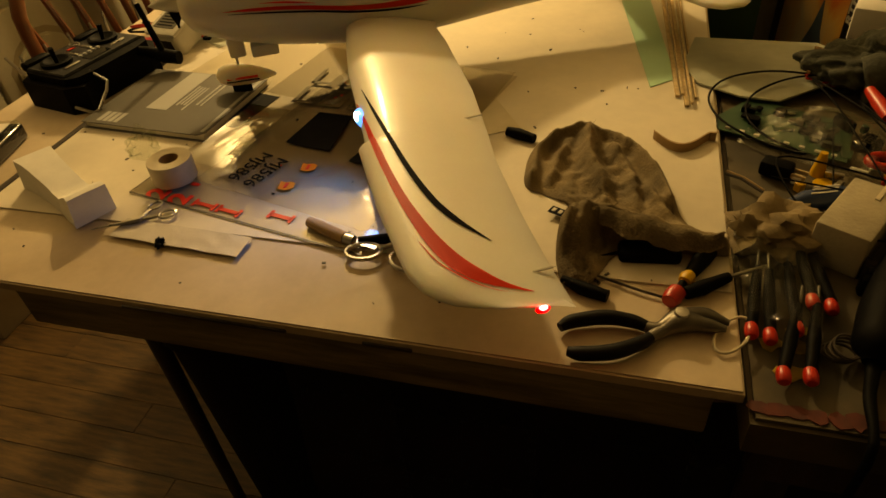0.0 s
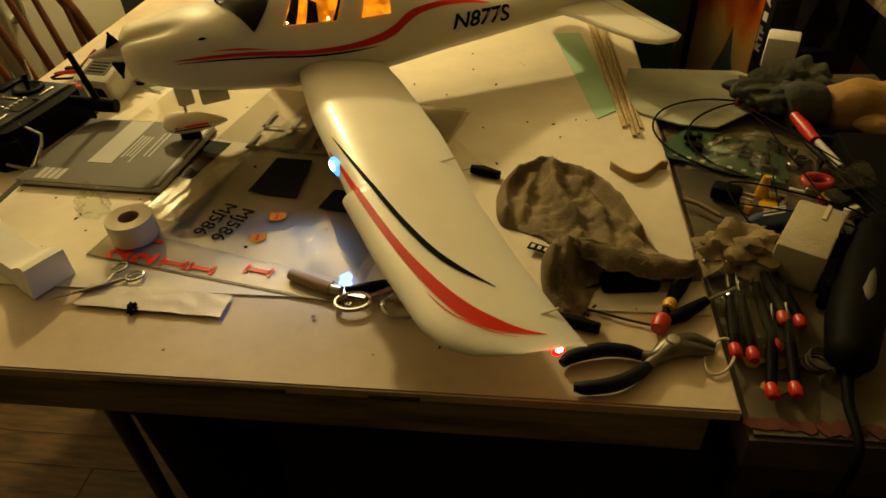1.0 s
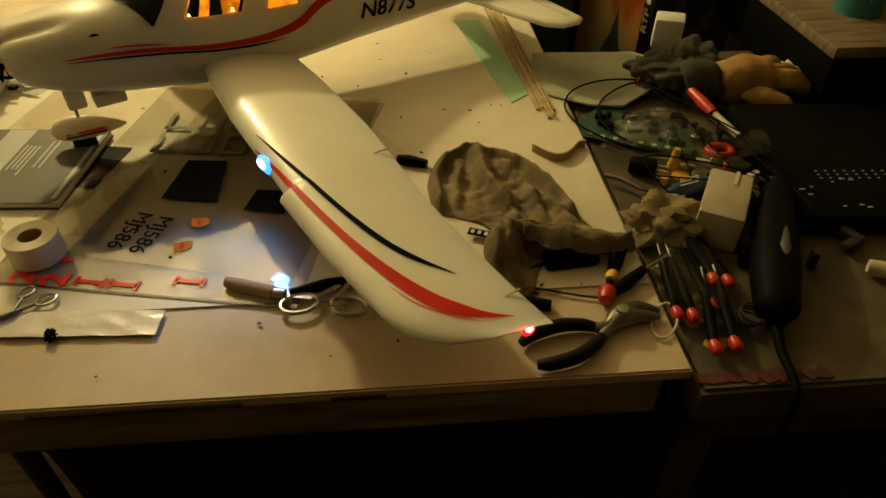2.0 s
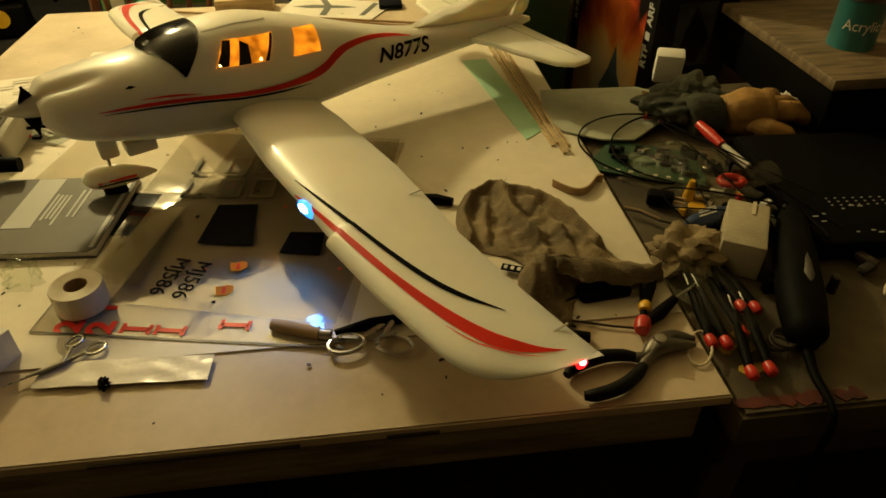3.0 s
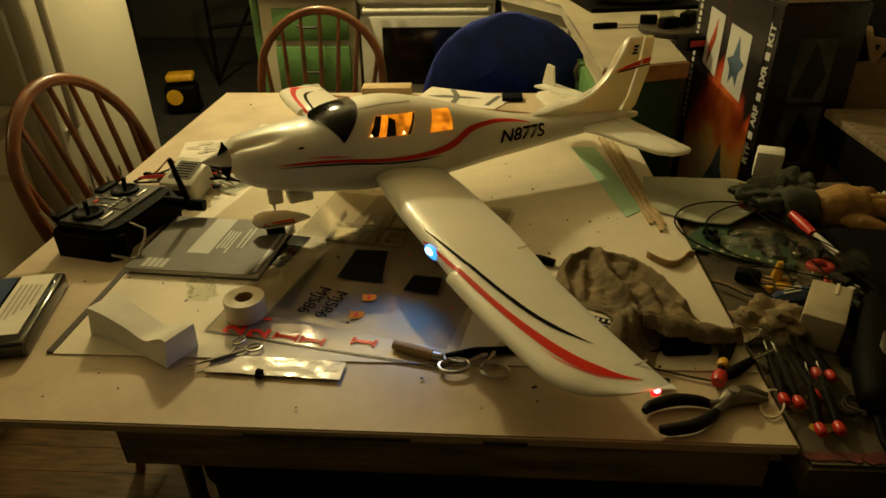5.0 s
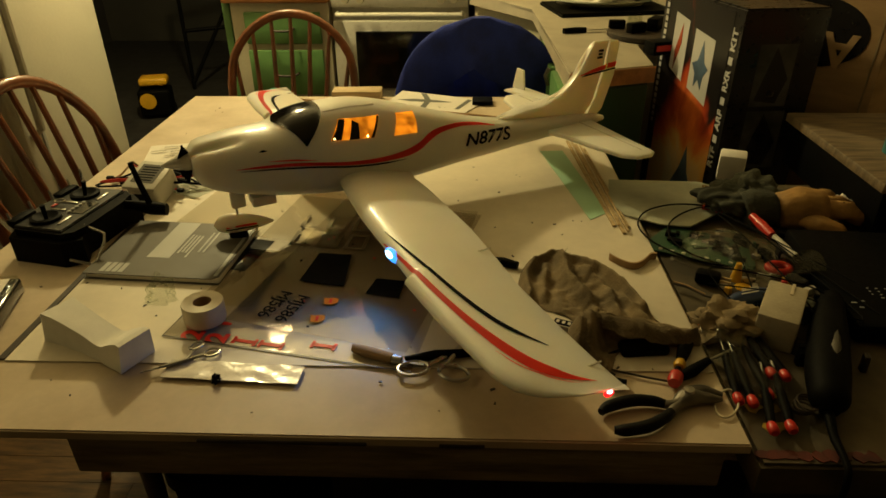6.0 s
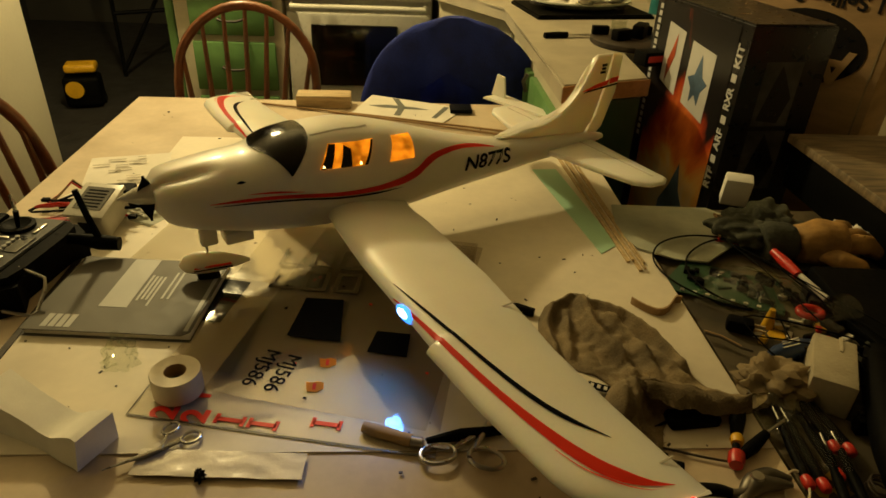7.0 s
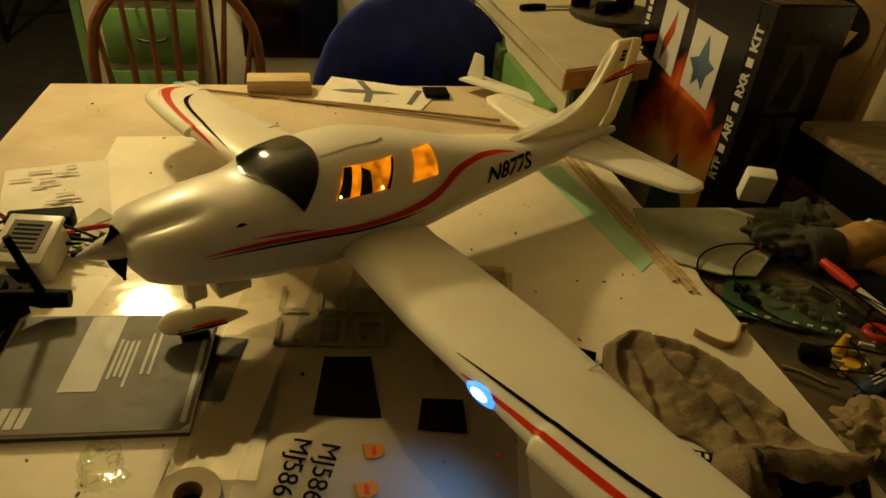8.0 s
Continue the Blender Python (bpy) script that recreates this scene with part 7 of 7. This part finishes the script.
own = lathe([(0.0, 0), (0.1, 0), (0.1, 0.001), (0, 0.001)], 36, m=Matrix.Translation((0.19, -0.0005, 0.965)) @ Matrix.Rotation(radians(90), 4, "X") @ Matrix.Diagonal((1.30, 0.80, 1, 1)))
part("black_oval", own, M_KBLACK, cbx, "black printed oval")
for txt, dx in (("A", 0.037), ("R", -0.037)):
    words("carton_lettering", txt, 0.105, M_CARD, cbx, Matrix.Translation((0.225 + dx, -0.003, 0.935)) @ pose(0, 0, 0, 90, 0, 0) @ pose(0, 0, 0, 0, 0, 180), thick=0.0006, bold=0.003)
words("carton_lettering", "#1 Selling Store", 0.042, M_KBLACK, cbx, Matrix.Translation((0.205, -0.002, 1.072)) @ pose(0, 0, 0, 90, 0, 0) @ pose(0, 0, 0, 0, 0, 180), thick=0.0006, bold=0.001, fit=0.30)

# ---- on the worktop ----
tr = thing("roasting_tray", "black tray holding a pale platter with crumpled paper", "tray", rotz(0.545, 1.80, 0.902, 10))
part("tray", slab([(-0.19, -0.13), (0.19, -0.13), (0.19, 0.13), (-0.19, 0.13)], 0.0, 0.012, 0.004), M_BLACK, tr)
part("platter", lathe([(0, 0.014), (0.10, 0.014), (0.15, 0.034), (0.148, 0.038), (0.1, 0.02), (0, 0.02)], 30, m=Matrix.Diagonal((1.1, 0.72, 1, 1))), M_GREYSHEET, tr)
crumple("newspaper_heap", (0.545, 1.81, 0.92), (0.10, 0.07, 0.05), M_PAPER, "crumpled newspaper on the platter", "paper", 61, rough=0.8)
kf = thing("kitchen_knife", "kitchen knife with a black handle", "knife", pose(0, 0, 0.909))
part("handle", tube([(0.355, 1.40, 0), (0.39, 1.41, 0), (0.42, 1.415, 0)], [0.008, 0.009, 0.008], 10), M_BLACK, kf)
part("blade", box(0.10, 0.018, 0.0015, (0.475, 1.425, 0), 0, turn=Matrix.Rotation(0.12, 4, "Z")), M_STEEL, kf)
tt = thing("round_board", "round dark wooden board with odds and ends", "board", pose(0.58, 1.36, 0.902))
part("disc", lathe([(0, 0), (0.105, 0), (0.11, 0.004), (0.11, 0.014), (0.106, 0.017), (0, 0.017)], 36), M_DARKWOOD, tt)
for k, (x, y, s) in enumerate(((0.50, 1.39, 0.02), (0.54, 1.33, 0.024), (0.60, 1.37, 0.03), (0.63, 1.41, 0.02))):
    o = thing("black_holder", "small black gadget on the round board", "gadget", rotz(x, y, 0.919, 30 * k), group="gadgets on the board")
    part("body", box(s * 2.2, s, s * 1.1, (0, 0, s * 0.55), 0.003), M_BLACK, o)
gc = thing("glass_cube", "small clear glass jar", "jar", pose(0.55, 1.40, 0.919))
part("jar", lathe([(0, 0), (0.02, 0), (0.021, 0.035), (0.019, 0.035), (0.018, 0.003), (0, 0.003)], 20), M_BAG, gc)
rb = thing("red_black_carton", "small black carton with a red band", "carton", rotz(0.565, 1.16, 0.902, 20))
part("carton", box(0.07, 0.045, 0.032, (0, 0, 0.016), 0.002), M_BLACK, rb)
part("red_band", box(0.055, 0.001, 0.014, (0, -0.0232, 0.017)), M_REDPL, rb)
for k, (x, y, r, h, m, lab) in enumerate(((0.72, 1.95, 0.035, 0.20, M_BAG, "clear plastic bottle"), (0.80, 1.80, 0.03, 0.22, M_TEAL, "teal washing-up bottle"), (0.79, 1.62, 0.028, 0.19, mat("pale_blue_plastic", (0.10, 0.30, 0.42), 0.3, bump=0), "pale blue bottle"), (0.86, 1.98, 0.035, 0.16, M_BAG, "clear glass jar"), (0.20, 2.60, 0.05, 0.12, M_CARD, "brown canister"), (0.42, 2.55, 0.04, 0.14, M_DKGREEN, "dark green jar"))):
    b = thing("bottle", lab + " standing on the worktop", "bottle", pose(x, y, 0.902), group="bottles on the worktop")
    part("body", lathe([(0, 0), (r, 0), (r * 1.03, 0.004), (r * 1.03, h * 0.6), (r * 0.5, h * 0.82), (r * 0.4, h * 0.86), (r * 0.4, h * 0.9), (0, h * 0.9)], 24), m, b)
    part("cap", lathe([(0, h * 0.9), (r * 0.48, h * 0.9), (r * 0.46, h), (0, h)], 18), M_REDPL if k == 0 else M_PAPER, b)

bk = thing("baking_tray", "dark baking tray on the orange wooden worktop", "tray", rotz(-0.70, 2.66, 0.898, 3))
part("tray", box(0.34, 0.24, 0.018, (0, 0, 0.009), 0.006), M_BLACK, bk)
part("rim", tube([(-0.17, -0.12, 0.02), (0.17, -0.12, 0.02), (0.17, 0.12, 0.02), (-0.17, 0.12, 0.02)], 0.004, 8, closed=True), M_ENAMEL, bk)

# ---- hallway ----
tbx = thing("yellow_toolbox", "black and yellow tool bag on the hallway floor", "tool bag", rotz(-1.83, 3.40, 0, 15) @ Matrix.Diagonal((0.68, 0.68, 0.68, 1)))
part("bag", box(0.28, 0.22, 0.24, (0, 0, 0.16), 0.03, 3), M_BLACK, tbx)
part("yellow_top", box(0.24, 0.18, 0.07, (0.01, 0, 0.345), 0.025, 3), M_YELLOW, tbx, "yellow lid")
part("yellow_side", lathe([(0, 0), (0.065, 0), (0.07, 0.012), (0, 0.02)], 20, m=pose(-0.05, -0.115, 0.19, 90)), M_YELLOW, tbx)
for x in (-0.12, 0.12):
    part("wheel", lathe([(0, -0.02), (0.05, -0.02), (0.055, 0), (0.05, 0.02), (0, 0.02)], 18, m=pose(x, 0.09, 0.055, 0, 90)), M_RUBBER, tbx)
sr = thing("folding_frame", "dark metal folding frame leaning in the hallway", "frame", rotz(-1.55, 4.1, 0, 20))
for a, b in (((-0.3, 0, 0.0), (-0.3, 0.1, 0.95)), ((0.35, 0, 0.0), (0.25, 0.1, 1.0)), ((-0.3, 0.1, 0.95), (0.25, 0.1, 1.0)), ((-0.3, 0.04, 0.4), (0.3, 0.04, 0.42)), ((-0.3, 0, 0.05), (0.25, 0.1, 0.95))):
    part("bar", tube([a, b], 0.013, 8), M_BLACK, sr)
# rug takes the same near-black colour as the darkened hall floor
crumple("dark_rug", (-1.45, 2.75, 0.001), (0.30, 0.42, 0.03), M_FLOORDARK, "rumpled dark rug on the hallway floor", "rug", 71, rough=0.3)

# ---- floor planks, last ----
random.seed(1)
shared = []
for L in (0.62, 0.9, 1.22):
    own = box(L - 0.001, 0.0792, 0.006, (L / 2, 0, -0.003), 0.0006, 1)
    me = bpy.data.meshes.new("plank")
    own.to_mesh(me)
    own.free()
    me.materials.append(M_FLOOR)
    shared.append((L, me))
for k in range(34):
    y = -0.75 + 0.08 * k
    x = -3.19 - random.random() * 0.5
    while x < 1.5:
        L, me = random.choice(shared)
        ob = new("plank", me)
        ob.location = (x, y, 0)
        ob.parent = FLOOR
        x += L
own = bmesh.new()
for k in range(60):
    y = 1.97 + 0.08 * k if k < 45 else -0.83 - 0.08 * (k - 45)
    own = box(5.2, 0.079, 0.006, (-0.7, y, -0.003), bm=own)
tagged(link("plank_field", own, M_FLOOR, FLOOR), kind="stuff")
